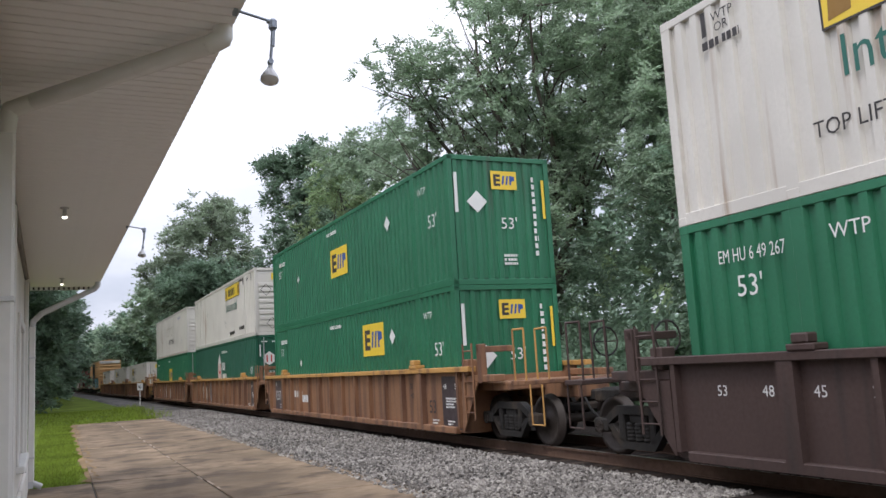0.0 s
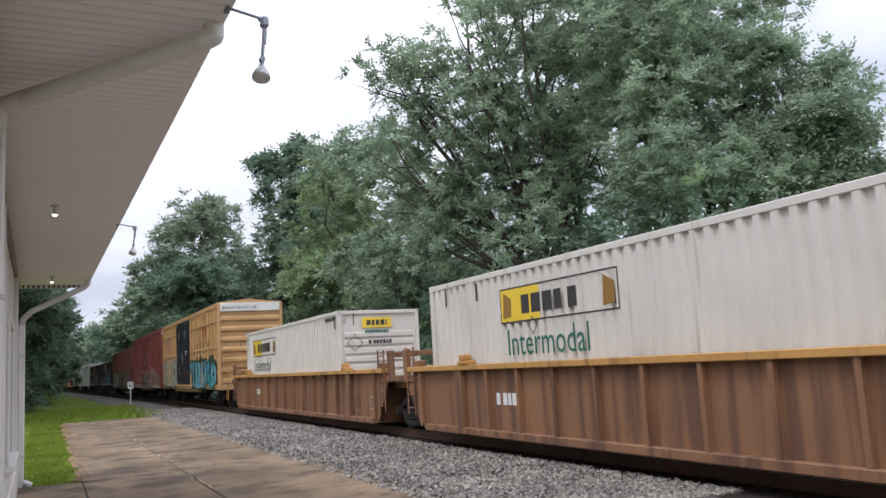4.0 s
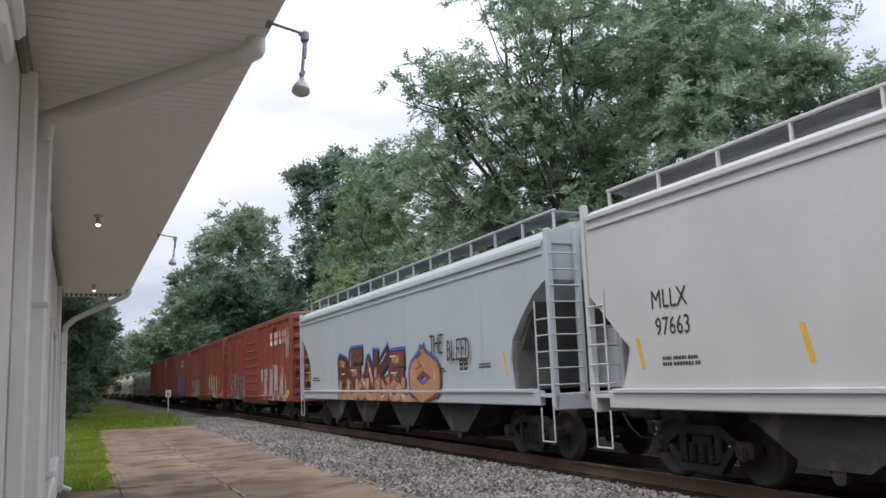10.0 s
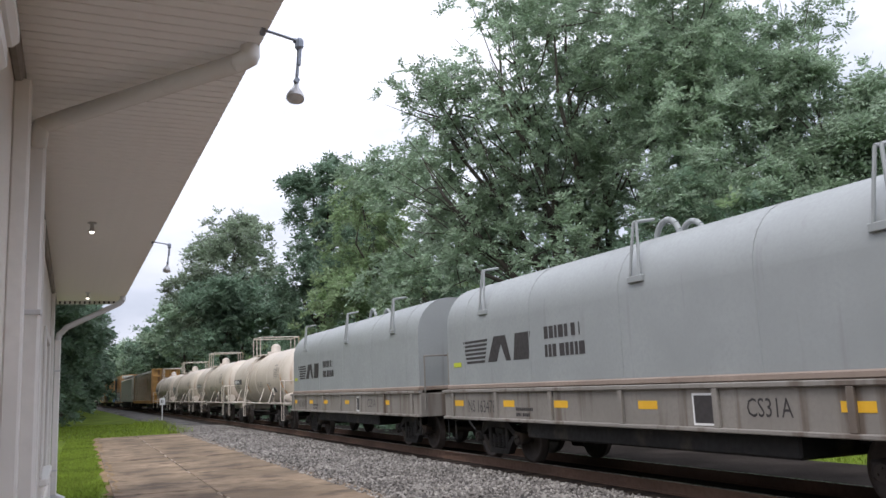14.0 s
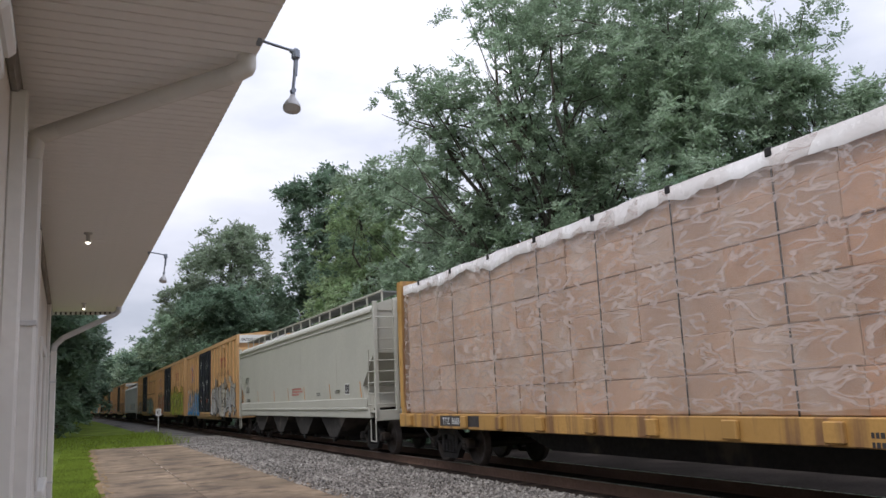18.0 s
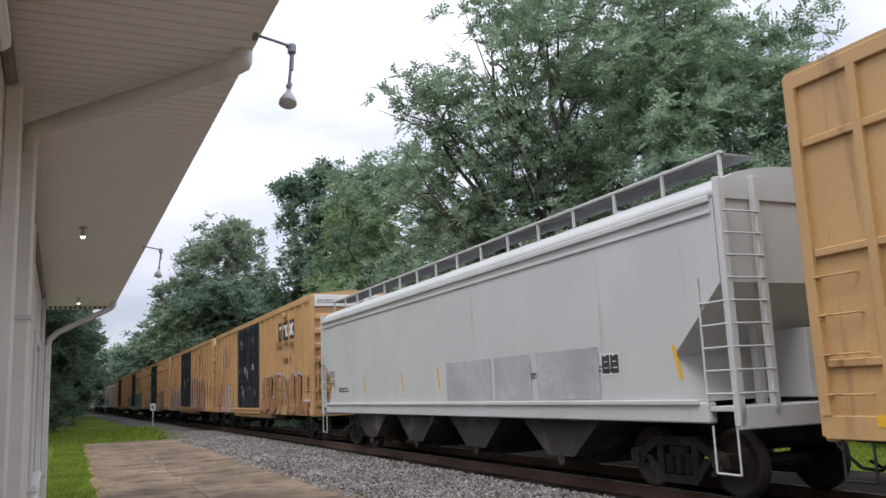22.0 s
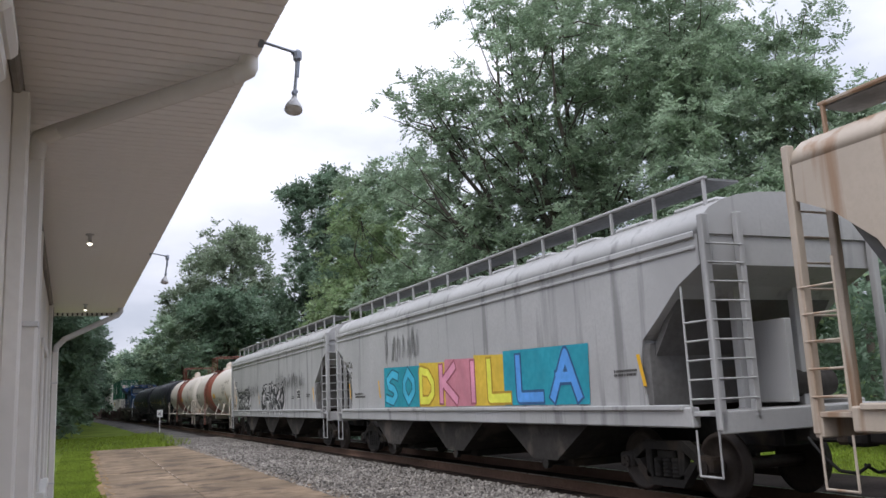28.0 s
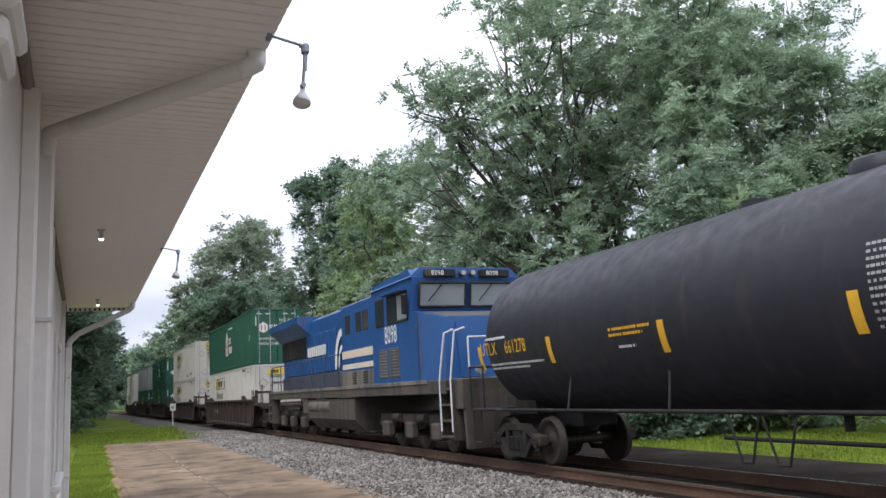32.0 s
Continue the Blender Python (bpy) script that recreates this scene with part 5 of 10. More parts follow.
GREEN_C = paint("container_green", (0.022, 0.15, 0.075), (0.05, 0.08, 0.05), 0.66, 0.45)
GREEN_D = paint("container_dark_green", (0.016, 0.10, 0.06), (0.05, 0.07, 0.05), 0.66, 0.45)
WHITE_C = paint("container_white", (0.62, 0.59, 0.54), (0.30, 0.20, 0.12), 0.62, 0.5, 0.06)
GREY_C = paint("container_grey", (0.36, 0.38, 0.38), (0.2, 0.16, 0.12), 0.62)
LOGO_Y = mat("logo_yellow", (0.78, 0.55, 0.05), 0.5, vary=0.06)
LOGO_B = mat("logo_blue", (0.03, 0.08, 0.32), 0.5, vary=0.06)
LOGO_G = mat("logo_green", (0.02, 0.13, 0.10), 0.5, vary=0.06)
LOGO_R = mat("logo_red", (0.50, 0.05, 0.04), 0.5, vary=0.06)


def square_logo(d, a, z, w, h):
    """Yellow panel with three blocky forms."""
    d.rect(a, a + d.flip(w), z, z + h, LOGO_Y)
    d.n += 1
    k = w / 10
    m = lambda u: a + d.flip(u * k)
    d.rect(m(1), m(3.6), z + h * 0.18, z + h * 0.82, LETTER)
    d.n += 1
    d.rect(m(2), m(3.7), z + h * 0.32, z + h * 0.43, LOGO_Y)
    d.rect(m(2), m(3.7), z + h * 0.57, z + h * 0.68, LOGO_Y)
    for u in (4.1, 5.6):
        d.poly([(m(u), z + h * 0.25), (m(u + 0.7), z + h * 0.25), (m(u + 1.3), z + h * 0.75), (m(u + 0.5), z + h * 0.75)], LOGO_B)
    d.rect(m(7.2), m(7.9), z + h * 0.25, z + h * 0.75, LOGO_B)
    d.poly([(m(7.9), z + h * 0.75), (m(9.1), z + h * 0.7), (m(9.2), z + h * 0.5), (m(7.9), z + h * 0.45)], LOGO_B)


def diamond(d, a, z, r, m):
    d.poly([(a - r, z), (a, z - r), (a + r, z), (a, z + r)], m)


def green_marks(seed, end_logo=True, logo=0.6, up=1.14):
    def f(d, e, z0, z1, h):
        square_logo(d, logo, z0 + up, 1.62, 0.86)
        if seed in (4, 7):
            diamond(d, -4.32, z0 + 2.0, 0.2, WHITE)
        d.text("53'", -h + 1.18, z0 + 1.42, 0.32, WHITE)
        d.text("53'", h - 0.95, z0 + 1.86, 0.28, WHITE)
        if seed == 11:
            d.text("EM HU 6 49 267", 7.4, z0 + 2.3, 0.18, WHITE, 0.66)
            d.text("WTP", 5.68, z0 + 2.36, 0.18, WHITE)
        d.text("WTP", -6.35, z1 - 0.62, 0.17, WHITE)
        d.bars(0.9, z1 - 0.42, 1.3, 1, 0.13, WHITE, seed + 1, 0.8)
        diamond(d, 4.4, z0 + 1.55, 0.14, WHITE)
        if seed != 11:
            d.bars(h - 1.0, z1 - 0.6, 1.1, 1, 0.18, WHITE, seed + 2, 0.8)
        if end_logo:
            square_logo(e, -0.22, z1 - 0.75, 0.66, 0.42)
            e.text("53'", -0.02, z0 + 1.25, 0.27, WHITE)
            diamond(e, -0.6, z0 + 1.85 if seed % 2 else z0 + 1.35, 0.25, WHITE)
            e.bars(0.0, z0 + 0.62, 0.45, 3, 0.09, WHITE, seed)
            for i in range(11):
                e.bars(0.82, z1 - 0.55 - i * 0.17, 0.1, 1, 0.15, WHITE, seed + i, 0.75)
            e.rect(-1.15, -1.07, z0 + 1.6, z1 - 0.4, WHITE)
            e.rect(1.08, 1.15, z0 + 1.5, z1 - 0.5, LOGO_Y)
    return f


CHORD_MARK = mat("mark_brown", (0.28, 0.15, 0.03), 0.6)


def ring(d, a, z, r, m):
    """A diamond placard frame."""
    q = [(a - r, z), (a, z - r), (a + r, z), (a, z + r)]
    d.stroke(q + q[:1], 0.018, m)


def hunt_marks(seed, a=4.9, top=0.39, wide=3.6):
    def f(d, e, z0, z1, h):
        zb, zt = z1 - top - 0.62, z1 - top
        d.rect(a, a - (wide if seed == 3 else wide * 0.38), zb, zt, LOGO_Y)
        d.stroke([(a, zb), (a - wide, zb), (a - wide, zt), (a, zt), (a, zb)], 0.03, LETTER)
        d.n += 1
        d.bars(a - 0.75, zb + 0.13, 2.2, 1, 0.42, LETTER, seed, 0.8)
        for u in (0.08, wide - 0.4):
            d.poly([(a - u, zb + 0.07), (a - u - 0.3, zb + 0.1), (a - u - 0.32, zb + 0.42), (a - u - 0.04, zb + 0.56)], CHORD_MARK)
        d.text("Intermodal", a - 0.2, zb - 0.6, 0.5, LOGO_G, 0.88)
        d.bars(-h + 3.3, z0 + 0.42, 1.3, 1, 0.2, LETTER, seed + 9, 0.8)
        if seed == 2:
            d.text("TOP LIFT ONLY", 5.72, z0 + 0.6, 0.2, LETTER, 0.95)
            d.text("WTP", 7.1, z0 + 2.55, 0.13, LETTER)
            d.text("OR", 7.06, z0 + 2.4, 0.13, LETTER)
            d.bars(7.3, z0 + 2.22, 0.9, 1, 0.14, LETTER, 8, 0.8)
        for u in (0.6, 5.8):
            ring(d, u - 2.0, z0 + 0.9 if u < 1 else z1 - 1.1, 0.15, LETTER)
        d.bars(-4.88, z1 - 0.26, 1.1, 1, 0.14, LETTER, seed, 0.8)
        d.text("WTP", -6.4, z1 - 0.42, 0.16, LETTER)
        d.bars(-2.5, z0 + 0.32, 1.3, 1, 0.18, LETTER, seed + 3, 0.8)
        for k in (-7.5, -5.8, 5.8, 7.2):
            d.rect(k, k + 0.08, z1 - 0.5, z1 - 0.16, LETTER)
        e.rect(-0.55, 0.4, z1 - 0.52, z1 - 0.22, LOGO_Y)
        e.n += 1
        e.bars(-0.4, z1 - 0.45, 0.7, 1, 0.2, LETTER, seed, 0.8)
        e.bars(-0.45, z1 - 0.68, 0.8, 1, 0.11, LOGO_G, seed, 0.8)
        e.bars(-0.35, z1 - 1.0, 0.9, 1, 0.14, LETTER, seed + 5, 0.8)
        ring(e, -0.78, z1 - 0.95, 0.24, LETTER)
        ring(e, -0.55, z0 + 0.5, 0.24, LETTER)
        e.rect(0.35, 0.47, z0 + 0.35, z0 + 0.5, LOGO_Y)
        e.rect(0.72, 0.84, z0 + 0.35, z0 + 0.5, LETTER)
    return f


def hub_marks(d, e, z0, z1, h):
    d.poly([(0.85, z0 + 0.9), (-0.05, z0 + 0.9), (-0.05, z0 + 1.9), (0.4, z0 + 2.4), (0.85, z0 + 1.9)], WHITE)
    d.n += 1
    d.rect(0.7, 0.55, z0 + 1.0, z0 + 1.9, LOGO_R)
    d.rect(0.25, 0.1, z0 + 1.0, z0 + 1.9, LOGO_R)
    d.rect(0.7, 0.1, z0 + 1.4, z0 + 1.52, LOGO_R)
    d.bars(-0.35, z0 + 1.55, 0.9, 1, 0.42, WHITE, 4, 0.9)
    d.bars(-0.35, z0 + 1.0, 1.3, 1, 0.42, WHITE, 5, 0.9)
    d.text("53'", -h + 1.15, z0 + 1.3, 0.3, WHITE)
    d.bars(-0.2, z1 - 0.5, 1.6, 1, 0.14, WHITE, 6, 0.8)
    e.poly([(-0.95, z0 + 1.75), (-0.72, z0 + 1.62), (-0.5, z0 + 1.75), (-0.5, z0 + 2.05), (-0.72, z0 + 2.2), (-0.95, z0 + 2.05)], WHITE)
    e.n += 1
    e.rect(-0.85, -0.79, z0 + 1.75, z0 + 2.05, LOGO_R)
    e.rect(-0.66, -0.6, z0 + 1.75, z0 + 2.05, LOGO_R)
    e.text("WARNING", -0.95, z0 + 1.25, 0.15, WHITE)
    e.text("HIGH CUBE", -0.95, z0 + 1.0, 0.15, WHITE)
    e.text("HG IU", 0.12, z0 + 2.2, 0.19, WHITE)
    e.text("520 030", 0.12, z0 + 1.95, 0.19, WHITE)
    e.bars(-0.42, z0 + 1.95, 0.42, 2, 0.14, WHITE, 2, 0.7)
    for x in (-1.05, -0.6, 0.3, 0.75):
        e.rect(x, x + 0.26, z1 - 0.3, z1 - 0.25, WHITE)
    e.rect(-1.13, -1.08, z1 - 0.9, z1 - 0.4, WHITE)
    e.rect(1.08, 1.13, z1 - 0.9, z1 - 0.4, WHITE)
    e.bars(0.25, z0 + 1.3, 0.8, 4, 0.09, WHITE, 8)


def swift_marks(d, e, z0, z1, h):
    # a worn name, left as plain slanted outlines
    worn = mat("faded_lettering", (0.50, 0.46, 0.38), 0.7)
    for i in range(5):
        q = [(2.2 - i * 0.9, z0 + 1.48), (1.62 - i * 0.9, z0 + 1.48), (1.4 - i * 0.9, z0 + 2.02), (2.0 - i * 0.9, z0 + 2.02)]
        d.stroke(q[:4] if i % 2 else q[1:] + q[:1], 0.06, worn)
    d.text("INTERMODAL", 0.57, z0 + 0.84, 0.36, LETTER, 0.92)
    d.text("SWRJ 103515", -4.13, z0 + 2.36, 0.2, LOGO_B, 0.86)
    d.bars(-5.6, z0 + 0.85, 0.3, 2, 0.14, LOGO_B, 10, 0.5)
    d.n += 4
    d.x = -1.297
    for i in range(22):
        d.rect(h - 1 - i * 0.72, h - 1.1 - i * 0.72, z0 + 0.06, z0 + 0.10, LOGO_R)
        d.rect(h - 1.16 - i * 0.72, h - 1.26 - i * 0.72, z0 + 0.06, z0 + 0.10, LOGO_R)
    d.x = -1.283
    e.bars(0.2, z1 - 0.6, 0.7, 2, 0.2, LETTER, 4)


# ---- well cars ----
CREAM_BARS = mat("cream_stencil", (0.5, 0.4, 0.3), 0.7)
WELL_T = paint("well_car_ochre", (0.25, 0.125, 0.064), (0.11, 0.055, 0.036), 0.47, 0.65)
WELL_B = paint("well_car_brown", (0.062, 0.037, 0.032), (0.035, 0.025, 0.022), 0.55, 0.65)
CHORD = paint("well_car_top_chord", (0.50, 0.27, 0.08), (0.2, 0.1, 0.05), 0.55, 0.6)


def well_car(s_mid, m, chord, label, front_truck, rear_truck, half=8.45, marks=None, plate=True):
    """front_truck, rear_truck: 'own' at its end, 'shared' under the joint, or None."""
    c = register(thing("well_car", label, "railcar", "well cars"), s_mid)
    for k in (-1, 1):
        part("side_sheet", Shape().box(k * 1.36, k * 1.385, -half, half, 0.18, 1.42, 0.004), m, c)
        part("top_chord", Shape().box(k * 1.33, k * 1.52, -half - 0.5, half + 0.5, 1.41, 1.52, 0.012), chord, c)
        part("bottom_chord", Shape().box(k * 1.34, k * 1.50, -half + 0.3, half - 0.3, 0.14, 0.28, 0.015), m, c)
        for y in [q * (0.58 + 1.16 * i) for q in (-1, 1) for i in range(6)] + [-8.32, 8.32]:
            big = 6.3 < abs(y) < 6.5
            w = 0.12 if big else 0.042
            st = Shape().slab([(y - w, 0.26), (y + w, 0.26), (y + w, 1.41), (y - w, 1.41)], k * 1.385, k * (1.505 if big else 1.49))
            part("stake", st, m, c)
    part("floor_frame", Shape().box(-1.35, 1.35, -half, half, 0.16, 0.24).box(-1.38, 1.38, -half, -half + 0.1, 0.2, 1.3).box(-1.38, 1.38, half - 0.1, half, 0.2, 1.3), m, c)
    for k, tr in ((-1, front_truck), (1, rear_truck)):
        reach = 11.1 if tr == "own" else 9.6
        e = Shape().box(-1.15, 1.15, k * half, k * (half + 1.5), 1.02, 1.18, 0.02).box(-0.35, 0.35, k * half, k * reach, 0.85, 1.2, 0.02)
        e.box(-1.42, -1.15, k * half, k * (half + 1.35), 1.2, 1.34, 0.015).box(1.15, 1.42, k * half, k * (half + 1.35), 1.2, 1.34, 0.015)
        if tr == "own":
            e.box(-1.45, 1.45, k * (reach - 0.55), k * (reach - 0.05), 1.14, 1.22, 0.01)
        part("end_platform", e, m, c)
        arch = []
        for i in range(9):
            a = math.pi * i / 8
            arch.append((k * (half + 0.55) + 0.72 * math.cos(a), 0.45 + 0.72 * math.sin(a)))
        s = Shape().slab([(k * half - 0.02, 0.2), (k * half + 0.02, 0.2), (k * (half + 0.75), 1.2), (k * half, 1.2)] if k > 0 else [(k * half + 0.02, 0.2), (k * half, 1.2), (k * (half + 0.75), 1.2), (k * half - 0.02, 0.2)], -1.44, -1.41)
        part("end_gusset", s, m, c)
        lad = Shape()
        y0 = k * (half + 0.42)
        ladder(lad, -1.47, y0 - 0.2, 0.45, 1.98, 5, 0.4, 0.014)
        part("side_ladder", lad, m, c, "worn steel ladder at the car's end")
        up = Shape().box(-1.44, -1.30, k * (half + 0.75), k * (half + 0.93), 1.18, 1.95, 0.015).box(-1.44, -0.6, k * (half + 0.75), k * (half + 0.85), 1.78, 1.9, 0.012).box(-1.46, -1.2, k * (half + 0.1), k * (half + 0.35), 1.34, 1.66, 0.02)
        part("end_upright", up, m, c)
        if tr == "own":
            g = Shape()
            for x in (-1.38, -0.9):
                g.pipe([(x, k * (reach - 0.1), 1.2), (x, k * (reach - 0.1), 2.15), (x, k * (reach - 0.5), 2.15), (x, k * (reach - 0.5), 1.2)], 0.02, 6)
            stirrups(g, -1.4, k * reach - 0.45, 1.15, 0.45, 0.4)
            part("grab_rail", g, chord, c, "bent steel hand rails")
            wheel = Shape()
            for i in range(12):
                a, b = 2 * math.pi * i / 12, 2 * math.pi * (i + 1) / 12
                wheel.rod((0.55 + 0.28 * math.cos(a), k * (reach - 0.3), 1.85 + 0.28 * math.sin(a)), (0.55 + 0.28 * math.cos(b), k * (reach - 0.3), 1.85 + 0.28 * math.sin(b)), 0.018, 6)
            wheel.rod((0.27, k * (reach - 0.3), 1.85), (0.83, k * (reach - 0.3), 1.85), 0.012, 6).rod((0.55, k * (reach - 0.3), 1.2), (0.55, k * (reach - 0.3), 2.13), 0.03, 6)
            part("brake_wheel", wheel, BLACK, c)
            truck(c, k * (reach - 1.35), s_mid)
            part("coupler", COUPLER_MESH, TRUCK, c, at=pose(0, k * reach, 0, 0, 0, 0 if k < 0 else 180))
            part("air_hose", HOSE_MESH, BLACK, c, at=pose(0, k * reach, 0, 0, 0, 0 if k < 0 else 180))
        elif tr == "shared":
            truck(c, k * 9.75, s_mid)
    for y in (-6.1, 6.1):
        for k in (-1, 1):
            part("lock_bracket", Shape().box(k * 1.30, k * 1.54, y - 0.2, y + 0.2, 1.52, 1.60, 0.015).box(k * 1.36, k * 1.54, y - 0.12, y + 0.12, 1.60, 1.72, 0.02), chord, c)
    d = Decal(-1.385)
    d.parent, d.zmin = c, 0.2
    d.text("53", -6.66, 0.53, 0.3, LETTER)
    if m is WELL_T and not plate:
        d.stroke([(-7.75, 0.5), (-8.15, 0.5), (-8.15, 0.8), (-7.75, 0.8), (-7.75, 0.5)], 0.02, CREAM_BARS)
    elif m is WELL_T:
        d.rect(-7.36, -8.28, 0.22, 1.33, spray((0.05, 0.035, 0.038)))
        d.n += 1
        d.text("48", -7.45, 1.06, 0.12, WHITE)
        d.text("53", -8.02, 1.06, 0.12, WHITE)
        d.bars(-7.55, 0.84, 0.55, 4, 0.06, WHITE, int(s_mid))
        d.bars(-7.6, 0.36, 0.4, 2, 0.06, WHITE, int(s_mid) + 2)
        d.bars(-6.8, 0.36, 0.4, 2, 0.06, WHITE, int(s_mid) + 3)
        d.text("20", -5.55, 1.06, 0.14, LETTER)
        d.text("40", -5.6, 0.84, 0.14, LETTER)
    d.bars(5.0, 0.75, 1.3, 1, 0.24, WHITE, int(s_mid) + 1, 0.9)
    if marks:
        marks(d)
    d.done("stencil", c, "white and black stencilled numbers")
    return c


def grey_panel_graffiti(d):
    d.rect(2.75, 0.6, 0.3, 1.12, spray((0.23, 0.20, 0.22)))
    graffiti(d, 2.2, 0.34, 0.95, 0.75, 1, [(0.52, 0.5, 0.46), (0.5, 0.36, 0.25)], 3, edge=(0.2, 0.15, 0.12))
    graffiti(d, -0.1, 0.34, 1.1, 0.75, 1, [(0.55, 0.52, 0.48), (0.40, 0.24, 0.14)], 31, edge=(0.2, 0.15, 0.12))
    d.bars(-2.4, 1.1, 0.5, 6, 0.08, CREAM_BARS, 9, 0.5)


def brown_marks(d):
    for i, w in enumerate(("53", "48", "45", "20", "40")):
        d.text(w, 7.6 - i * 0.75, 1.0, 0.14, WHITE)
    d.bars(2.9, 0.6, 1.9, 1, 0.4, mat("faded_tan_letters", (0.35, 0.24, 0.15), 0.7), 5, 0.9)


def plate_marks(d):
    d.rect(2.6, 2.0, 0.3, 1.3, spray((0.30, 0.26, 0.27)))
    graffiti(d, 4.9, 0.4, 2.2, 0.8, 2, [(0.45, 0.38, 0.34), (0.40, 0.28, 0.2)], 14)


def rear_plate_marks(d):
    d.rect(7.8, 6.45, 0.22, 1.33, spray((0.06, 0.04, 0.045)))
    d.n += 1
    d.text("125T", 7.68, 0.62, 0.36, WHITE, 0.82)
    d.text("53", 7.7, 1.14, 0.13, WHITE)
    d.text("4", 6.9, 1.14, 0.13, WHITE)
    d.bars(7.1, 0.42, 0.5, 2, 0.09, WHITE, 5)
    d.text("20", 5.4, 1.1, 0.16, LETTER)
    d.text("40", 5.4, 0.86, 0.16, LETTER)
    d.bars(4.0, 0.6, 1.6, 1, 0.25, WHITE, 3, 0.9)


W0 = 0.36
well_car(0.7, WELL_B, WELL_B, "dark brown well car under two stacked containers", "own", "own", marks=brown_marks)
container(0.75, 16.15, W0, GREEN_C, "green corrugated container low in a brown well car", "doors", green_marks(11))
container(0.75, 16.15, W0 + 2.9, WHITE_C, "weathered white container stacked on a green one", "ribs", hunt_marks(2, 5.44, 0.5))
well_car(24.1, WELL_T, CHORD, "ochre well car with two green containers", "own", "shared", marks=rear_plate_marks)
container(24.1, 16.15, W0, GREEN_C, "green corrugated container with yellow logo, lower of two", "corr", green_marks(4, True, -2.1, 1.56))
container(24.1, 16.15, W0 + 2.9, GREEN_C, "green corrugated container with yellow logo, stacked on top", "corr", green_marks(7))
well_car(43.65, WELL_T, CHORD, "ochre well car with a grey painted panel", None, "shared", marks=plate_marks)
container(43.65, 16.15, W0, GREEN_D, "dark green container with white house logo in a well car", "doors", hub_marks)
container(43.65, 16.15, W0 + 2.9, WHITE_C, "white ribbed container with yellow sign on a green one", "ribs", hunt_marks(3, -1.5, 0.22, 3.4))
well_car(63.3, WELL_T, CHORD, "ochre well car with grey spray-painted panel", None, "own", marks=grey_panel_graffiti)
container(63.3, 16.15, W0, GREEN_C, "bright green container with yellow logo in a well car", "doors", green_marks(6, False))
container(63.3, 16.15, W0 + 2.9, WHITE_C, "white container with faded lettering and red reflectors", "ribs", swift_marks)
well_car(86.9, WELL_T, CHORD, "rusty ochre well car with one white container", "own", "shared", marks=lambda d: d.text("DTTX  721227", -3.75, 0.82, 0.19, CREAM_BARS, 0.8), plate=False)
container(86.9, 16.15, W0, WHITE_C, "white container with yellow sign, alone in its well car", "doors", hunt_marks(4))
well_car(106.4, WELL_T, CHORD, "rusty well car carrying a single white container", None, "shared", plate=False)
container(106.3, 16.15, W0, WHITE_C, "white container with barred doors, single in a well car", "doors", hunt_marks(5))
well_car(126.0, WELL_T, CHORD, "rusty well car with a short white container", None, "own", plate=False)
container(127.0, 12.19, W0, WHITE_C, "short white container in a rusty well car", "ribs", hunt_marks(6))

# behind the locomotive
well_car(831.6, WELL_B, WELL_B, "brown well car coupled behind the locomotive", "own", "shared")
container(831.6, 16.15, W0, WHITE_C, "white container with yellow sign behind the locomotive", "doors", hunt_marks(9))
container(831.6, 16.15, W0 + 2.9, GREEN_D, "dark green container stacked behind the locomotive", "doors", hub_marks)
well_car(855.8, WELL_B, WELL_B, "brown well car with two white containers", "own", "shared")
container(855.8, 16.15, W0, WHITE_C, "white container, lower of a white pair", "doors", hunt_marks(12))
container(855.8, 16.15, W0 + 2.9, WHITE_C, "white container, upper of a white pair", "doors", hunt_marks(14))
well_car(879.5, WELL_B, WELL_B, "brown well car with two dark green containers", "own", "shared")
container(879.5, 16.15, W0, GREEN_D, "dark green container, lower of a dark pair", "corr", green_marks(21))
container(879.5, 16.15, W0 + 2.9, GREEN_D, "dark green container, upper of a dark pair", "corr", green_marks(22))
well_car(903.0, WELL_B, WELL_B, "brown well car with a grey container on top", "own", "shared")
container(903.0, 16.15, W0, GREEN_D, "dark green container under a grey one", "corr", green_marks(23))
container(903.0, 16.15, W0 + 2.9, GREY_C, "plain grey container stacked far back on the train", "corr")
well_car(926.5, WELL_B, WELL_B, "brown well car with white containers far back", "own", "own")
container(926.5, 16.15, W0, WHITE_C, "white container far back on the train, lower", "corr", hunt_marks(30))
container(926.5, 16.15, W0 + 2.9, WHITE_C, "white container far back on the train, upper", "corr", hunt_marks(31))

# ---- boxcars ----
TTY = paint("boxcar_yellow", (0.54, 0.325, 0.15), (0.27, 0.13, 0.05), 0.66, 0.5, 0.08)
TTY2 = paint("boxcar_faded_yellow", (0.53, 0.325, 0.14), (0.22, 0.12, 0.06), 0.60, 0.55, 0.1)
DOORB = paint("boxcar_black_door", (0.024, 0.026, 0.035), (0.08, 0.066, 0.053), 0.66, 0.5, 0.1, 0.35)
RED1 = paint("boxcar_dark_red", (0.21, 0.053, 0.046), (0.11, 0.045, 0.035), 0.6, 0.5)
RED2 = paint("boxcar_orange_red", (0.265, 0.069, 0.045), (0.15, 0.06, 0.045), 0.6, 0.5)
RED3 = paint("boxcar_brown_red", (0.19, 0.064, 0.045), (0.10, 0.05, 0.04), 0.55, 0.55)
DOOR_DECALS = []


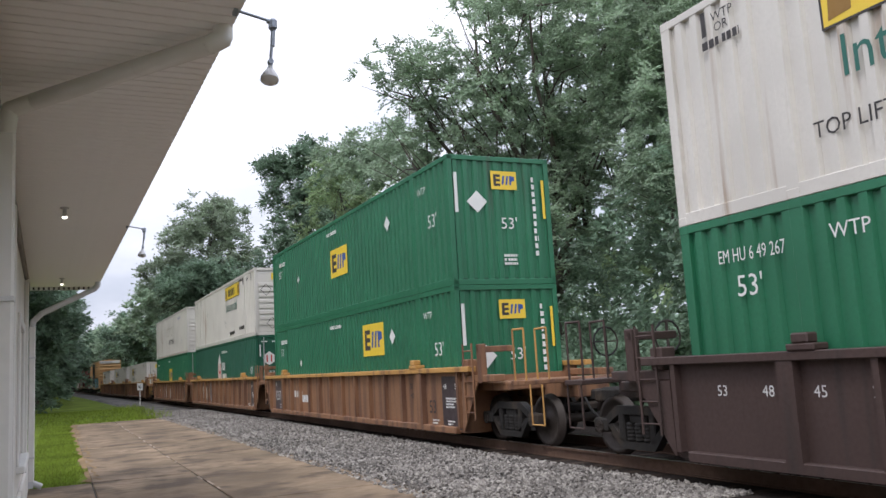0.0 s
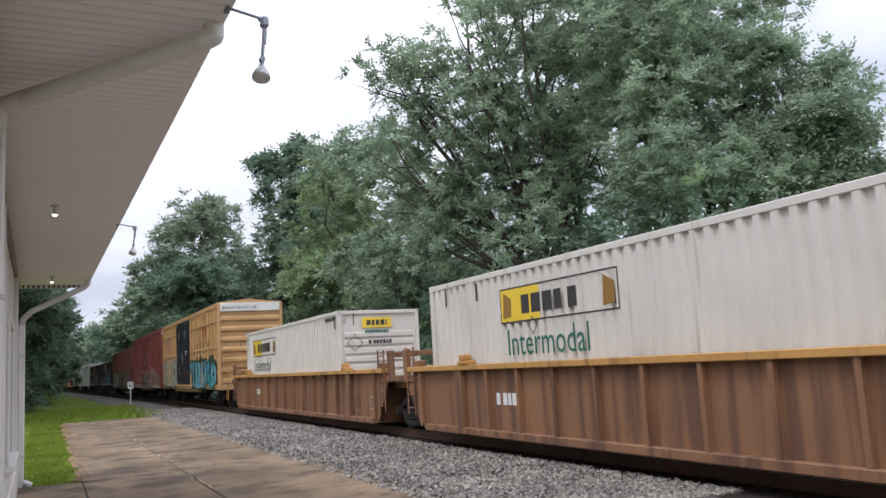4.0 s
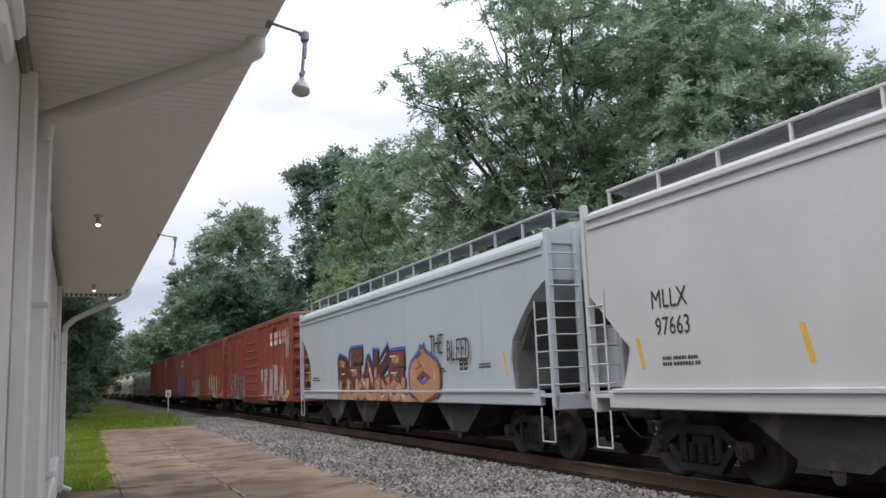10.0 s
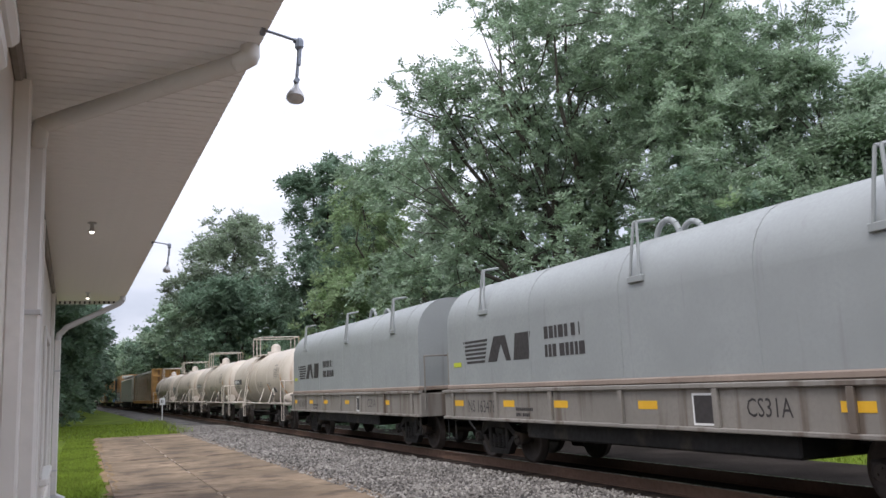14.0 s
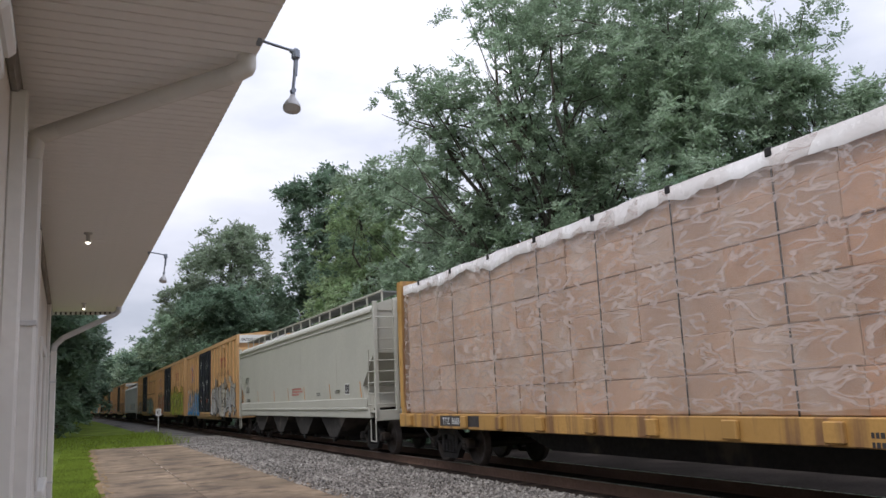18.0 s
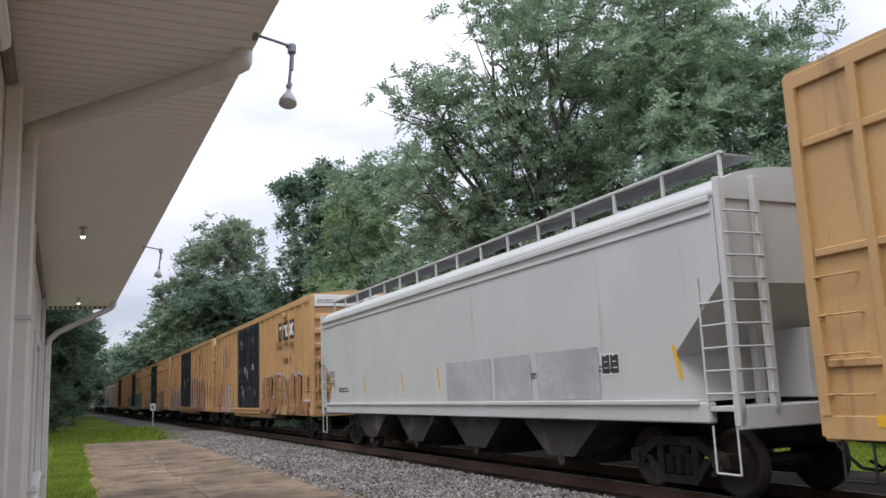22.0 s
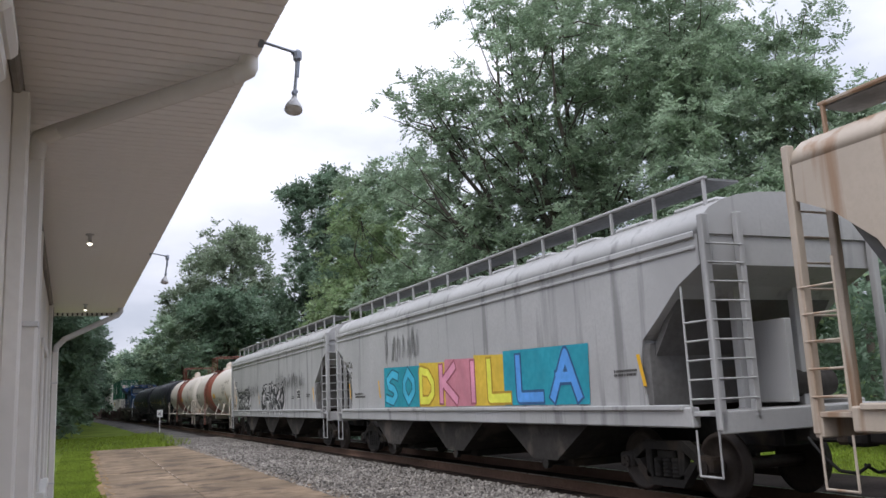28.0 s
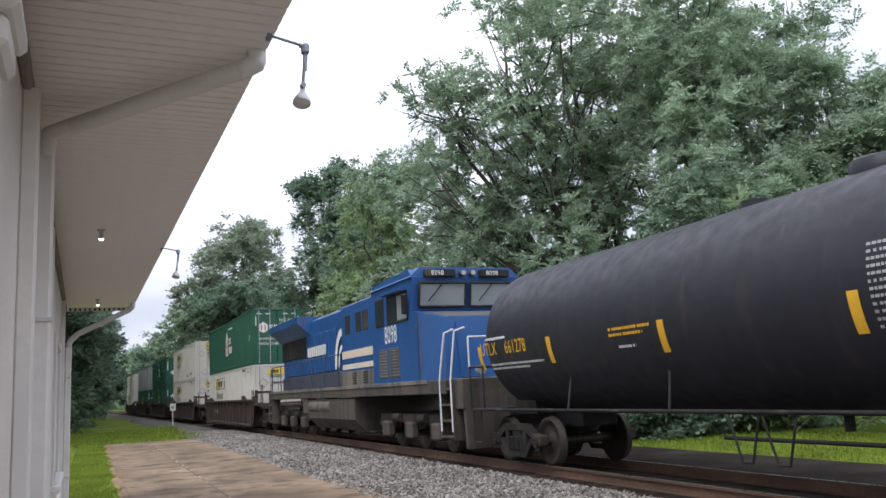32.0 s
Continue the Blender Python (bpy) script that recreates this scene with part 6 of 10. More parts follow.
def boxcar(s0, s1, m, label, z1=5.1, ribs="v", door=None, door_m=None, door_style="plug", excess=False, marks=None, hw=1.53, pitch=0.98, z0=1.02):
    """door: (y0, y1) in the car's own space; its front end is at -y."""
    sm, h = (s0 + s1) / 2, (s1 - s0) / 2
    c = register(thing("boxcar", label, "railcar", "boxcars"), sm)
    rd = 0.065
    door = door or (-1.6, 1.6)
    zt = z1 - 0.14
    part("body", Shape().box(-hw, hw, -h + 0.12, h - 0.12, z0, zt), m, c)
    part("roof", Shape().prism([(-hw - 0.03, zt), (hw + 0.03, zt), (hw + 0.03, zt + 0.05), (0, z1 + 0.06), (-hw - 0.03, zt + 0.05)], -h + 0.05, h - 0.05), mat("galvanised_roof", (0.33, 0.30, 0.27), 0.5, 0.5, stain=(0.2, 0.12, 0.08)) if not (excess or m is RED3) else m, c)
    s = Shape()
    n = int(h * 2 / 1.3)
    for i in range(n):
        y = -h + 0.4 + i * (2 * h - 0.8) / (n - 1)
        s.prism([(-hw, zt + 0.05), (hw, zt + 0.05), (0, z1 + 0.10)], y - 0.05, y + 0.05)
    part("roof_seam", s, MATS.get("galvanised_roof") or m, c)
    rib_list = []
    for a, b in ((-h + 0.13, door[0] - 0.08), (door[1] + 0.08, h - 0.13)):
        n = max(2, round((b - a) / pitch))
        rib_list += [a + (b - a) * i / n for i in range(n + 1)]
    spans = []
    for k in (-1, 1):
        part("top_plate", Shape().box(k * hw, k * (hw + 0.05), -h + 0.06, h - 0.06, zt - 0.17, zt, 0.01), m, c)
        part("side_sill", Shape().box(k * (hw - 0.02), k * (hw + 0.05), -h + 0.06, h - 0.06, z0 - 0.12, z0 + 0.13, 0.01).box(k * (hw - 0.3), k * (hw - 0.05), door[0] - 1.6, door[1] + 1.6, z0 - 0.28, z0 - 0.12, 0.02), m, c)
        for y in rib_list:
            if ribs == "v" or ribs == "g":
                part("rib", Shape().slab([(y - 0.055, z0 + 0.13), (y + 0.055, z0 + 0.13), (y + 0.055, zt - 0.17), (y - 0.055, zt - 0.17)], k * hw, k * (hw + rd)), m, c)
            if k < 0:
                spans.append((y - 0.055, y + 0.055))
        if ribs == "g":
            for z in (1.7, 2.9, 4.15):
                for a, b in ((-h + 0.2, door[0] - 0.1), (door[1] + 0.1, h - 0.2)):
                    part("belt_rib", Shape().box(k * (hw - 0.01), k * (hw + rd * 0.8), a, b, z - 0.045, z + 0.045, 0.012), m, c)
        # doors
        dm = door_m or m
        y0, y1 = door
        if door_style == "plug":
            mid = (y0 + y1) / 2
            for a, b in ((y0, mid - 0.02), (mid + 0.02, y1)):
                dr = Shape().box(k * hw, k * (hw + 0.05), a, b, z0 + 0.13, zt - 0.17, 0.012)
                dd = part("door", dr, dm, c, "black plug door" if dm is DOORB else "")
                f = Shape()
                for z in (z0 + 0.2, z0 + 1.25, z0 + 2.35, zt - 0.4):
                    f.box(k * (hw + 0.045), k * (hw + 0.085), a + 0.04, b - 0.04, z, z + 0.09, 0.012)
                for y in (a + 0.05, (a + b) / 2, b - 0.05):
                    f.box(k * (hw + 0.045), k * (hw + 0.08), y - 0.04, y + 0.04, z0 + 0.2, zt - 0.3, 0.012)
                part("door_frame", f, dm, dd)
                r = Shape()
                for q in (0.3, 0.7):
                    yy = a + (b - a) * q
                    r.rod((k * (hw + 0.10), yy, z0 + 0.2), (k * (hw + 0.10), yy, zt - 0.2), 0.022, 6)
                part("lock_rod", r, dm, dd)
            part("door_track", Shape().box(k * hw, k * (hw + 0.085), y0 - 2.0, y1 + 2.0, z0 + 0.03, z0 + 0.09, 0.01), m if dm is not DOORB else TTY2, c)
        elif door_style == "framed":
            mid = y0 + (y1 - y0) * 0.48
            for a, b in ((y0, mid - 0.015), (mid + 0.015, y1)):
                dd = part("door", Shape().box(k * hw, k * (hw + 0.05), a, b, z0 + 0.13, zt - 0.19, 0.012), dm, c, "framed plug door leaf")
                for z in (1.42, 2.30, 2.83, 3.52, 4.28):
                    part("door_rib", Shape().box(k * (hw + 0.045), k * (hw + 0.085), a + 0.03, b - 0.03, z, z + 0.05, 0.01), dm, dd)
                for y in (a + 0.04, b - 0.04) + ((a + (b - a) * 0.66,) if b > 0 else ()):
                    part("door_stile", Shape().box(k * (hw + 0.045), k * (hw + 0.078), y - 0.025, y + 0.025, 2.3, zt - 0.3, 0.01), dm, dd)
                part("lock_rod", Shape().rod((k * (hw + 0.10), a + (b - a) * (0.3 if b > 0 else 0.94), z0 + 0.15), (k * (hw + 0.10), a + (b - a) * (0.3 if b > 0 else 0.94), zt - 0.25), 0.016, 6), dm, dd)
                part("lock_bar", Shape().rod((k * (hw + 0.10), a + (b - a) * 0.5, 1.1), (k * (hw + 0.10), a + (b - a) * 0.5, 2.1), 0.022, 6).box(k * (hw + 0.05), k * (hw + 0.12), a + (b - a) * 0.5 - 0.12, a + (b - a) * 0.5 + 0.05, 1.55, 1.68, 0.015), TRUCK, dd)
            for z in (1.02, 1.24):
                part("door_track", Shape().box(k * hw, k * (hw + 0.10), y0 - 0.3 - 2.6 * (z < 1.1), y1 + 0.25, z, z + 0.06, 0.01), TRUCK, c, "rusted door track")
            part("lock_box", Shape().box(k * hw, k * (hw + 0.12), y0 - 0.28, y0 - 0.1, 1.5, 1.85, 0.02), TRUCK, c)
        else:
            dr = Shape().box(k * hw, k * (hw + 0.07), y0, y1, z0 + 0.15, zt - 0.2, 0.012)
            dd = part("door", dr, dm, c, "ribbed sliding door")
            n = 17 if door_style == "fine" else 7
            for i in range(n):
                z = z0 + 0.3 + i * (zt - z0 - 0.75) / n
                part("door_rib", Shape().box(k * (hw + 0.06), k * (hw + (0.088 if door_style == "fine" else 0.10)), y0 + 0.12, y1 - 0.12, z, z + (0.13 if door_style == "fine" else 0.07), 0.018), dm, dd)
            part("door_stop", Shape().box(k * hw, k * (hw + 0.1), y0 - 0.12, y0 - 0.02, z0 + 0.13, zt - 0.17, 0.01), m, c)
            part("door_track", Shape().box(k * hw, k * (hw + 0.12), y0 - 3.2, y1 + 0.2, z0 + 0.0, z0 + 0.08, 0.01), m, c)
    # corrugated ends
    for k in (-1, 1):
        top = z1 - 0.55 if excess else zt - 0.15
        n = 7
        for i in range(n):
            za = z0 + 0.1 + i * (top - z0 - 0.1) / n
            hgt = (top - z0 - 0.1) / n
            part("end_corrugation", Shape().slab([(k * (h - 0.13), za), (k * (h - 0.02), za + hgt * 0.2), (k * (h - 0.02), za + hgt * 0.45), (k * (h - 0.13), za + hgt * 0.62)][::-k], -hw + 0.08, hw - 0.08), m, c)
        part("corner_post", Shape().box(-hw - 0.03, -hw + 0.09, k * (h - 0.14), k * h, z0 - 0.1, zt + 0.02, 0.012), m, c)
        part("corner_post", Shape().box(hw - 0.09, hw + 0.03, k * (h - 0.14), k * h, z0 - 0.1, zt + 0.02, 0.012), m, c)
        part("end_top_plate", Shape().box(-hw + 0.09, hw - 0.09, k * (h - 0.14), k * (h - 0.01), z1 - 0.52 if excess else zt - 0.2, zt + 0.02, 0.01), WHITE if excess else m, c, "white clearance panel" if excess else "")
        part("end_sill", Shape().box(-hw, hw, k * (h - 0.2), k * (h - 0.02), z0 - 0.15, z0 + 0.1, 0.015), m, c)
        ld = Shape()
        ladder(ld, -hw + 0.15, k * (h + 0.04), z0 + 0.1, z0 + 1.9 if k < 0 else z0 + 2.6, 6, 0.42, along="x")
        part("end_ladder", ld, m, c)
        for i in range(4):
            g = Shape()
            z = z0 + 0.35 + i * 0.42
            y0g = k * (h - 0.2)
            g.pipe([(-hw - 0.01, y0g, z), (-hw - 0.10, y0g, z), (-hw - 0.10, y0g - k * 0.5, z), (-hw - 0.01, y0g - k * 0.5, z)], 0.012, 6)
            part("grab_iron", g, m, c)
        st = Shape()
        stirrups(st, -hw - 0.02, k * (h - 0.25) - (0.38 if k > 0 else 0), z0 - 0.05, 0.48)
        part("stirrup_step", st, BLACK, c)
    part("roof_edge_bracket", Shape().box(-hw - 0.14, -hw - 0.02, -h * 0.62 - 0.2, -h * 0.62 + 0.2, zt - 0.42, zt - 0.26, 0.02), m, c)
    part("centre_sill", Shape().box(-0.35, 0.35, -h + 0.1, h - 0.1, 0.72, z0 - 0.02, 0.02).box(-1.2, -0.9, -h * 0.45, h * 0.45, 0.65, 0.9, 0.03).rod((0.5, -1.2, 0.7), (0.5, 0.4, 0.7), 0.2, 12), BLACK, c)
    for y in (-h + 2.15, h - 2.15):
        truck(c, y, sm)
    couplers(c, h)
    d, f = Decal(-hw, spans, rd), Decal(-h + 0.004, face="end")
    d.parent, d.zmin, d.sill = c, z0 - 0.1, z0 + 0.132
    for i in range(4):
        y = -h + 0.9 + i * (2 * h - 1.8) / 3.0
        d.rect(y - 0.17, y + 0.17, z0 + 0.02, z0 + 0.14, YELLOW)
    if excess:
        f.text("EXCESS HEIGHT CAR", -hw + 0.2, z1 - 0.41, 0.13, LETTER)
    if marks:
        marks(d, f, h, door)
    d.done("side_marking", c, "stencils and spray-painted graffiti")
    f.done("end_marking", c)
    while DOOR_DECALS:
        DOOR_DECALS.pop().done("door_stencil", c, "white stencilled instructions")
    return c


def x_logo(d, a, z, w, h, fade=0.0):
    """Four arrow-like bars meeting in a cross, blue and red."""
    mixc = lambda c: tuple(x * (1 - fade) + y * fade for x, y in zip(c, (0.5, 0.36, 0.2)))
    B, R = spray(mixc((0.02, 0.09, 0.42))), spray(mixc((0.62, 0.07, 0.03)))
    W = spray(mixc((0.62, 0.58, 0.5)))
    rows = ((B, ((0.06, 0.97), (0.44, 0.70), (0.51, 0.52), (0.45, 0.34), (0.22, 0.04))), (R, ((0.02, 0.78), (0.30, 0.60), (0.36, 0.51), (0.30, 0.40), (0.06, 0.12))),
            (B, ((0.60, 0.76), (0.80, 0.99))), (R, ((0.97, 0.95), (0.68, 0.62), (0.69, 0.53), (0.98, 0.30))), (B, ((0.58, 0.36), (0.90, 0.08))))
    for grow in (0.05, 0.0):
        for m, ln in rows:
            d.block([(a + d.flip(u * w), z + v * h) for u, v in ln], 0.125 * h + grow, W if grow else m, 0.1)


def block_logo(d, a, z, w, h, m, back=None, slots=True):
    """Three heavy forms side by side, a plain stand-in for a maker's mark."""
    if back:
        d.rect(a + d.flip(-0.15), a + d.flip(w + 0.15), z - 0.12, z + h + 0.12, back)
        d.n += 1
    p = lambda u, v: (a + d.flip(u * w), z + v * h)
    for u in (0.0, 0.33):
        d.poly([p(u, 0.72), p(u + 0.32, 0.72), p(u + 0.32, 1.0), p(u, 1.0)], m)
        d.poly([p(u + 0.1, 0.0), p(u + 0.22, 0.0), p(u + 0.22, 0.72), p(u + 0.1, 0.72)], m)
    d.poly([p(0.66, 1.0), p(0.78, 1.0), p(1.0, 0.0), p(0.88, 0.0)], m)
    d.n += 1
    d.poly([p(0.88, 1.0), p(1.0, 1.0), p(0.78, 0.0), p(0.66, 0.0)], m)


def yellow_marks(seed, number="", sign=False, fade=0.0, slogan="RAILCAR POOLING EXPERTS", slogan2="", graf=(), door_lines=("CLOSE AND LOCK", "BOTH DOORS BEFORE", "MOVING CAR"), door_lines2=("CLOSE THIS DOOR", "BEFORE CLOSING", "MAIN DOOR"), logo=True, dx=0.0):
    def f(d, e, h, door):
        if logo:
            x_logo(d, 7.37 + dx, 3.07, 1.5, 1.2 if not dx else 1.0, fade)
            d.text("next", 8.0 + dx * 1.2, 3.66, 0.2, LETTER, 0.9)
            d.text("load", 7.95 + dx * 1.2, 3.38, 0.2, LETTER, 0.9)
            d.text("any", 5.6 + dx, 3.7, 0.22, LETTER, 0.9)
            d.text("road", 5.62 + dx, 3.40, 0.22, LETTER, 0.9)
        d.text("TB", 8.1, 2.62, 0.28, LETTER)
        d.text("OX", 7.4, 2.62, 0.28, LETTER)
        if number:
            d.text(number, 8.3, 2.2, 0.24, LETTER, 1.0, 0.36)
        if sign:
            block_logo(d, -5.15, 3.82, 2.3, 0.46, WHITE, LETTER)
            d.text("Railcar Pooling", -4.77, 3.38, 0.34, LETTER, 0.95)
            d.text("Experts", -5.64, 2.82, 0.34, LETTER, 0.95)
        else:
            if slogan == "Railcar Pooling":
                block_logo(d, -4.1, 3.84, 1.9, 0.5, spray((0.36, 0.06, 0.03)))
            else:
                block_logo(d, -4.7, 3.55, 1.9, 0.55, spray((0.30, 0.06, 0.03)))
            if slogan2:
                d.text(slogan, -3.9, 3.0, 0.34, LETTER, 0.95)
                d.text(slogan2, -4.8, 2.6, 0.34, LETTER, 0.95)
            else:
                d.text(slogan, *((-2.93, 3.42, 0.34) if slogan == "Railcar Pooling" else (-3.3, 3.1, 0.26)), spray((0.12, 0.06, 0.03)), 0.95)
        dd = Decal(-1.53 - 0.084)
        dd.n = 0
        y0, y1 = door
        for i, w in enumerate(door_lines2):
            dd.text(w, y1 - 0.62, 4.14 - i * 0.14, 0.085, WHITE, 0.95)
        for i, w in enumerate(door_lines):
            dd.text(w, (y0 + y1) / 2 - 0.45, 4.16 - i * 0.14, 0.085, WHITE, 0.95)
        for i, (u, z, w, n) in enumerate(((0.4, 2.9, 0.6, 3), (1.7, 2.95, 0.5, 5), (3.3, 3.0, 0.8, 4), (0.9, 2.1, 0.5, 2), (2.9, 2.05, 0.5, 3), (3.9, 1.9, 0.5, 4), (1.6, 1.5, 0.3, 2))):
            dd.bars(y1 - u, z, w * 0.8, n, 0.065, WHITE, seed * 7 + i)
        for u, z in ((1.0, 1.75), (3.4, 1.75)):
            dd.rect(y1 - u, y1 - u - 0.14, z, z + 0.16, spray((0.6, 0.12, 0.05)))
        dd.rect(y1 - 2.3, y1 - 2.42, 2.45, 2.85, WHITE)
        dd.rect(y1 - 1.4, y1 - 1.55, 1.65, 1.95, WHITE)
        DOOR_DECALS.append(dd)
        for i in range(3):
            d.bars(-h + 2.2 - 0.7 * i, 2.2, 0.5, 6, 0.1, LETTER if i else spray((0.25, 0.12, 0.05)), seed + i)
        d.rect(-h + 1.6, -h + 1.25, 1.45, 1.75, YELLOW)
        for g in graf:
            graffiti(d, *g[:5], g[5], g[6], **(g[7] if len(g) > 7 else {}))
    return f



def yellow_boxcar(s0, s1, label, marks, ribs="v", m=None):
    return boxcar(s0, s1, m or TTY, label, 5.12, ribs, (-1.6, 3.25), DOORB, "plug", True, marks, pitch=0.85 if ribs == "g" else 0.98)


SPANISH = ("CLOSE AND LOCK BOTH DOORS", "BEFORE MOVING CAR", "CIERRE Y PONGA EL SEGURO EN", "AMBAS PUERTAS ANTES DE", "MOVER EL CARRO")
SPANISH2 = ("CLOSE THIS DOOR BEFORE", "CLOSING MAIN DOOR", "CIERRE ESTA PUERTA ANTES DE", "CERRAR LA PUERTA PRINCIPAL")
SKY, TEAL, LIME, RUSTY, SILVER, PINK, CREAM = (0.05, 0.32, 0.72), (0.05, 0.36, 0.38), (0.50, 0.58, 0.06), (0.42, 0.10, 0.07), (0.50, 0.50, 0.50), (0.62, 0.30, 0.30), (0.62, 0.54, 0.34)
NAVY, ORANGE, TAN, WHT, GREENP, VIOLET = (0.03, 0.05, 0.22), (0.70, 0.22, 0.04), (0.40, 0.20, 0.09), (0.7, 0.7, 0.68), (0.12, 0.30, 0.12), (0.28, 0.22, 0.48)
yellow_boxcar(138.0, 157.6, "yellow grid-ribbed boxcar with black doors and pastel graffiti", yellow_marks(1, "6733 5", False, 0.1, dx=0.68, graf=(
    (9.5, 1.1, 6.2, 1.45, 6, [(0.30, 0.48, 0.72), (0.60, 0.64, 0.40), (0.70, 0.56, 0.48), (0.42, 0.58, 0.48)], 5, dict(word="SAEKO", accent=(0.66, 0.62, 0.30), cloud=(0.45, 0.42, 0.4), fat=0.36)),
    (-1.9, 1.1, 7.4, 1.3, 6, [TEAL, (0.12, 0.42, 0.5), (0.30, 0.36, 0.34)], 6, dict(word="TESKO", accent=(0.16, 0.36, 0.62), halo=(0.03, 0.045, 0.035), edge=(0.015, 0.02, 0.02), cloud=(0.03, 0.06, 0.03), fat=0.44)))), "g")
yellow_boxcar(481.5, 501.35, "yellow boxcar with black doors and bright blue graffiti", yellow_marks(2, "667", False, 0.0, slogan="RAILCAR POOLING EXPERTS", door_lines=("IMPORTANT", "CLOSE THIS DOOR", "BEFORE CLOSING", "MAIN DOOR"), graf=(
    (8.7, 1.02, 6.0, 1.35, 5, [SKY, (0.04, 0.25, 0.6), SKY], 8, dict(word="CUARS", accent=(0.02, 0.22, 0.22), cloud=(0.55, 0.52, 0.48), edge=(0.03, 0.14, 0.16), halo=(0.45, 0.32, 0.12), fat=0.42, puff=0.22)),
    (-1.8, 1.1, 7.9, 1.4, 6, [SILVER, (0.42, 0.40, 0.38), (0.55, 0.5, 0.42)], 9, dict(word="SNEAR", accent=(0.30, 0.28, 0.27), cloud=(0.50, 0.46, 0.40), fat=0.36, puff=0.35)))))
yellow_boxcar(502.3, 522.05, "yellow boxcar with lime and black graffiti", yellow_marks(3, "668141", False, 0.05, graf=(
    (8.6, 1.05, 5.2, 1.5, 4, [RUSTY, (0.36, 0.08, 0.06), RUSTY], 12, dict(word="KNOWR", accent=(0.45, 0.16, 0.08), edge=(0.55, 0.55, 0.5), halo=(0.12, 0.35, 0.08), cloud=(0.08, 0.06, 0.05), fat=0.42)),
    (-1.8, 1.05, 7.4, 1.55, 6, [LIME, (0.42, 0.50, 0.04), (0.55, 0.6, 0.1)], 13, dict(word="KERTEA", accent=(0.24, 0.30, 0.03), cloud=(0.58, 0.42, 0.08), edge=(0.04, 0.06, 0.02), fat=0.4, puff=0.35)))))
yellow_boxcar(523.15, 543.05, "yellow grid-ribbed boxcar with grey and teal graffiti", yellow_marks(4, "", False, 0.4, logo=True, graf=(
    (8.9, 1.05, 4.9, 1.1, 6, [(0.22, 0.30, 0.30), SILVER, (0.16, 0.22, 0.24)], 16, dict(word="ECHA", cloud=(0.30, 0.32, 0.30))),
    (-1.8, 1.05, 6.2, 1.3, 5, [(0.30, 0.38, 0.40), (0.38, 0.40, 0.36), TEAL], 17, dict(word="TAURA", accent=(0.16, 0.30, 0.22), cloud=(0.22, 0.34, 0.24))))), "g", TTY2)
yellow_boxcar(564.0, 583.9, "yellow boxcar with black sign and brown block graffiti", yellow_marks(5, "670196", True, 0.35, graf=(
    (9.0, 1.0, 3.8, 1.25, 4, [RUSTY, PINK, (0.55, 0.42, 0.38)], 20, dict(word="OEB", accent=(0.5, 0.4, 0.42), edge=(0.6, 0.58, 0.55), cloud=(0.60, 0.42, 0.04))),
    (-1.9, 1.0, 7.6, 1.45, 5, [TAN, (0.36, 0.17, 0.08), (0.46, 0.26, 0.12)], 21, dict(word="SURGL", accent=(0.30, 0.13, 0.06), edge=(0.03, 0.02, 0.02), halo=(0.55, 0.5, 0.55), fat=0.45)))))
yellow_boxcar(585.25, 605.15, "yellow boxcar with white navy-edged graffiti", yellow_marks(6, "", False, 0.0, "Railcar Pooling", "", graf=(
    (9.0, 1.05, 5.0, 1.35, 4, [NAVY, (0.05, 0.07, 0.26)], 24, dict(word="KRS", accent=(0.06, 0.08, 0.3), edge=(0.68, 0.68, 0.66), halo=(0.12, 0.16, 0.36), fat=0.46)),
    (-1.8, 1.0, 5.2, 1.7, 4, [(0.45, 0.14, 0.10), (0.5, 0.3, 0.28), RUSTY], 25, dict(word="LUKEA", accent=(0.05, 0.2, 0.5), edge=(0.02, 0.02, 0.03), halo=(0.06, 0.2, 0.55), fat=0.42)))))
yellow_boxcar(606.5, 626.5, "yellow grid-ribbed boxcar with blue outline lettering", yellow_marks(7, "673268", False, 0.25, door_lines=SPANISH, door_lines2=SPANISH2, graf=(
    (7.6, 1.05, 3.9, 1.25, 4, [(0.08, 0.30, 0.62), (0.35, 0.52, 0.66), (0.05, 0.2, 0.5)], 28, dict(word="CUER", accent=(0.40, 0.58, 0.70), edge=(0.62, 0.66, 0.68), halo=(0.03, 0.06, 0.16), fat=0.42)),
    (-2.2, 1.05, 4.8, 1.3, 5, [(0.34, 0.22, 0.25), (0.38, 0.25, 0.27)], 29, dict(word="VICUT", accent=(0.30, 0.18, 0.22), edge=(0.02, 0.02, 0.025), cloud=(0.03, 0.28, 0.16), fat=0.42)))), "g")
yellow_boxcar(628.25, 648.05, "yellow grid-ribbed boxcar with pale blue graffiti", yellow_marks(8, "", False, 0.3, graf=(
    (8.8, 1.0, 5.0, 1.2, 6, [(0.25, 0.42, 0.62), (0.4, 0.5, 0.55)], 32, dict(word="SECR", cloud=(0.3, 0.42, 0.5))),
    (-1.7, 1.0, 7.2, 1.45, 6, [(0.28, 0.45, 0.66), (0.36, 0.54, 0.68), (0.3, 0.42, 0.5)], 33, dict(word="CHAEFE", accent=(0.05, 0.36, 0.42), edge=(0.10, 0.14, 0.2), cloud=(0.30, 0.42, 0.52))))), "g")
yellow_boxcar(648.9, 668.4, "yellow boxcar with black doors near the covered hoppers", yellow_marks(9, "", False, 0.2, graf=(
    (-3.0, 1.05, 4.0, 0.8, 5, [SILVER, TAN], 36, dict(word="TONE")),)))


TANPAINT = spray((0.55, 0.36, 0.24))


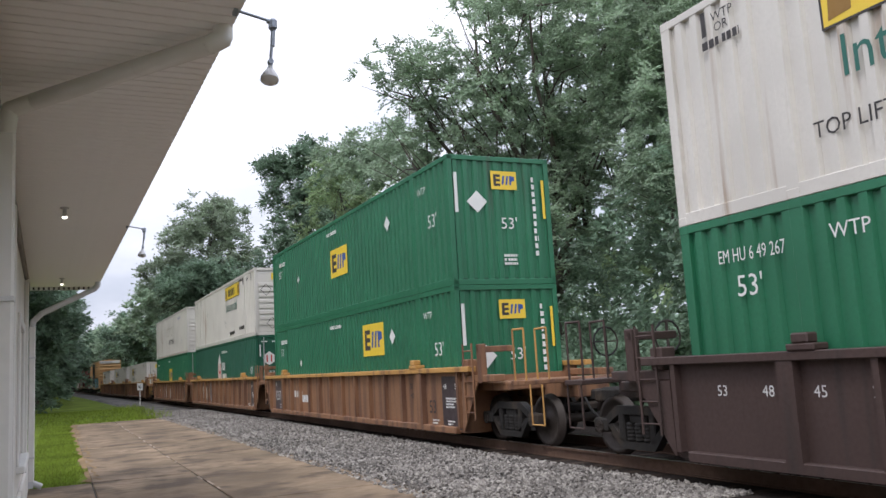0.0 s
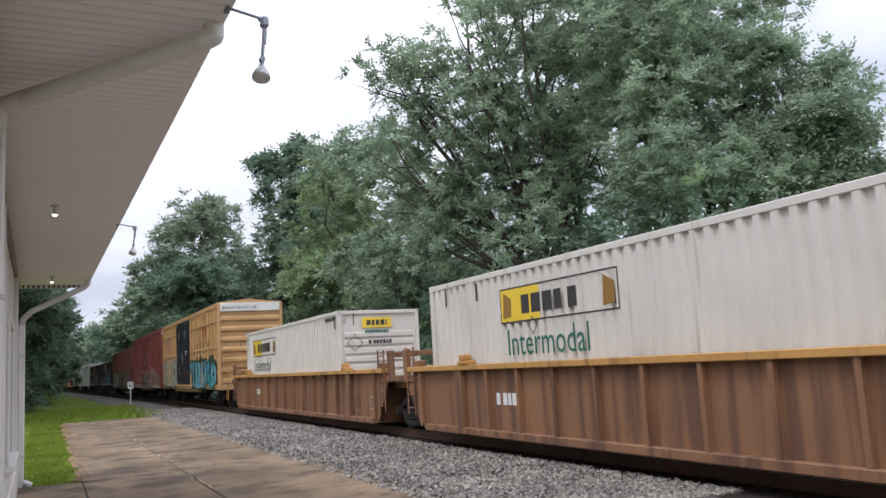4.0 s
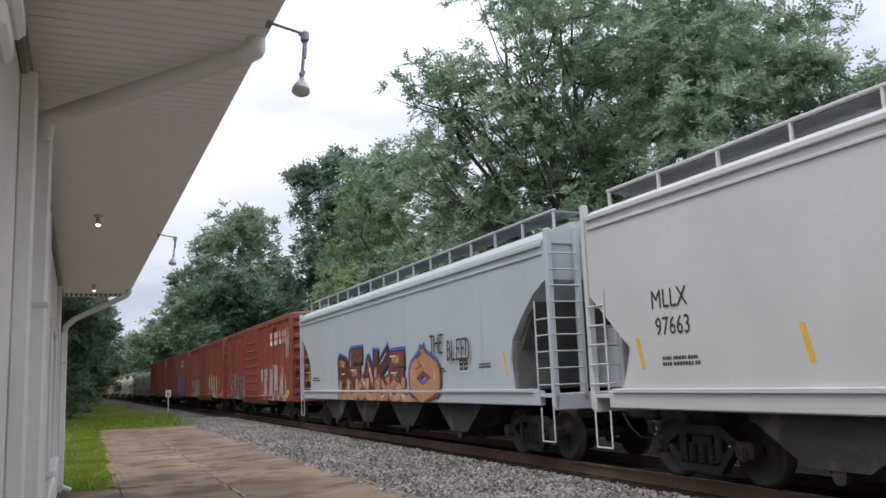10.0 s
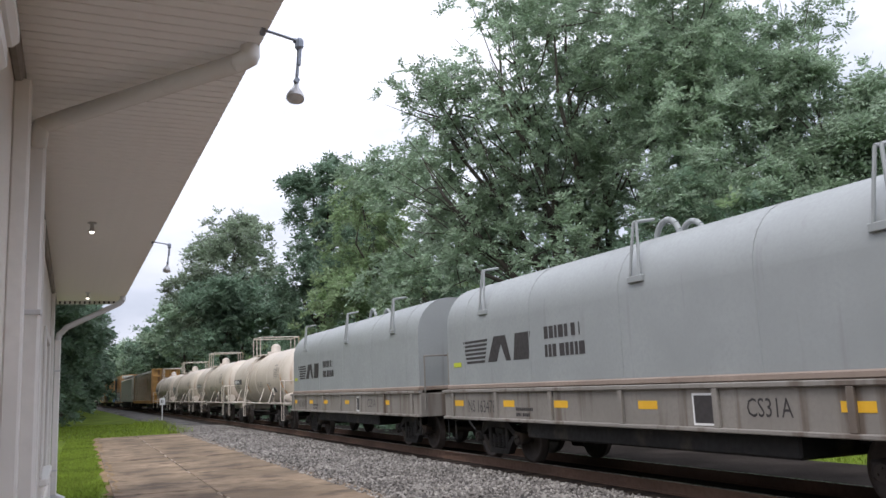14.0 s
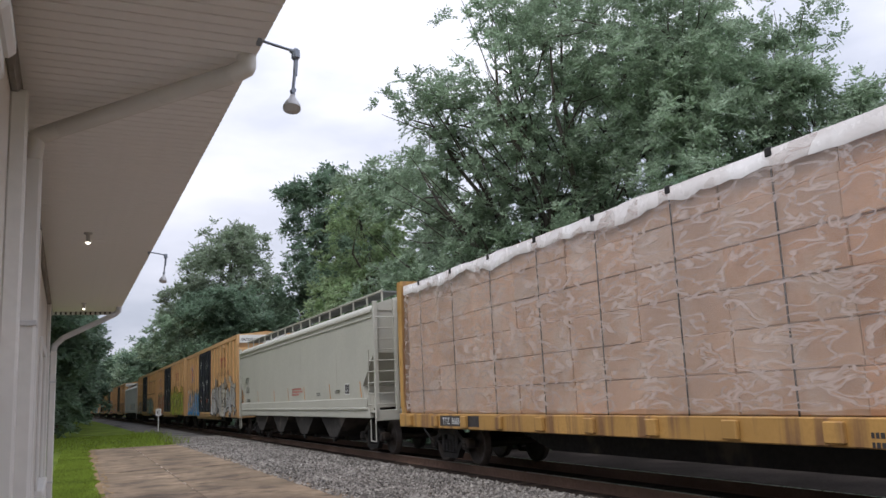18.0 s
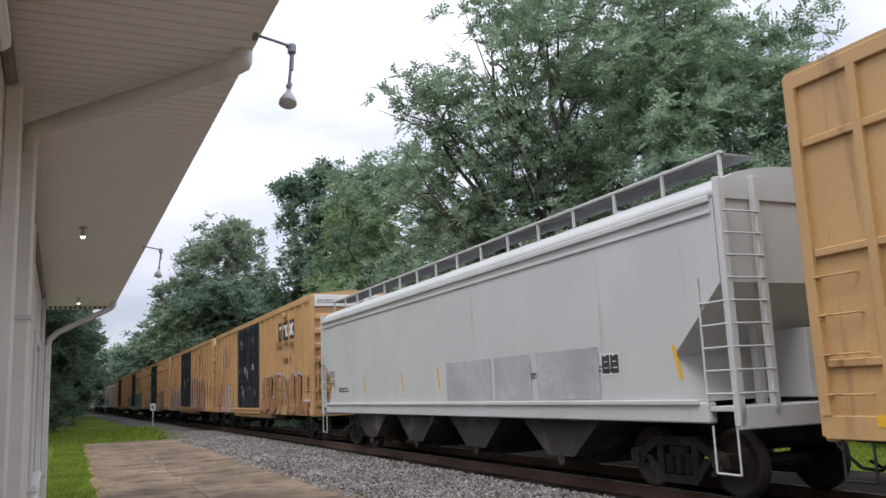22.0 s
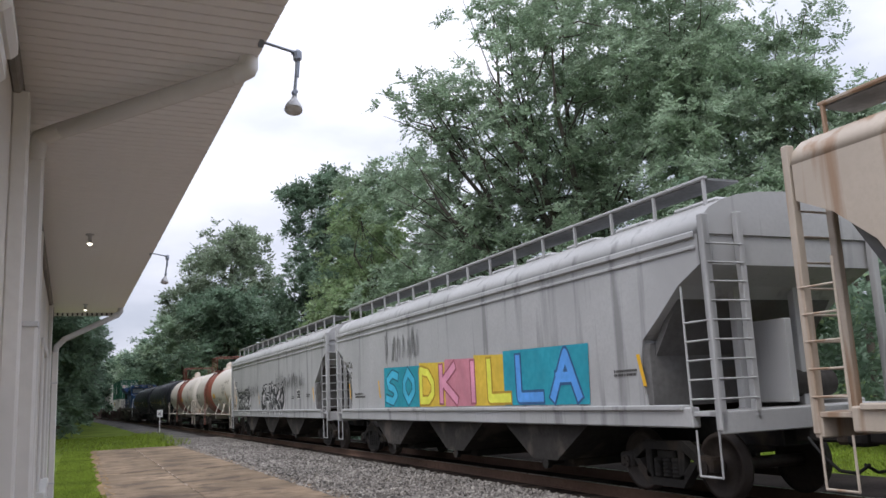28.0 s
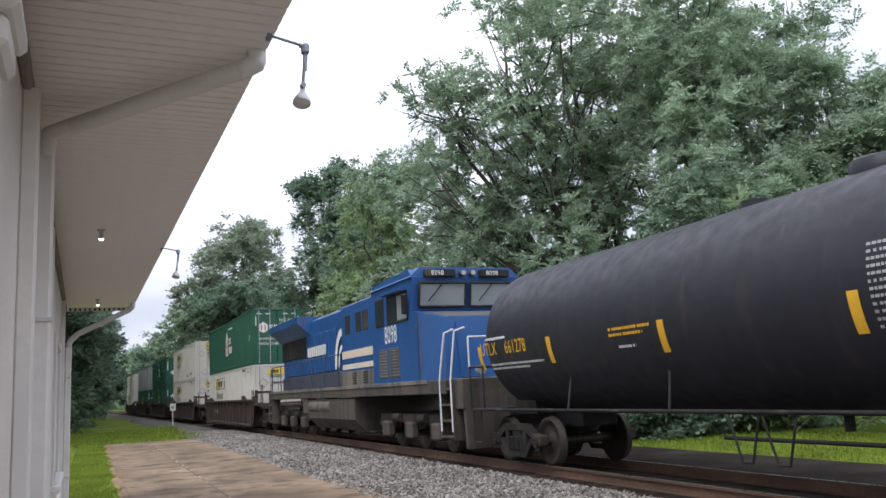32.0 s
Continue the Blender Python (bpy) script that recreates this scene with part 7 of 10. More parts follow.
def red_marks(letters="", number="", graf=(), tags=(), seed=1, num_at=6.6, big=""):
    def f(d, e, h, door):
        for i, ch in enumerate(big):
            d.text(ch, h - 0.95 - i * 0.86, 2.75, 0.62, TANPAINT, 0.9)
            d.bars(h - 0.95 - i * 0.86, 2.22, 0.5, 1, 0.34, TANPAINT, 3 + i, 0.9)
        if letters:
            for i in range(4):
                a = -3.85 - i * 0.86
                # a painted-out name: plain blocks
                d.rect(a, a - 0.42, 3.26, 3.46, WHITE)
                d.rect(a, a - (0.42 if i % 2 else 0.30), 3.54, 3.80, WHITE)
        for w, off in zip(number.split(), (0.0, 1.2, 1.78)):
            d.text(w, num_at - off, 2.62, 0.27, WHITE, 0.9)
        if number:
            d.stroke([(4.4, 2.55), (4.02, 2.55), (4.02, 2.95), (4.4, 2.95), (4.4, 2.55)], 0.025, WHITE)
        d.bars(num_at - 0.1, 1.65, 0.4, 2, 0.09, WHITE, seed)
        d.bars(num_at - 0.9, 1.65, 0.35, 2, 0.09, WHITE, seed + 4)
        d.stroke([(-h + 3.0, 1.6), (-h + 2.7, 1.6), (-h + 2.7, 1.9), (-h + 3.0, 1.9), (-h + 3.0, 1.6)], 0.025, WHITE)
        d.bars(-h + 1.9, 1.95, 0.4, 3, 0.09, WHITE, seed + 1)
        d.bars(door[1] - 0.4, 3.0, 0.5, 2, 0.09, WHITE, seed + 2)
        for a, z, w, hh in tags:
            tag(d, a, z, w, hh, WHITE, seed + int(a * 10))
        for g in graf:
            opts = dict(g[7]) if len(g) > 7 else {}
            on = d
            if opts.pop("leaf", False):
                on = Decal(d.x - 0.05)
                on.parent, on.zmin, on.sill = d.parent, d.zmin, None
            graffiti(on, *g[:5], g[5], g[6], **opts)
        d.rect(-h + 0.75, -h + 0.35, 1.05, 1.35, YELLOW)
    return f


def dome(d, a, w, z0, z1, m, grow=0.0):
    """A sprayed form with a round top on a flat foot."""
    d.n += 1
    mid = z0 + (z1 - z0) * 0.45
    q = [(a + w / 2 + grow, z0 - grow * 0.4)] + [(a + (w / 2 + grow) * math.cos(k * math.pi / 12), mid + (z1 - mid + grow) * math.sin(k * math.pi / 12)) for k in range(13)] + [(a - w / 2 - grow, z0 - grow * 0.4)]
    d.poly(q, m)


def silver_marks(d0, e, h, door):
    """Washed-out silver forms along the bottom, with white overspray."""
    d0.text("AO", 7.72, 2.68, 0.2, WHITE, 0.9)
    d0.text("K", 6.98, 2.68, 0.2, WHITE, 0.9)
    d0.bars(7.66, 2.28, 1.2, 1, 0.24, WHITE, 5, 0.7)
    for k in range(5):
        d0.bars(7.6, 2.02 - k * 0.11, 0.35, 1, 0.09, WHITE, 20 + k)
        d0.bars(6.9, 2.02 - k * 0.11, 0.4, 1, 0.09, WHITE, 30 + k)
    t = Decal(d0.x - 0.05)
    for i, w in enumerate(("CLOSE AND LOCK", "BOTH DOORS BEFORE", "MOVING CAR")):
        t.text(w, (-0.88, -0.76, -1.02)[i], 3.34 - i * 0.15, 0.115, WHITE, 0.86)
    for y, z, w, hh in ((1.02, 3.0, 0.16, 0.14), (0.32, 2.67, 0.26, 0.08)):
        t.rect(y, y - w, z, z + hh, WHITE)
    t.bars(0.9, 2.42, 0.1, 1, 0.05, WHITE, 8)
    t.bars(0.1, 2.40, 0.7, 1, 0.05, WHITE, 9)
    DOOR_DECALS.append(t)
    d0.rect(2.48, 2.24, 2.8, 2.88, WHITE)
    for z in (2.5, 3.05):
        d0.rect(1.56, 1.50, z, z + 0.33, WHITE)
    wall, leaf = Decal(d0.x, d0.ribs, d0.rib_out), Decal(d0.x - 0.05)
    r = random.Random(77)
    pale, white, grey, dim, dark, red = spray((0.44, 0.40, 0.38)), spray((0.56, 0.53, 0.51)), spray((0.29, 0.26, 0.25)), spray((0.36, 0.30, 0.27)), spray((0.055, 0.04, 0.04)), spray((0.19, 0.065, 0.055))
    tan, amber = spray((0.36, 0.24, 0.16)), spray((0.45, 0.25, 0.07))
    runs = [[(6.75, 1.2, 1.5), (5.2, 1.3, 2.06), (4.35, 1.0, 1.8), (3.6, 0.9, 1.7), (2.95, 0.8, 1.85), (2.3, 0.9, 1.7), (1.8, 0.45, 1.9)],
            [(0.95, 0.98, 2.2), (0.3, 0.8, 2.05), (-0.35, 0.85, 2.2), (-1.05, 0.95, 1.95), (-1.78, 0.78, 2.28)],
            [(-2.6, 0.6, 1.7), (-3.95, 1.9, 2.42), (-5.6, 1.7, 2.3), (-7.0, 1.4, 2.0), (-8.1, 1.0, 1.75)]]
    for run, d, a, b in zip(runs, (wall, leaf, wall), (7.35, 1.46, -2.4), (1.55, -2.18, -8.7)):
        inside = lambda y: min(max(y, b + 0.02), a - 0.02)
        for y, w, z in run:
            n = d.n
            dome(d, y, w, 0.95, z, pale, 0.07)
            for q in range(9):
                d.n = n + 1
                blob(d, inside(y + r.uniform(-0.55, 0.55) * w), z + r.uniform(-0.3, 0.1), r.uniform(0.04, 0.13), r.uniform(0.04, 0.11), pale if q % 3 else white, r)
        n = d.n + 2
        for y, w, z in run:
            d.n = n
            dome(d, y, w, 0.95, z, dark, -0.012)
            dome(d, y, w, 0.97, z, grey if r.random() < 0.6 else dim, -0.04)
            if w > 1.35:
                # an oval eye inside the widest ones
                for rx, rz, m in ((0.46, 0.5, dim), (0.3, 0.36, grey), (0.17, 0.22, dark), (0.12, 0.15, dim)):
                    blob(d, y - 0.05, 1.55, rx * w / 1.8, rz, m, r)
                d.stroke([(y + w * 0.36 * math.cos(0.5 + q * 0.26), 1.72 + 0.52 * math.sin(0.5 + q * 0.26)) for q in range(9)], 0.05, pale)
            d.n = n + 8
            for q in range(7):
                x0, zz = inside(y + r.uniform(-0.42, 0.42) * w), r.uniform(1.0, z - 0.3)
                k = r.uniform(-0.35, 0.35)
                d.n = n + 8
                d.stroke([(x0, zz), (inside(x0 + k * 0.4), zz + r.uniform(0.1, 0.35)), (inside(x0 + k), zz + r.uniform(0.15, 0.5))], r.uniform(0.02, 0.055), (white, pale, dark, pale, dim, white, dark)[q])
            d.stroke([(inside(y - w / 2), 0.96), (inside(y - w / 2 + 0.02), z - 0.35)], 0.04, dark)
        # streaks of rust and bare red through the lower edge, overspray above
        n = d.n + 2
        y = a - 0.05
        while y > b + 0.3:
            w = r.uniform(0.05, 0.3)
            d.n = n
            d.rect(y, y - w, 0.93, 0.93 + r.uniform(0.08, 0.32), r.choice((tan, pale, pale, red, grey, tan, white)))
            if r.random() < 0.5:
                d.n = n + 1
                d.rect(y, y - 0.03, 0.93, r.uniform(1.2, 1.9), r.choice((tan, dark, red, white)))
            y -= w + r.uniform(0.0, 0.12)
        for q in range(16):
            d.n = n
            blob(d, r.uniform(b + 0.1, a - 0.1), r.uniform(1.9, 2.45), r.uniform(0.012, 0.05), r.uniform(0.012, 0.045), pale, r)
        d.n = n + 3
        for y, z, l in ((4.72, 1.35, 0.4), (1.66, 1.5, 0.45), (-0.16, 1.4, 0.55), (-2.78, 1.15, 0.6)):
            if b < y < a:
                d.stroke([(y, z), (y + 0.02, z + l)], 0.08, amber)
        if a > 5:
            tag(d, 5.6, 2.12, 0.75, 0.3, pale, 61, 0.025)
            tag(d, 2.9, 1.98, 0.9, 0.35, pale, 62, 0.03)
            d.rect(2.6, 2.2, 1.52, 1.85, spray((0.09, 0.06, 0.06)))
    low = Decal(d0.x - 0.05)
    y = 7.3
    while y > -8.6:
        w = r.uniform(0.06, 0.4)
        low.n = 2
        low.rect(y, y - w, r.uniform(0.90, 0.93), r.uniform(1.08, 1.149), r.choice((pale, tan, pale, grey, dim, pale)))
        if r.random() < 0.45:
            low.n = 4
            low.rect(y - 0.02, y - 0.02 - r.uniform(0.02, 0.08), 0.91, r.uniform(1.0, 1.14), r.choice((red, tan, dark, white)))
        y -= w + (0.0 if r.random() < 0.7 else r.uniform(0.02, 0.2))
    low.done("sill_graffiti", d0.parent, "streaked overspray along the sill")
    wall.done("graffiti", d0.parent, "washed-out silver spray-painted graffiti")
    leaf.done("graffiti", d0.parent, "washed-out silver spray-painted graffiti on the door")
    d0.rect(-0.3, -0.62, 0.92, 0.99, YELLOW)
    d0.bars(-0.66, 0.93, 0.8, 1, 0.06, YELLOW, 4)


GHOST = [(0.34, 0.28, 0.26), (0.40, 0.34, 0.32), (0.30, 0.2, 0.19)]
boxcar(159.0, 177.4, RED1, "dark red tall boxcar with pale grey graffiti along the bottom", 5.12, "v", (-2.2, 1.48), None, "framed", True, silver_marks, pitch=0.9)
boxcar(178.8, 197.3, RED3, "brown-red boxcar with yellow and teal graffiti", 4.62, "v", (-1.5, 1.95), None, "framed", False,
       red_marks(graf=((-2.0, 0.98, 6.4, 1.5, 5, [(0.48, 0.50, 0.10), (0.36, 0.34, 0.42), (0.46, 0.48, 0.14), (0.40, 0.38, 0.46)], 46, dict(word="CXEN", accent=(0.05, 0.04, 0.20), cloud=(0.10, 0.34, 0.32), halo=(0.10, 0.34, 0.32), edge=(0.05, 0.05, 0.10), fat=0.30, puff=0.0)), (-8.55, 1.3, 0.22, 0.9, 1, [(0.5, 0.26, 0.04)], 48, dict(edge=(0.4, 0.16, 0.03))),
                       (1.85, 1.05, 3.2, 1.25, 4, GHOST, 49, dict(word="LETM", accent=(0.36, 0.08, 0.07), edge=(0.06, 0.05, 0.06), halo=(0.5, 0.48, 0.46), leaf=True)), (8.4, 1.0, 6.3, 1.2, 7, GHOST, 47, dict(word="AUES", accent=(0.06, 0.16, 0.11), edge=(0.5, 0.48, 0.46), cloud=(0.36, 0.32, 0.30)))), tags=((1.6, 2.5, 1.4, 0.35),), seed=5, big="KCS", number=""), pitch=0.9)
boxcar(276.7, 292.4, RED2, "orange-red boxcar with large white letters and grey graffiti", 4.5, "v", (-1.34, 1.71), None, "coarse", False,
       red_marks("x", "", ((-1.9, 1.0, 5.0, 1.3, 4, [(0.40, 0.34, 0.33), (0.36, 0.28, 0.26)], 51, dict(word="TIPA", edge=(0.5, 0.46, 0.45))), (7.4, 1.0, 4.9, 1.1, 5, [(0.10, 0.05, 0.05), (0.16, 0.08, 0.07)], 52, dict(word="ZEUSE", edge=(0.5, 0.48, 0.46)))), ((-7.0, 2.6, 0.5, 1.2), (1.6, 1.9, 0.7, 0.5)), 7), pitch=1.02)
boxcar(293.9, 309.75, RED2, "orange-red boxcar with ribbed door and cream graffiti", 4.5, "v", (-0.97, 2.17), None, "fine", False,
       red_marks("", "LRS", ((-2.0, 1.0, 3.6, 1.3, 3, [CREAM, (0.55, 0.5, 0.36)], 54, dict(word="SAMEA", edge=(0.12, 0.08, 0.06), fat=0.42)), (6.4, 1.0, 4.2, 1.1, 5, [(0.42, 0.36, 0.34), (0.3, 0.4, 0.4)], 55, dict(word="TAUR", edge=(0.4, 0.36, 0.34)))), ((2.9, 2.4, 0.5, 0.8),), 8), pitch=1.02)
boxcar(311.4, 327.6, RED2, "dark red boxcar with white letters and blue graffiti", 4.5, "v", (-1.34, 1.71), None, "coarse", False,
       red_marks("x", "LRS  79 61", ((-1.6, 0.98, 5.6, 1.6, 4, [(0.06, 0.18, 0.5), (0.10, 0.25, 0.6)], 57, dict(word="DUSER", accent=(0.04, 0.08, 0.3), edge=(0.03, 0.06, 0.2), halo=(0.45, 0.22, 0.12), fat=0.4)),), (), 9, 7.2), pitch=1.02)
boxcar(328.7, 344.3, RED2, "orange-red boxcar with ribbed door and teal graffiti", 4.5, "v", (-0.97, 2.17), None, "fine", False,
       red_marks("", "", ((6.6, 1.0, 3.2, 1.0, 4, [(0.45, 0.42, 0.38), (0.06, 0.35, 0.3), (0.05, 0.22, 0.2)], 60, dict(word="TEX", edge=(0.5, 0.48, 0.45))),), (), 10), pitch=1.02)

# ---- covered hoppers ----
HOP_W = paint("hopper_white", (0.53, 0.53, 0.515), (0.36, 0.33, 0.28), 0.68, 0.45, 0.05)
HOP_B = paint("hopper_pale_blue_grey", (0.43, 0.465, 0.485), (0.34, 0.34, 0.33), 0.66, 0.45, 0.05)
HOP_G = paint("hopper_beige_grey", (0.44, 0.43, 0.37), (0.30, 0.27, 0.22), 0.68, 0.45, 0.05)
HOP_T = paint("hopper_stained_tan", (0.47, 0.40, 0.33), (0.27, 0.16, 0.09), 0.52, 0.55, 0.1)
HOP_D = paint("hopper_weathered_grey", (0.41, 0.41, 0.41), (0.20, 0.20, 0.20), 0.57, 0.6, 0.09)
# bays: dust stains over a near-black base that holds the under-car shade
SHADED_DUST = mat("dusty_hopper_bay", (0.045, 0.041, 0.038), 0.85, vary=0.25, stain=(0.12, 0.10, 0.085), stain_at=0.55, spec=0.2)
SLOPE_GREY = mat("grimy_slope_sheet", (0.13, 0.127, 0.124), 0.8, vary=0.25, stain=(0.09, 0.08, 0.07), stain_at=0.5)
GRATE = mat("roof_walk_grating", (0.24, 0.245, 0.25), 0.6, 0.4, vary=0.2)


def hopper(s0, s1, m, label, ztop=4.02, zroof=4.55, bays=4, notch=(2.79, 1.92), marks=None, belts=True, tall=False, deep=False):
    sm, h = (s0 + s1) / 2, (s1 - s0) / 2
    c = register(thing("covered_hopper", label, "railcar", "covered hoppers"), sm)
    hw, zs = 1.58, 1.30
    nh, nm = notch
    body = [(-h + 0.15, ztop), (-h + 0.15, nh), (-h + 1.15, nm), (-h + 0.9, zs), (h - 0.9, zs), (h - 1.15, nm), (h - 0.15, nh), (h - 0.15, ztop)]
    if deep:
        half = [(-h + 0.15, ztop), (-h + 0.15, nh), (-h + 0.62, nh - 0.22), (-h + 1.12, nh - 0.62), (-h + 1.5, nm + 0.1), (-h + 1.6, nm - 0.3), (-h + 1.5, zs)]
        body = half + [(-y, z) for y, z in half[::-1]]
    part("body", Shape().slab(body, -hw, hw), m, c)
    for k in (-1, 1):
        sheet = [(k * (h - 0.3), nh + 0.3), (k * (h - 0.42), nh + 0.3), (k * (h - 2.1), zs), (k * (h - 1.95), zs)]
        part("slope_sheet", Shape().slab(sheet[::k], -hw + 0.14, hw - 0.14), SLOPE_GREY, c, "grimy sloping end sheet")
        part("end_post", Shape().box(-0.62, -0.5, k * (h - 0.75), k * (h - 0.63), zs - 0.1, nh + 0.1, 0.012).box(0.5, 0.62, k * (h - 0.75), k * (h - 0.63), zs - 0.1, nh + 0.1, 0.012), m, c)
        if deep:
            part("end_bulkhead", Shape().box(-hw + 0.03, hw - 0.03, *sorted((k * (h - 1.40), k * (h - 1.65))), zs, nm + 0.05, 0.01), SLOPE_GREY, c, "grimy bulkhead under the slope")
    arc = [(-hw, ztop)] + [(-hw + 0.02 + (hw - 0.02) * (1 - math.cos(a)), ztop + (zroof - ztop) * math.sin(a) ** 0.8) for a in (0.25, 0.5, 0.75, 1.0, 1.25, 1.5708)]
    arc += [(-x, z) for x, z in arc[-2::-1]]
    part("roof", Shape().prism(arc[::-1], -h + 0.12, h - 0.12, smooth=True), m, c)
    for k in (-1, 1):
        part("side_sill", Shape().box(k * (hw - 0.12), k * (hw + 0.03), -h + 0.55, h - 0.55, zs - 0.27, zs, 0.02).box(k * (hw - 0.1), k * (hw + 0.07), -h + 0.7, h - 0.7, zs - 0.04, zs + 0.03, 0.012), m, c)
        if tall:
            part("sill_band", Shape().box(k * hw, k * (hw + 0.04), -h + 0.75, h - 0.75, zs + 0.03, zs + 0.28, 0.012), m, c)
        if belts:
            part("eave_belt", Shape().box(k * hw, k * (hw + 0.05), -h + 0.2, h - 0.2, ztop - 0.05, ztop + 0.04, 0.015).box(k * hw, k * (hw + 0.03), -h + 0.2, h - 0.2, ztop - 0.2, ztop - 0.15, 0.01), m, c)
        # roof walk: posts, hand rail edge and grating
        zw = zroof + 0.16
        wk = Shape()
        n = 15
        for i in range(n + 1):
            y = -h + 0.35 + i * (2 * h - 0.7) / n
            wk.box(k * 1.18, k * 1.23, y - 0.02, y + 0.02, zroof - 0.25, zw + 0.02, 0.005)
        wk.box(k * 1.17, k * 1.24, -h + 0.3, h - 0.3, zw, zw + 0.04, 0.008)
        part("walk_support", wk, m, c)
        g = Shape().box(k * 0.62, k * 1.17, -h + 0.3, h - 0.3, zw - 0.02, zw + 0.01)
        part("walk_grating", g, GRATE, c, "dark grating roof walk")
    for i in range(10):
        y = -h + 1.4 + i * (2 * h - 2.8) / 9
        part("hatch", Shape().box(-0.5, 0.5, y - 0.5, y + 0.5, zroof - 0.02, zroof + 0.1, 0.04), m, c)
    part("centre_sill", Shape().box(-0.32, 0.32, -h + 0.3, h - 0.3, 0.72, 1.1, 0.02), BLACK, c)
    bl = (2 * h - 5.6) / bays
    for i in range(bays):
        y = -h + 2.8 + (i + 0.5) * bl
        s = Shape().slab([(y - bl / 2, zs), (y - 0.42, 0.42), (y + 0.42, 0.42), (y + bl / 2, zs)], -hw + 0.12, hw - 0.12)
        b = part("hopper_bay", s, SHADED_DUST, c, "dust-stained discharge bay")
        part("outlet_gate", Shape().box(-1.1, 1.1, y - 0.36, y + 0.36, 0.28, 0.42, 0.02).rod((-1.42, y, 0.36), (1.1, y, 0.36), 0.05, 10).rod((-1.45, y, 0.36), (-1.36, y, 0.36), 0.1, 10), TRUCK, b)
    for k in (-1, 1):
        # end frame: corner posts, slope sheet brace, platform, ladders
        e = Shape().box(-hw - 0.02, -hw + 0.1, k * (h - 0.12), k * (h - 0.02), zs - 0.3, ztop + 0.25, 0.012).box(hw - 0.1, hw + 0.02, k * (h - 0.12), k * (h - 0.02), zs - 0.3, ztop + 0.25, 0.012)
        e.box(-1.0, -0.9, k * (h - 0.12), k * (h - 0.02), zs - 0.2, ztop + 0.3, 0.012).box(-hw, hw, k * (h - 0.14), k * (h - 0.02), zs - 0.34, zs - 0.1, 0.015)
        e.box(-hw, hw, k * (h - 0.7), k * (h - 0.02), zs - 0.12, zs - 0.06, 0.008)
        e.box(-0.06, 0.06, k * (h - 1.3), k * (h - 0.3), zs, nm + 0.3, 0.01)
        part("end_frame", e, m, c)
        ld = Shape()
        for i in range(9):
            z = zs + 0.1 + i * (ztop - zs) / 9
            ld.rod((-hw + 0.02, k * (h - 0.02), z), (-0.95, k * (h - 0.02), z), 0.014, 6)
            if i < 5:
                ld.rod((-hw - 0.02, k * (h - 0.07), z), (-hw - 0.02, k * (h - 0.55), z), 0.014, 6)
        ld.rod((-hw - 0.02, k * (h - 0.55), zs - 0.05), (-hw - 0.02, k * (h - 0.55), zs + 1.6), 0.018, 6)
        part("ladder", ld, m, c)
        st = Shape()
        stirrups(st, -hw, k * (h - 0.1) - (0.42 if k > 0 else 0), zs - 0.3, 0.42, 0.42)
        part("stirrup_step", st, m, c)
        t = Shape().rod((0.3, k * (h - 0.75), zs + 0.25), (1.1, k * (h - 0.75), zs + 0.25), 0.2, 14)
        part("air_reservoir", t, SHADED_DUST, c)
        truck(c, k * (h - 1.9), sm)
    couplers(c, h)
    d = Decal(-hw)
    d.parent, d.zmin, d.sill, d.sill_out = c, zs - 0.26, zs + 0.035, 0.03
    for q in (0.0, 3.1, 6.3, 8.7, 11.1, 16.6) if deep else (0.0, 3.1, 6.3, 8.7, 11.1, 14.3, 17.4):
        y = h - 1.3 - q * h / 10.05
        d.poly([(y - 0.20, zs + 0.3), (y - 0.12, zs + 0.3), (y, zs + 0.76), (y - 0.08, zs + 0.76)], YELLOW if not tall else spray((0.55, 0.25, 0.06)))
    d.bars(h - 1.9, 1.72, 1.0, 2, 0.08, LETTER, int(s0))
    data_panel(d, -h + (4.0 if deep else 2.85), 1.72, 0.45, 0.3)
    d.bars(-4.1, 1.78, 0.5, 2, 0.06, LETTER, int(s0) + 1)
    d.bars(-6.3, 1.82, 0.6, 2, 0.06, LETTER, int(s0) + 2)
    if marks:
        marks(d, h)
    d.done("side_marking", c, "stencils, reflectors and graffiti")
    return c


def lines(mark, number, size=0.36, m=None, a=1.6, z=2.45):
    def f(d, h):
        d.text(mark, h - a, z, size, m or LETTER, 0.85)
        d.text(number, h - a - 0.05, z - size * 1.35, size * 0.95, m or LETTER, 0.85)
    return f


def both(*fs):
    def f(d, h):
        for g in fs:
            g(d, h)
    return f


def block_scrawl(d):
    """Square letters over the bright colour blocks, each outlined in a darker tone."""
    tones = ((0.02, 0.14, 0.2), (0.02, 0.14, 0.2), (0.45, 0.28, 0.03), (0.36, 0.10, 0.14), (0.36, 0.10, 0.14), (0.45, 0.28, 0.03), (0.03, 0.10, 0.24), (0.03, 0.10, 0.24))
    d.inc = 0.35
    for i, ch in enumerate("SODKILLA"):
        a = 3.9 - i * 1.2
        for ln in GLYPHS[ch]:
            q = [(a - u * 0.8, 1.5 + v * 0.7) for u, v in ln]
            d.block(q, 0.26, spray(tones[i]))
        for ln in GLYPHS[ch]:
            q = [(a - u * 0.8, 1.5 + v * 0.7) for u, v in ln]
            d.block(q, 0.17, spray(tuple(min(0.8, c * 3.4) for c in tones[i])))
    d.inc = 1


def patches(d, h):
    """Grey paint-outs over old graffiti."""
    for a, w in ((-0.6, 2.1), (-2.85, 1.4), (-4.45, 1.9)):
        d.rect(a, a - w, 1.36, 2.15, spray((0.42, 0.42, 0.42)))


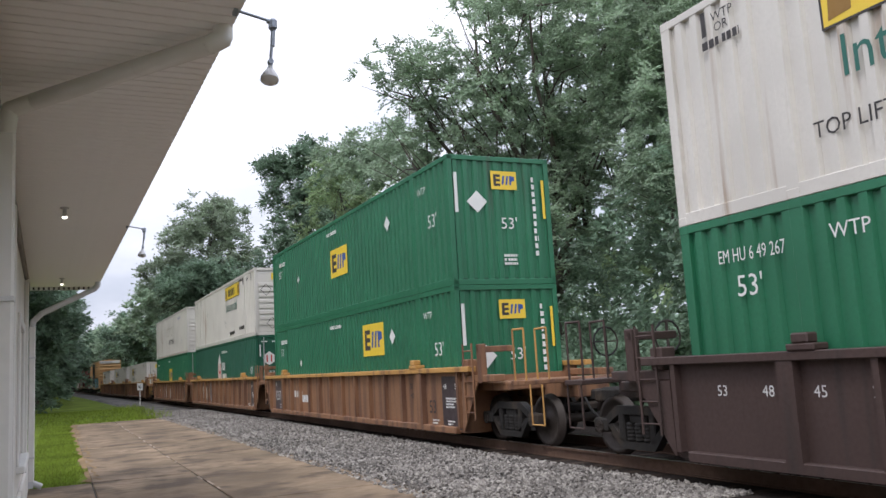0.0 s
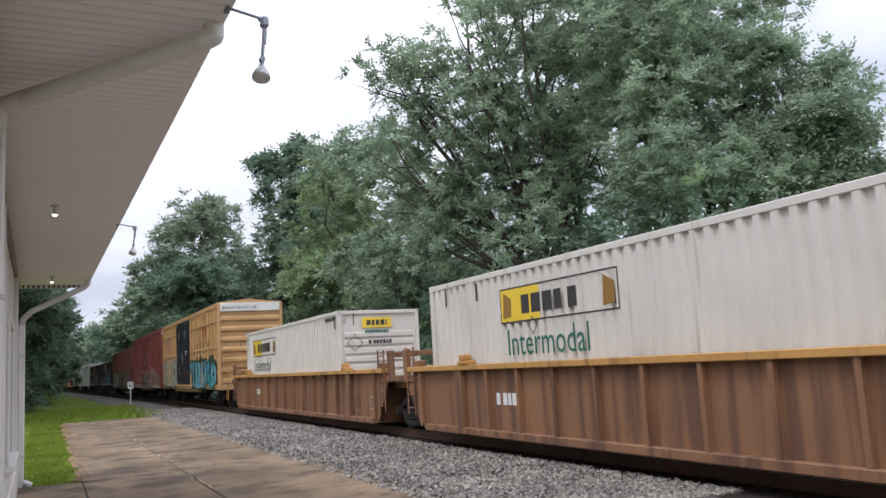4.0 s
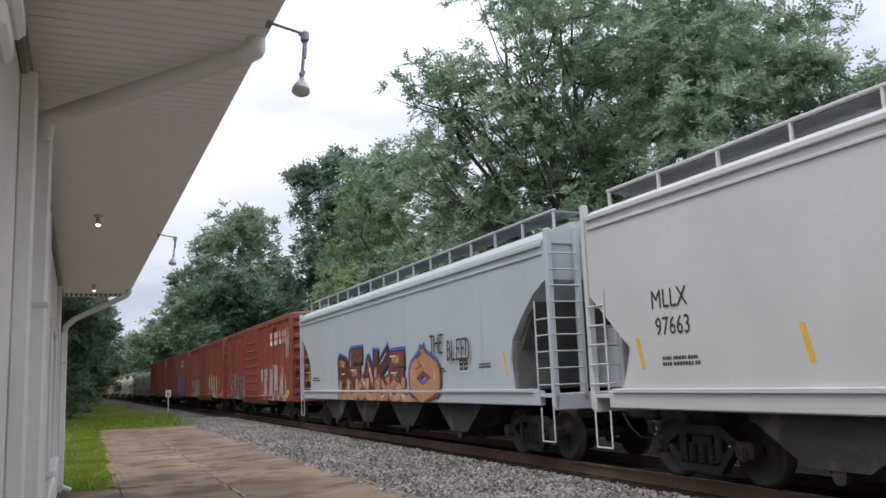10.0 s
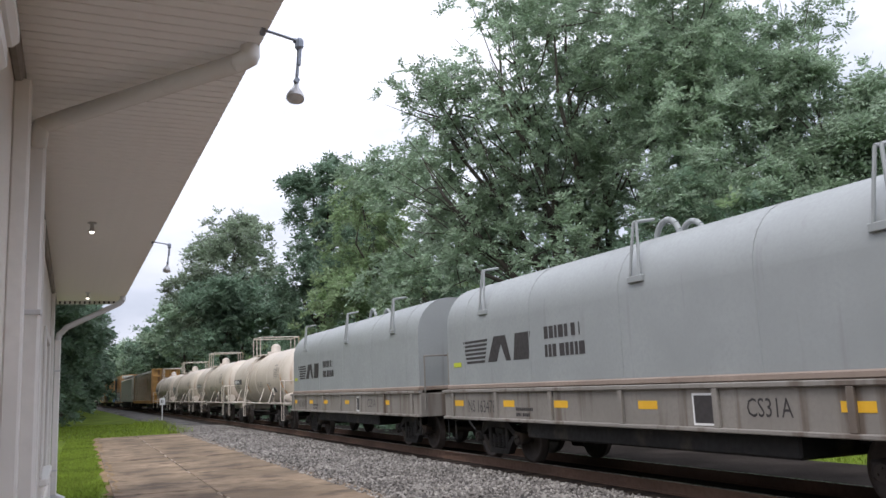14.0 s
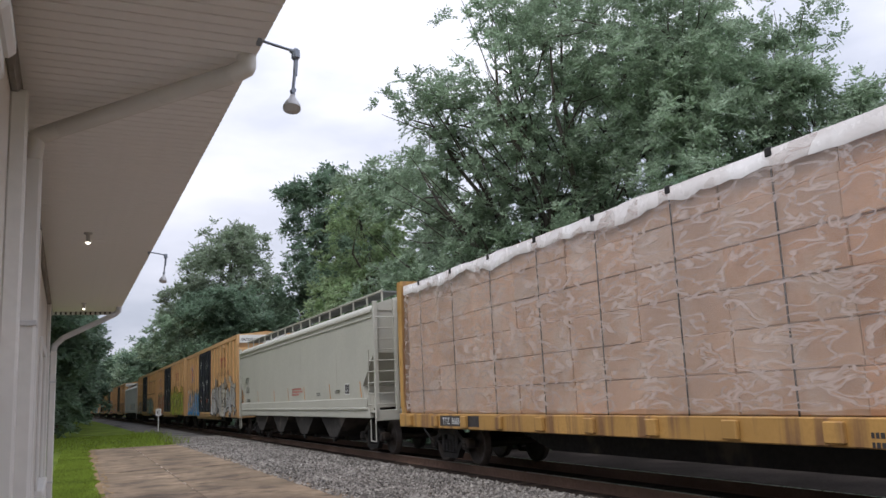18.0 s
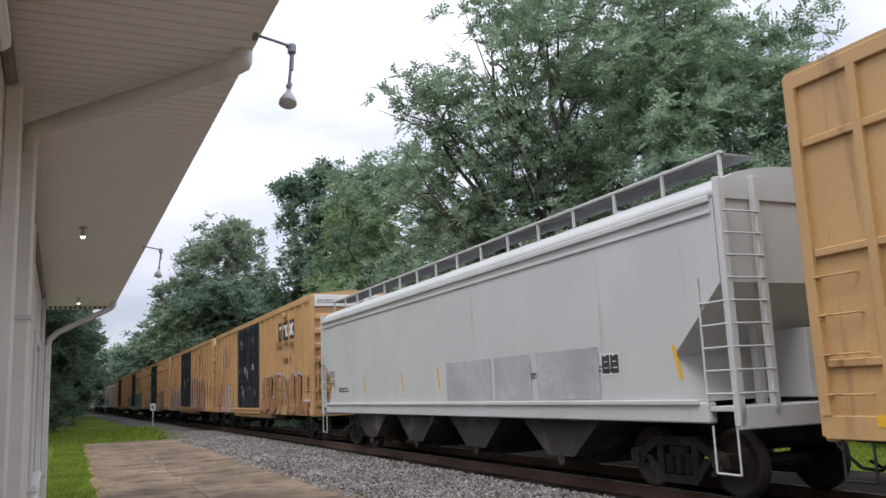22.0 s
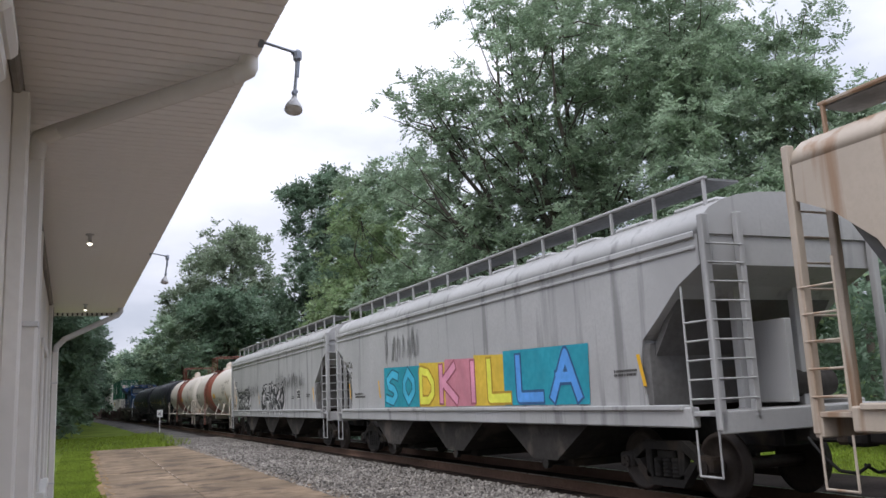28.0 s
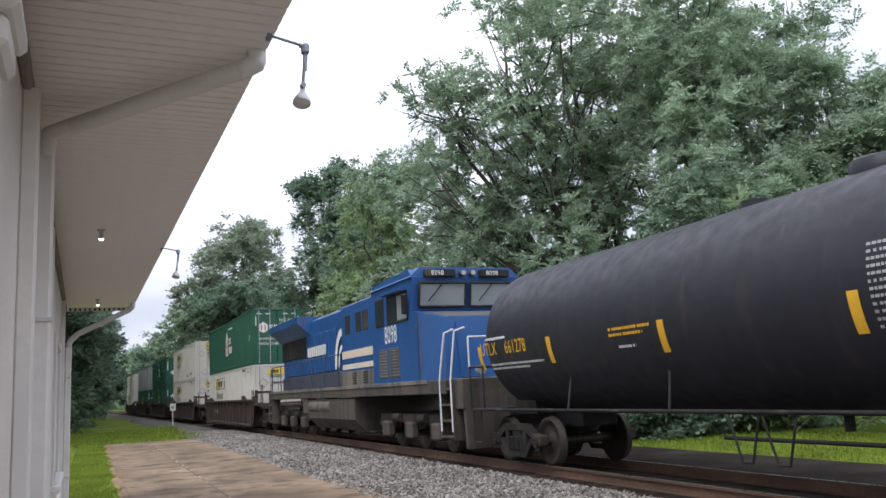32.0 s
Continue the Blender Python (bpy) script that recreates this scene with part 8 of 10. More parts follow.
hopper(235.2, 255.3, HOP_W, "white covered hopper with long hand-railed roof walk", 4.06, 4.34, marks=lines("MLLX", "97663", 0.28, None, 1.75, 2.45))
hopper(256.4, 275.0, HOP_B, "pale blue-grey covered hopper with dark brown graffiti", 3.9, 4.38, notch=(3.25, 2.15), deep=True, marks=both(
    lines("", "", 0.2), lambda d, h: graffiti(d, 4.1, 1.06, 6.0, 1.36, 6, [(0.12, 0.035, 0.03), (0.16, 0.055, 0.04), (0.12, 0.03, 0.04)], 71, word="BEAKF", accent=(0.45, 0.22, 0.11), halo=(0.05, 0.14, 0.42), fat=0.5),
    lambda d, h: graffiti(d, 4.0, 1.06, 7.6, 0.62, 9, [(0.46, 0.22, 0.11), (0.50, 0.27, 0.15)], 72, word="UUOUUOUU", edge=(0.18, 0.06, 0.04), fat=0.5),
    lambda d, h: graffiti(d, -2.2, 1.06, 2.0, 1.25, 2, [(0.46, 0.22, 0.11)], 73, word="O", edge=(0.14, 0.05, 0.04), halo=(0.05, 0.14, 0.42), fat=0.52),
    lambda d, h: tag_word(d, -3.7, 2.16, 0.85, 0.40, "THE", LETTER, 0.05),
    lambda d, h: tag_word(d, -4.75, 1.98, 1.25, 0.42, "BLEED", LETTER, 0.05)))
hopper(460.4, 480.75, HOP_G, "beige-grey covered hopper with orange reflector strips", 3.96, 4.36, bays=4, tall=True, marks=both(lines("BPTX", "185761", 0.3, None, 1.7, 2.45), lambda d, h: d.bars(-0.66, 1.98, 1.6, 3, 0.1, spray((0.5, 0.16, 0.13)), 5)))
hopper(544.2, 562.75, HOP_W, "white covered hopper with grey painted-out patches", 3.88, 4.38, marks=both(lines("UTCX", "51852", 0.2, None, 0.9, 2.1), patches))
hopper(669.8, 689.5, HOP_T, "tan rust-streaked covered hopper with blue graffiti", belts=False, notch=(3.6, 2.3), deep=True, marks=both(
    lambda d, h: graffiti(d, 7.4, 1.4, 4.6, 1.2, 4, [(0.05, 0.10, 0.48), (0.08, 0.16, 0.55)], 75, word="PIKET", accent=(0.3, 0.5, 0.5),  edge=(0.03, 0.05, 0.25), fat=0.36),
    lambda d, h: graffiti(d, -1.2, 1.4, 3.2, 0.7, 4, [(0.55, 0.42, 0.16), (0.5, 0.48, 0.42)], 76, word="LEAF", edge=(0.4, 0.36, 0.3)),
    lambda d, h: d.stroke([(-4 + 0.3 * math.cos(i * 0.5236), 3.0 + 0.3 * math.sin(i * 0.5236)) for i in range(13)], 0.05, LOGO_R)))
hopper(690.9, 708.0, HOP_D, "grey covered hopper with bright multicolour block letters", ztop=3.56, zroof=4.21, notch=(3.15, 2.15), deep=True, bays=3, marks=both(
    lines("SHQX", "40012", 0.22, None, 1.0, 2.5),
    lambda d, h: [d.poly([(a, 1.36), (a - w, 1.36), (a - w - 0.05, 2.32), (a - 0.02, 2.38)], spray(cc)) for a, w, cc in ((4.1, 2.5, (0.02, 0.30, 0.38)), (1.6, 1.5, (0.72, 0.50, 0.06)), (0.1, 1.5, (0.62, 0.24, 0.30)), (-1.4, 1.3, (0.72, 0.50, 0.06)), (-2.7, 2.9, (0.02, 0.32, 0.42)))],
    lambda d, h: block_scrawl(d),
    lambda d, h: tag(d, 4.0, 2.5, 2.6, 0.75, spray((0.2, 0.2, 0.2)), 9, 0.035)))
hopper(709.1, 727.1, HOP_D, "weathered grey covered hopper with black scrawled graffiti", ztop=3.56, zroof=4.21, notch=(3.15, 2.15), deep=True, bays=3, marks=both(
    lines("SHQX", "40083", 0.24, None, 1.0, 2.5),
    lambda d, h: graffiti(d, 6.9, 1.36, 2.9, 0.75, 4, [(0.03, 0.03, 0.035)], 80, word="ZCEZ", edge=(0.6, 0.6, 0.6), halo=(0.02, 0.02, 0.02), fat=0.3),
    lambda d, h: graffiti(d, 1.4, 1.36, 4.4, 0.95, 5, [(0.02, 0.02, 0.025)], 81, word="CHOKO", edge=(0.62, 0.62, 0.62), halo=(0.02, 0.02, 0.02), fat=0.34),
    lambda d, h: tag(d, 7.4, 1.9, 5.6, 0.55, spray((0.10, 0.10, 0.10)), 4, 0.04),
    lambda d, h: tag(d, -1.6, 2.1, 4.6, 0.6, spray((0.10, 0.10, 0.10)), 5, 0.045)))

# ---- open-top hoppers ----
GON = paint("open_hopper_black", (0.036, 0.030, 0.031), (0.085, 0.05, 0.038), 0.58, 0.6, 0.25, 0.35)


def open_hopper(s0, s1, label, marks):
    sm, h = (s0 + s1) / 2, (s1 - s0) / 2
    c = register(thing("open_hopper_car", label, "railcar", "open hoppers"), sm)
    hw, zs, zt = 1.5, 1.16, 3.7
    for k in (-1, 1):
        part("side_sheet", Shape().box(k * (hw - 0.03), k * hw, -h + 0.3, h - 0.3, zs, zt, 0.0), GON, c)
        part("top_chord", Shape().box(k * (hw - 0.08), k * (hw + 0.09), -h + 0.2, h - 0.2, zt - 0.06, zt + 0.1, 0.015), GON, c)
        part("side_sill", Shape().box(k * (hw - 0.1), k * (hw + 0.09), -h + 0.1, h - 0.1, zs - 0.06, zs + 0.14, 0.015), GON, c)
        n = round((2 * h - 0.8) / 1.0)
        for i in range(n + 1):
            y = -h + 0.4 + i * (2 * h - 0.8) / n
            part("rib", Shape().slab([(y - 0.07, zs + 0.14), (y + 0.07, zs + 0.14), (y + 0.05, zt - 0.06), (y - 0.05, zt - 0.06)], k * hw, k * (hw + 0.085)), GON, c)
        part("end_sheet", Shape().slab([(k * (h - 0.25), zt), (k * (h - 0.25), zt - 1.0), (k * (h - 1.9), zs), (k * (h - 1.98), zs), (k * (h - 0.31), zt - 1.0), (k * (h - 0.31), zt)][::k], -hw + 0.04, hw - 0.04), GON, c)
        e = Shape().box(-hw, hw, k * (h - 0.3), k * (h - 0.02), zs - 0.2, zs + 0.08, 0.015)
        for x in (-0.35, 0.35):
            e.rod((x, k * (h - 0.5), zs), (x, k * (h - 0.3), zt - 0.95), 0.05, 8)
        part("end_frame", e, GON, c)
        part("air_reservoir", Shape().rod((0.1, k * (h - 0.75), zs + 0.85), (0.95, k * (h - 0.75), zs + 0.85), 0.19, 14), GON, c)
        part("end_hand_rail", Shape().pipe([(-0.75, k * (h - 0.1), zs), (-0.75, k * (h - 0.1), zs + 0.95), (0.5, k * (h - 0.1), zs + 0.95), (0.5, k * (h - 0.1), zs)], 0.018, 6), SLOPE_GREY, c, "worn pale hand rail")
        part("side_brace", Shape().slab([(k * (h - 0.3), zs + 0.1), (k * (h - 0.3), zt - 0.9), (k * (h - 1.3), zs + 0.1)][::k], -hw + 0.03, -hw + 0.05).slab([(k * (h - 0.3), zs + 0.1), (k * (h - 0.3), zt - 0.9), (k * (h - 1.3), zs + 0.1)][::k], hw - 0.05, hw - 0.03), GON, c)
        ld = Shape()
        for i in range(8):
            z = zs + 0.2 + i * 0.3
            ld.rod((-hw + 0.06, k * (h - 0.12), z), (-hw + 0.5, k * (h - 0.12), z), 0.013, 6)
        part("ladder", ld, GON, c)
        st = Shape()
        stirrups(st, -hw, k * (h - 0.3) - (0.38 if k > 0 else 0), zs - 0.1, 0.45)
        part("stirrup_step", st, BLACK, c)
        truck(c, k * (h - 1.95), sm)
    part("belly", Shape().prism([(-hw + 0.05, zs), (-0.9, 0.32), (0.9, 0.32), (hw - 0.05, zs)], -h + 3.2, h - 3.2), BLACK, c, "black discharge belly")
    part("centre_sill", Shape().box(-0.32, 0.32, -h + 0.3, h - 0.3, 0.72, zs, 0.02), BLACK, c)
    couplers(c, h)
    n = round((2 * h - 0.8) / 1.0)
    spans = [(-h + 0.4 + i * (2 * h - 0.8) / n - 0.06, -h + 0.4 + i * (2 * h - 0.8) / n + 0.06) for i in range(n + 1)]
    d = Decal(-hw, spans, 0.085)
    d.parent, d.zmin, d.sill, d.sill_out = c, zs - 0.02, zs + 0.15, 0.09
    marks(d, h)
    r = Decal(-hw - 0.13)
    for i in range(6):
        y = h - 0.5 - i * (2 * h - 1.4) / 5.2
        r.rect(y, y - 0.45, zs - 0.02, zs + 0.10, YELLOW)
    d.done("side_marking", c, "stencils and spray-painted graffiti")
    r.done("reflector", c, "yellow reflector strips")
    return c


RUSTED = mat("rust_patch_dark", (0.085, 0.045, 0.03), 0.85, vary=0.3)
FADE = mat("faded_pale_letters", (0.34, 0.29, 0.24), 0.7, vary=0.2)


def pale_letters(d, a0, count, pitch):
    """Large worn square outlines between the ribs, rust showing inside them."""
    for i in range(count):
        a = a0 - i * pitch
        q = [(a - u * 0.36, 2.86 + v * 0.40) for u, v in ((0, 0.1), (0, 0.9), (0.1, 1), (0.9, 1), (1, 0.9), (1, 0.1), (0.9, 0), (0.1, 0), (0, 0.1))]
        if i > 1:
            d.rect(a - 0.06, a - 0.30, 2.92, 3.20, RUSTED)
        d.stroke(q, 0.075, FADE)
        d.stroke([(a + 0.02, 3.30), (a - 0.38, 3.30)], 0.02, FADE)


TAGGED = spray((0.46, 0.46, 0.45))
CREAM_FILL = [(0.50, 0.45, 0.34), (0.55, 0.52, 0.46), (0.46, 0.40, 0.30)]
MUTED = [(0.08, 0.22, 0.42), (0.34, 0.40, 0.41), (0.42, 0.26, 0.28), (0.16, 0.32, 0.29), (0.12, 0.11, 0.30), (0.30, 0.34, 0.40)]


def k_marks(d, h):
    pale_letters(d, 6.85, 6, 1.02)
    d.text("SH", 6.75, 2.30, 0.26, WHITE)
    d.text("NX", 5.75, 2.30, 0.26, WHITE)
    d.text("20", 6.72, 1.96, 0.25, WHITE)
    d.text("05", 5.70, 1.96, 0.25, WHITE)
    graffiti(d, 8.3, 1.16, 5.6, 0.95, 6, MUTED, 90, word="NELDE", edge=(0.10, 0.12, 0.22), fat=0.40)
    graffiti(d, 3.0, 1.16, 4.7, 1.28, 6, MUTED[::-1], 93, word="NIKS", edge=(0.36, 0.38, 0.42), accent=(0.16, 0.13, 0.36), fat=0.42)
    graffiti(d, -1.55, 1.14, 3.2, 1.38, 6, [(0.06, 0.34, 0.62), (0.10, 0.42, 0.70), (0.05, 0.25, 0.52)], 91, word="WUM", accent=(0.03, 0.20, 0.46), edge=(0.03, 0.025, 0.025), fat=0.46)
    d.poly([(-4.75, 2.38), (-4.85, 2.62), (-5.3, 2.50), (-5.35, 2.32)], spray((0.08, 0.38, 0.62)))
    d.poly([(-4.8, 1.16), (-4.8, 1.75), (-5.35, 1.98), (-5.55, 1.7), (-5.95, 1.95), (-6.3, 1.55), (-6.6, 1.16)], spray((0.07, 0.33, 0.55)))
    d.stroke([(-5.0, 1.5), (-5.5, 1.62), (-6.0, 1.4)], 0.1, spray((0.25, 0.11, 0.06)))
    data_panel(d, -4.7, 1.85)
    graffiti(d, 1.45, 2.62, 2.75, 0.85, 3, [VIOLET, (0.42, 0.36, 0.12), (0.16, 0.11, 0.36)], 92, word="TUS", edge=(0.36, 0.33, 0.38), accent=(0.5, 0.42, 0.1), fat=0.4)
    for a in (0.95, 0.0, -0.95):
        tag_word(d, a, 2.32, 0.55, 0.34, "NELO", WHITE, 0.018)
    tag_word(d, -3.15, 2.76, 0.85, 0.48, "NELO", WHITE, 0.022)
    d.stroke([(-3.4, 2.66), (-3.9, 2.72)], 0.02, WHITE)
    tag(d, -4.4, 2.72, 0.8, 0.6, WHITE, 4, 0.025)
    tag_word(d, -5.55, 2.66, 1.0, 0.42, "NELC", spray((0.25, 0.25, 0.26)), 0.022)
    tag(d, -5.9, 1.75, 1.3, 0.75, spray((0.42, 0.42, 0.42)), 12, 0.03)
    d.rect(-6.35, -6.65, 1.75, 2.1, spray((0.5, 0.5, 0.5)))
    tag(d, -6.2, 1.35, 1.7, 0.35, spray((0.45, 0.38, 0.22)), 15, 0.045)


def l_marks(d, h):
    pale_letters(d, 5.85, 6, 0.94)
    for word, a, z in (("SH", 5.75, 2.34), ("NX", 4.9, 2.34), ("20", 5.72, 1.98), ("26", 4.86, 1.98)):
        d.text(word, a, z, 0.25, WHITE)
    graffiti(d, 7.1, 1.2, 3.6, 0.82, 4, [(0.30, 0.26, 0.18), (0.36, 0.32, 0.26)], 96, word="YIRL", edge=(0.10, 0.08, 0.07), fat=0.40)
    tag(d, 4.9, 1.35, 0.9, 0.4, WHITE, 21, 0.03)
    graffiti(d, 2.9, 1.14, 4.1, 1.05, 5, [(0.50, 0.47, 0.45), (0.42, 0.38, 0.40), (0.50, 0.36, 0.28)], 97, word="SKART", edge=(0.06, 0.05, 0.05), accent=(0.30, 0.16, 0.12), fat=0.42)
    graffiti(d, -1.3, 1.14, 4.1, 1.42, 5, CREAM_FILL, 98, word="SPIK", edge=(0.14, 0.12, 0.10), accent=(0.22, 0.27, 0.38), fat=0.44)
    graffiti(d, 0.85, 2.86, 2.8, 0.74, 4, [ORANGE, (0.62, 0.18, 0.03)], 95, word="JUS", edge=(0.6, 0.58, 0.55), fat=0.46)
    d.poly([(-4.3, 2.2), (-4.2, 2.75), (-4.6, 3.05), (-5.3, 2.95), (-5.9, 2.6), (-5.8, 2.15), (-5.0, 2.0)], spray((0.12, 0.028, 0.03)))
    data_panel(d, -5.3, 1.9)
    tag(d, 3.0, 2.3, 1.0, 0.62, WHITE, 6, 0.045)
    tag(d, 6.75, 2.0, 0.5, 0.85, WHITE, 7, 0.035)
    tag(d, -4.9, 2.95, 0.7, 0.5, spray((0.4, 0.4, 0.4)), 25, 0.025)
    tag_word(d, -5.9, 2.62, 1.0, 0.5, "NELC", TAGGED, 0.018)
    tag_word(d, -6.0, 3.15, 0.5, 0.3, "JEY", TAGGED, 0.015)
    tag_word(d, -6.3, 2.1, 0.75, 0.25, "NGC", WHITE, 0.02)
    d.rect(-6.55, -6.9, 1.6, 1.95, spray((0.48, 0.48, 0.47)))
    for i, ch in enumerate("BRDLLNO"):
        tag_word(d, -7.1, 3.1 - i * 0.28, 0.38, 0.22, ch, TAGGED, 0.018)
    tag(d, -6.4, 1.3, 1.2, 0.5, WHITE, 27, 0.03)
    e = Decal(-h + 0.25, face="end")
    e.parent = d.parent
    graffiti(e, -1.05, 2.75, 2.1, 0.85, 4, [(0.30, 0.29, 0.27), (0.08, 0.08, 0.22), (0.26, 0.28, 0.32)], 99, word="CSN", edge=(0.06, 0.06, 0.10), accent=(0.12, 0.11, 0.30), fat=0.42)
    e.text("SHNX", -0.3, 3.5, 0.11, WHITE)
    e.text("2026", -0.3, 3.36, 0.11, WHITE)
    e.done("end_marking", d.parent, "white stencils on the end sheet")


open_hopper(197.85, 215.35, "black open hopper car covered in blue graffiti", k_marks)
open_hopper(217.6, 233.55, "black open hopper car with orange and cream graffiti", l_marks)

# ---- covered coil cars ----
COIL = paint("coil_cover_grey", (0.29, 0.305, 0.30), (0.22, 0.22, 0.22), 0.62, 0.45, 0.07)
COILB = paint("coil_car_sill", (0.23, 0.21, 0.185), (0.11, 0.08, 0.06), 0.54, 0.6)


def coil_car(s0, s1, label, front_lines=True):
    sm, h = (s0 + s1) / 2, (s1 - s0) / 2
    c = register(thing("coil_car", label, "railcar", "coil cars"), sm)
    hc = h - 0.15
    w = 1.42
    prof = [(-w, 1.55), (-w, 1.57), (-w, 2.2), (-w, 2.83), (-w, 2.85)] + [(-w + 0.85 * (1 - math.cos(a)), 2.85 + 0.9 * math.sin(a)) for a in (0.2, 0.4, 0.6, 0.8, 1.0, 1.2, 1.4, 1.57)]
    prof += [(-x, z) for x, z in prof[::-1]]
    cov = part("cover", Shape().prism(prof[::-1], -hc, hc, smooth=True), COIL, c, "rounded grey lift-off cover")
    part("cover_rim", Shape().box(-w - 0.04, w + 0.04, -hc - 0.03, hc + 0.03, 1.47, 1.57, 0.02), mat("rusty_rim", (0.27, 0.21, 0.17), 0.7, stain=(0.16, 0.09, 0.06)), cov)
    for i in range(5):
        y = -hc + 0.9 + i * (2 * hc - 1.8) / 4
        part("cover_seam", Shape().prism([(x * 1.004, z + 0.006) for x, z in prof[::-1]], y - 0.02, y + 0.02), COIL, cov)
    for y in (-hc * 0.72, -0.5, hc * 0.72):
        for k in (-1, 1):
            a = Shape().pipe([(k * 1.44, y - 0.12, 3.05), (k * 1.36, y - 0.04, 3.9), (k * 1.0, y, 3.96), (k * 1.36, y + 0.04, 3.9), (k * 1.44, y + 0.12, 3.05)], 0.025, 6).box(k * 1.36, k * 1.46, y - 0.18, y + 0.18, 2.98, 3.08, 0.01)
            part("lift_bracket", a, COIL, cov)
    lp = Shape()
    for x in (-0.35, 0.15):
        pts = [(x, 0.3 * math.cos(math.pi * i / 8), 3.72 + 0.36 * math.sin(math.pi * i / 8)) for i in range(9)]
        lp.pipe(pts, 0.05, 8)
    part("lift_loop", lp, COIL, cov)
    for k in (-1, 1):
        part("side_sill", Shape().box(k * 1.40, k * 1.48, -h, h, 0.84, 1.47, 0.015), COILB, c)
        part("sill_flange", Shape().box(k * 1.40, k * 1.54, -h, h, 1.40, 1.47, 0.012).box(k * 1.40, k * 1.54, -h, h, 0.84, 0.90, 0.012), COILB, c)
        for i in range(7):
            y = -h + 0.5 + i * (2 * h - 1) / 6
            part("sill_stiffener", Shape().box(k * 1.48, k * 1.535, y - 0.05, y + 0.05, 0.9, 1.4, 0.008), COILB, c)
        e = Shape().box(-1.45, 1.45, k * (h - 0.25), k * h, 0.84, 1.4, 0.015)
        e.pipe([(-1.35, k * (h + 0.02), 1.0), (-1.35, k * (h + 0.02), 2.3), (-0.6, k * (h + 0.02), 2.3), (-0.6, k * (h + 0.02), 1.0)], 0.02, 6)
        part("end_frame", e, COILB, c)
        st = Shape()
        stirrups(st, -1.45, k * (h - 0.1) - (0.38 if k > 0 else 0), 0.9, 0.42)
        part("stirrup_step", st, BLACK, c)
        truck(c, k * (h - 1.75), sm)
    part("centre_sill", Shape().box(-0.4, 0.4, -h + 0.2, h - 0.2, 0.68, 0.9, 0.02).box(-1.35, 1.35, -h + 3.5, h - 3.5, 0.55, 0.84, 0.03), BLACK, c)
    couplers(c, h)
    d = Decal(-w)
    for i in range(6):
        z = 2.0 + i * 0.085
        d.poly([(5.6 + 0.03 * i, z), (4.75 - 0.03 * i, z), (4.72 - 0.03 * i, z + 0.05), (5.62 + 0.03 * i, z + 0.05)], LETTER)
    d.poly([(4.6, 2.0), (4.2, 2.0), (3.9, 2.5), (4.3, 2.5)], LETTER)
    d.poly([(4.1, 2.5), (3.8, 2.0), (3.6, 2.0), (3.8, 2.5)], LETTER)
    d.poly([(3.5, 2.0), (2.9, 2.0), (2.8, 2.5), (3.4, 2.5)], LETTER)
    d.bars(2.3, 2.32, 1.6, 1, 0.24, LETTER, 3, 0.9)
    d.bars(2.3, 2.0, 1.9, 1, 0.24, LETTER, 4, 0.9)
    d.rect(6.3, 5.9, 1.95, 2.05, spray((0.5, 0.55, 0.05)))
    d.done("cover_marking", c, "black striped railway mark")
    q = Decal(-1.48)
    q.text("NS 163478", 5.5, 1.0, 0.26, LETTER, 0.8)
    q.text("CS31A", -2.6, 1.05, 0.24, LETTER, 0.8)
    for y in (6.2, 3.9, 2.0, -0.4, -4.0):
        q.rect(y, y - 0.45, 1.12, 1.24, YELLOW)
    q.rect(-1.6, -2.05, 0.92, 1.34, WHITE)
    q.n += 1
    q.rect(-1.63, -2.02, 0.95, 1.31, LETTER)
    q.bars(3.4, 1.05, 0.7, 2, 0.1, LETTER, 6)
    q.done("sill_stencil", c)
    return c


coil_car(345.2, 358.7, "grey covered coil car with black striped mark")
coil_car(360.2, 373.5, "grey covered coil car coupled behind another")

# ---- tank cars ----
TNK_W = paint("tank_cream_white", (0.58, 0.51, 0.43), (0.40, 0.27, 0.18), 0.60, 0.45, 0.08)
STRIP = mat("faded_orange_strip", (0.55, 0.26, 0.05), 0.55, vary=0.2, grain=7.0)
TNK_R = paint("tank_white_shell", (0.64, 0.59, 0.53), (0.38, 0.24, 0.16), 0.62, 0.45, 0.07)
TNK_K = mat("tank_black_shell", (0.022, 0.023, 0.030), 0.5, vary=0.1, grain=4.0, stain=(0.045, 0.037, 0.032), stain_at=0.6, streak=True, spec=0.3)
BAND = paint("tank_red_band", (0.30, 0.095, 0.065), (0.17, 0.06, 0.045), 0.6, 0.5)
PIPEW = paint("white_rail_pipe", (0.60, 0.53, 0.46), (0.36, 0.22, 0.13), 0.6, 0.6)
RUSTP = paint("rusty_platform", (0.22, 0.07, 0.05), (0.12, 0.05, 0.03), 0.55)


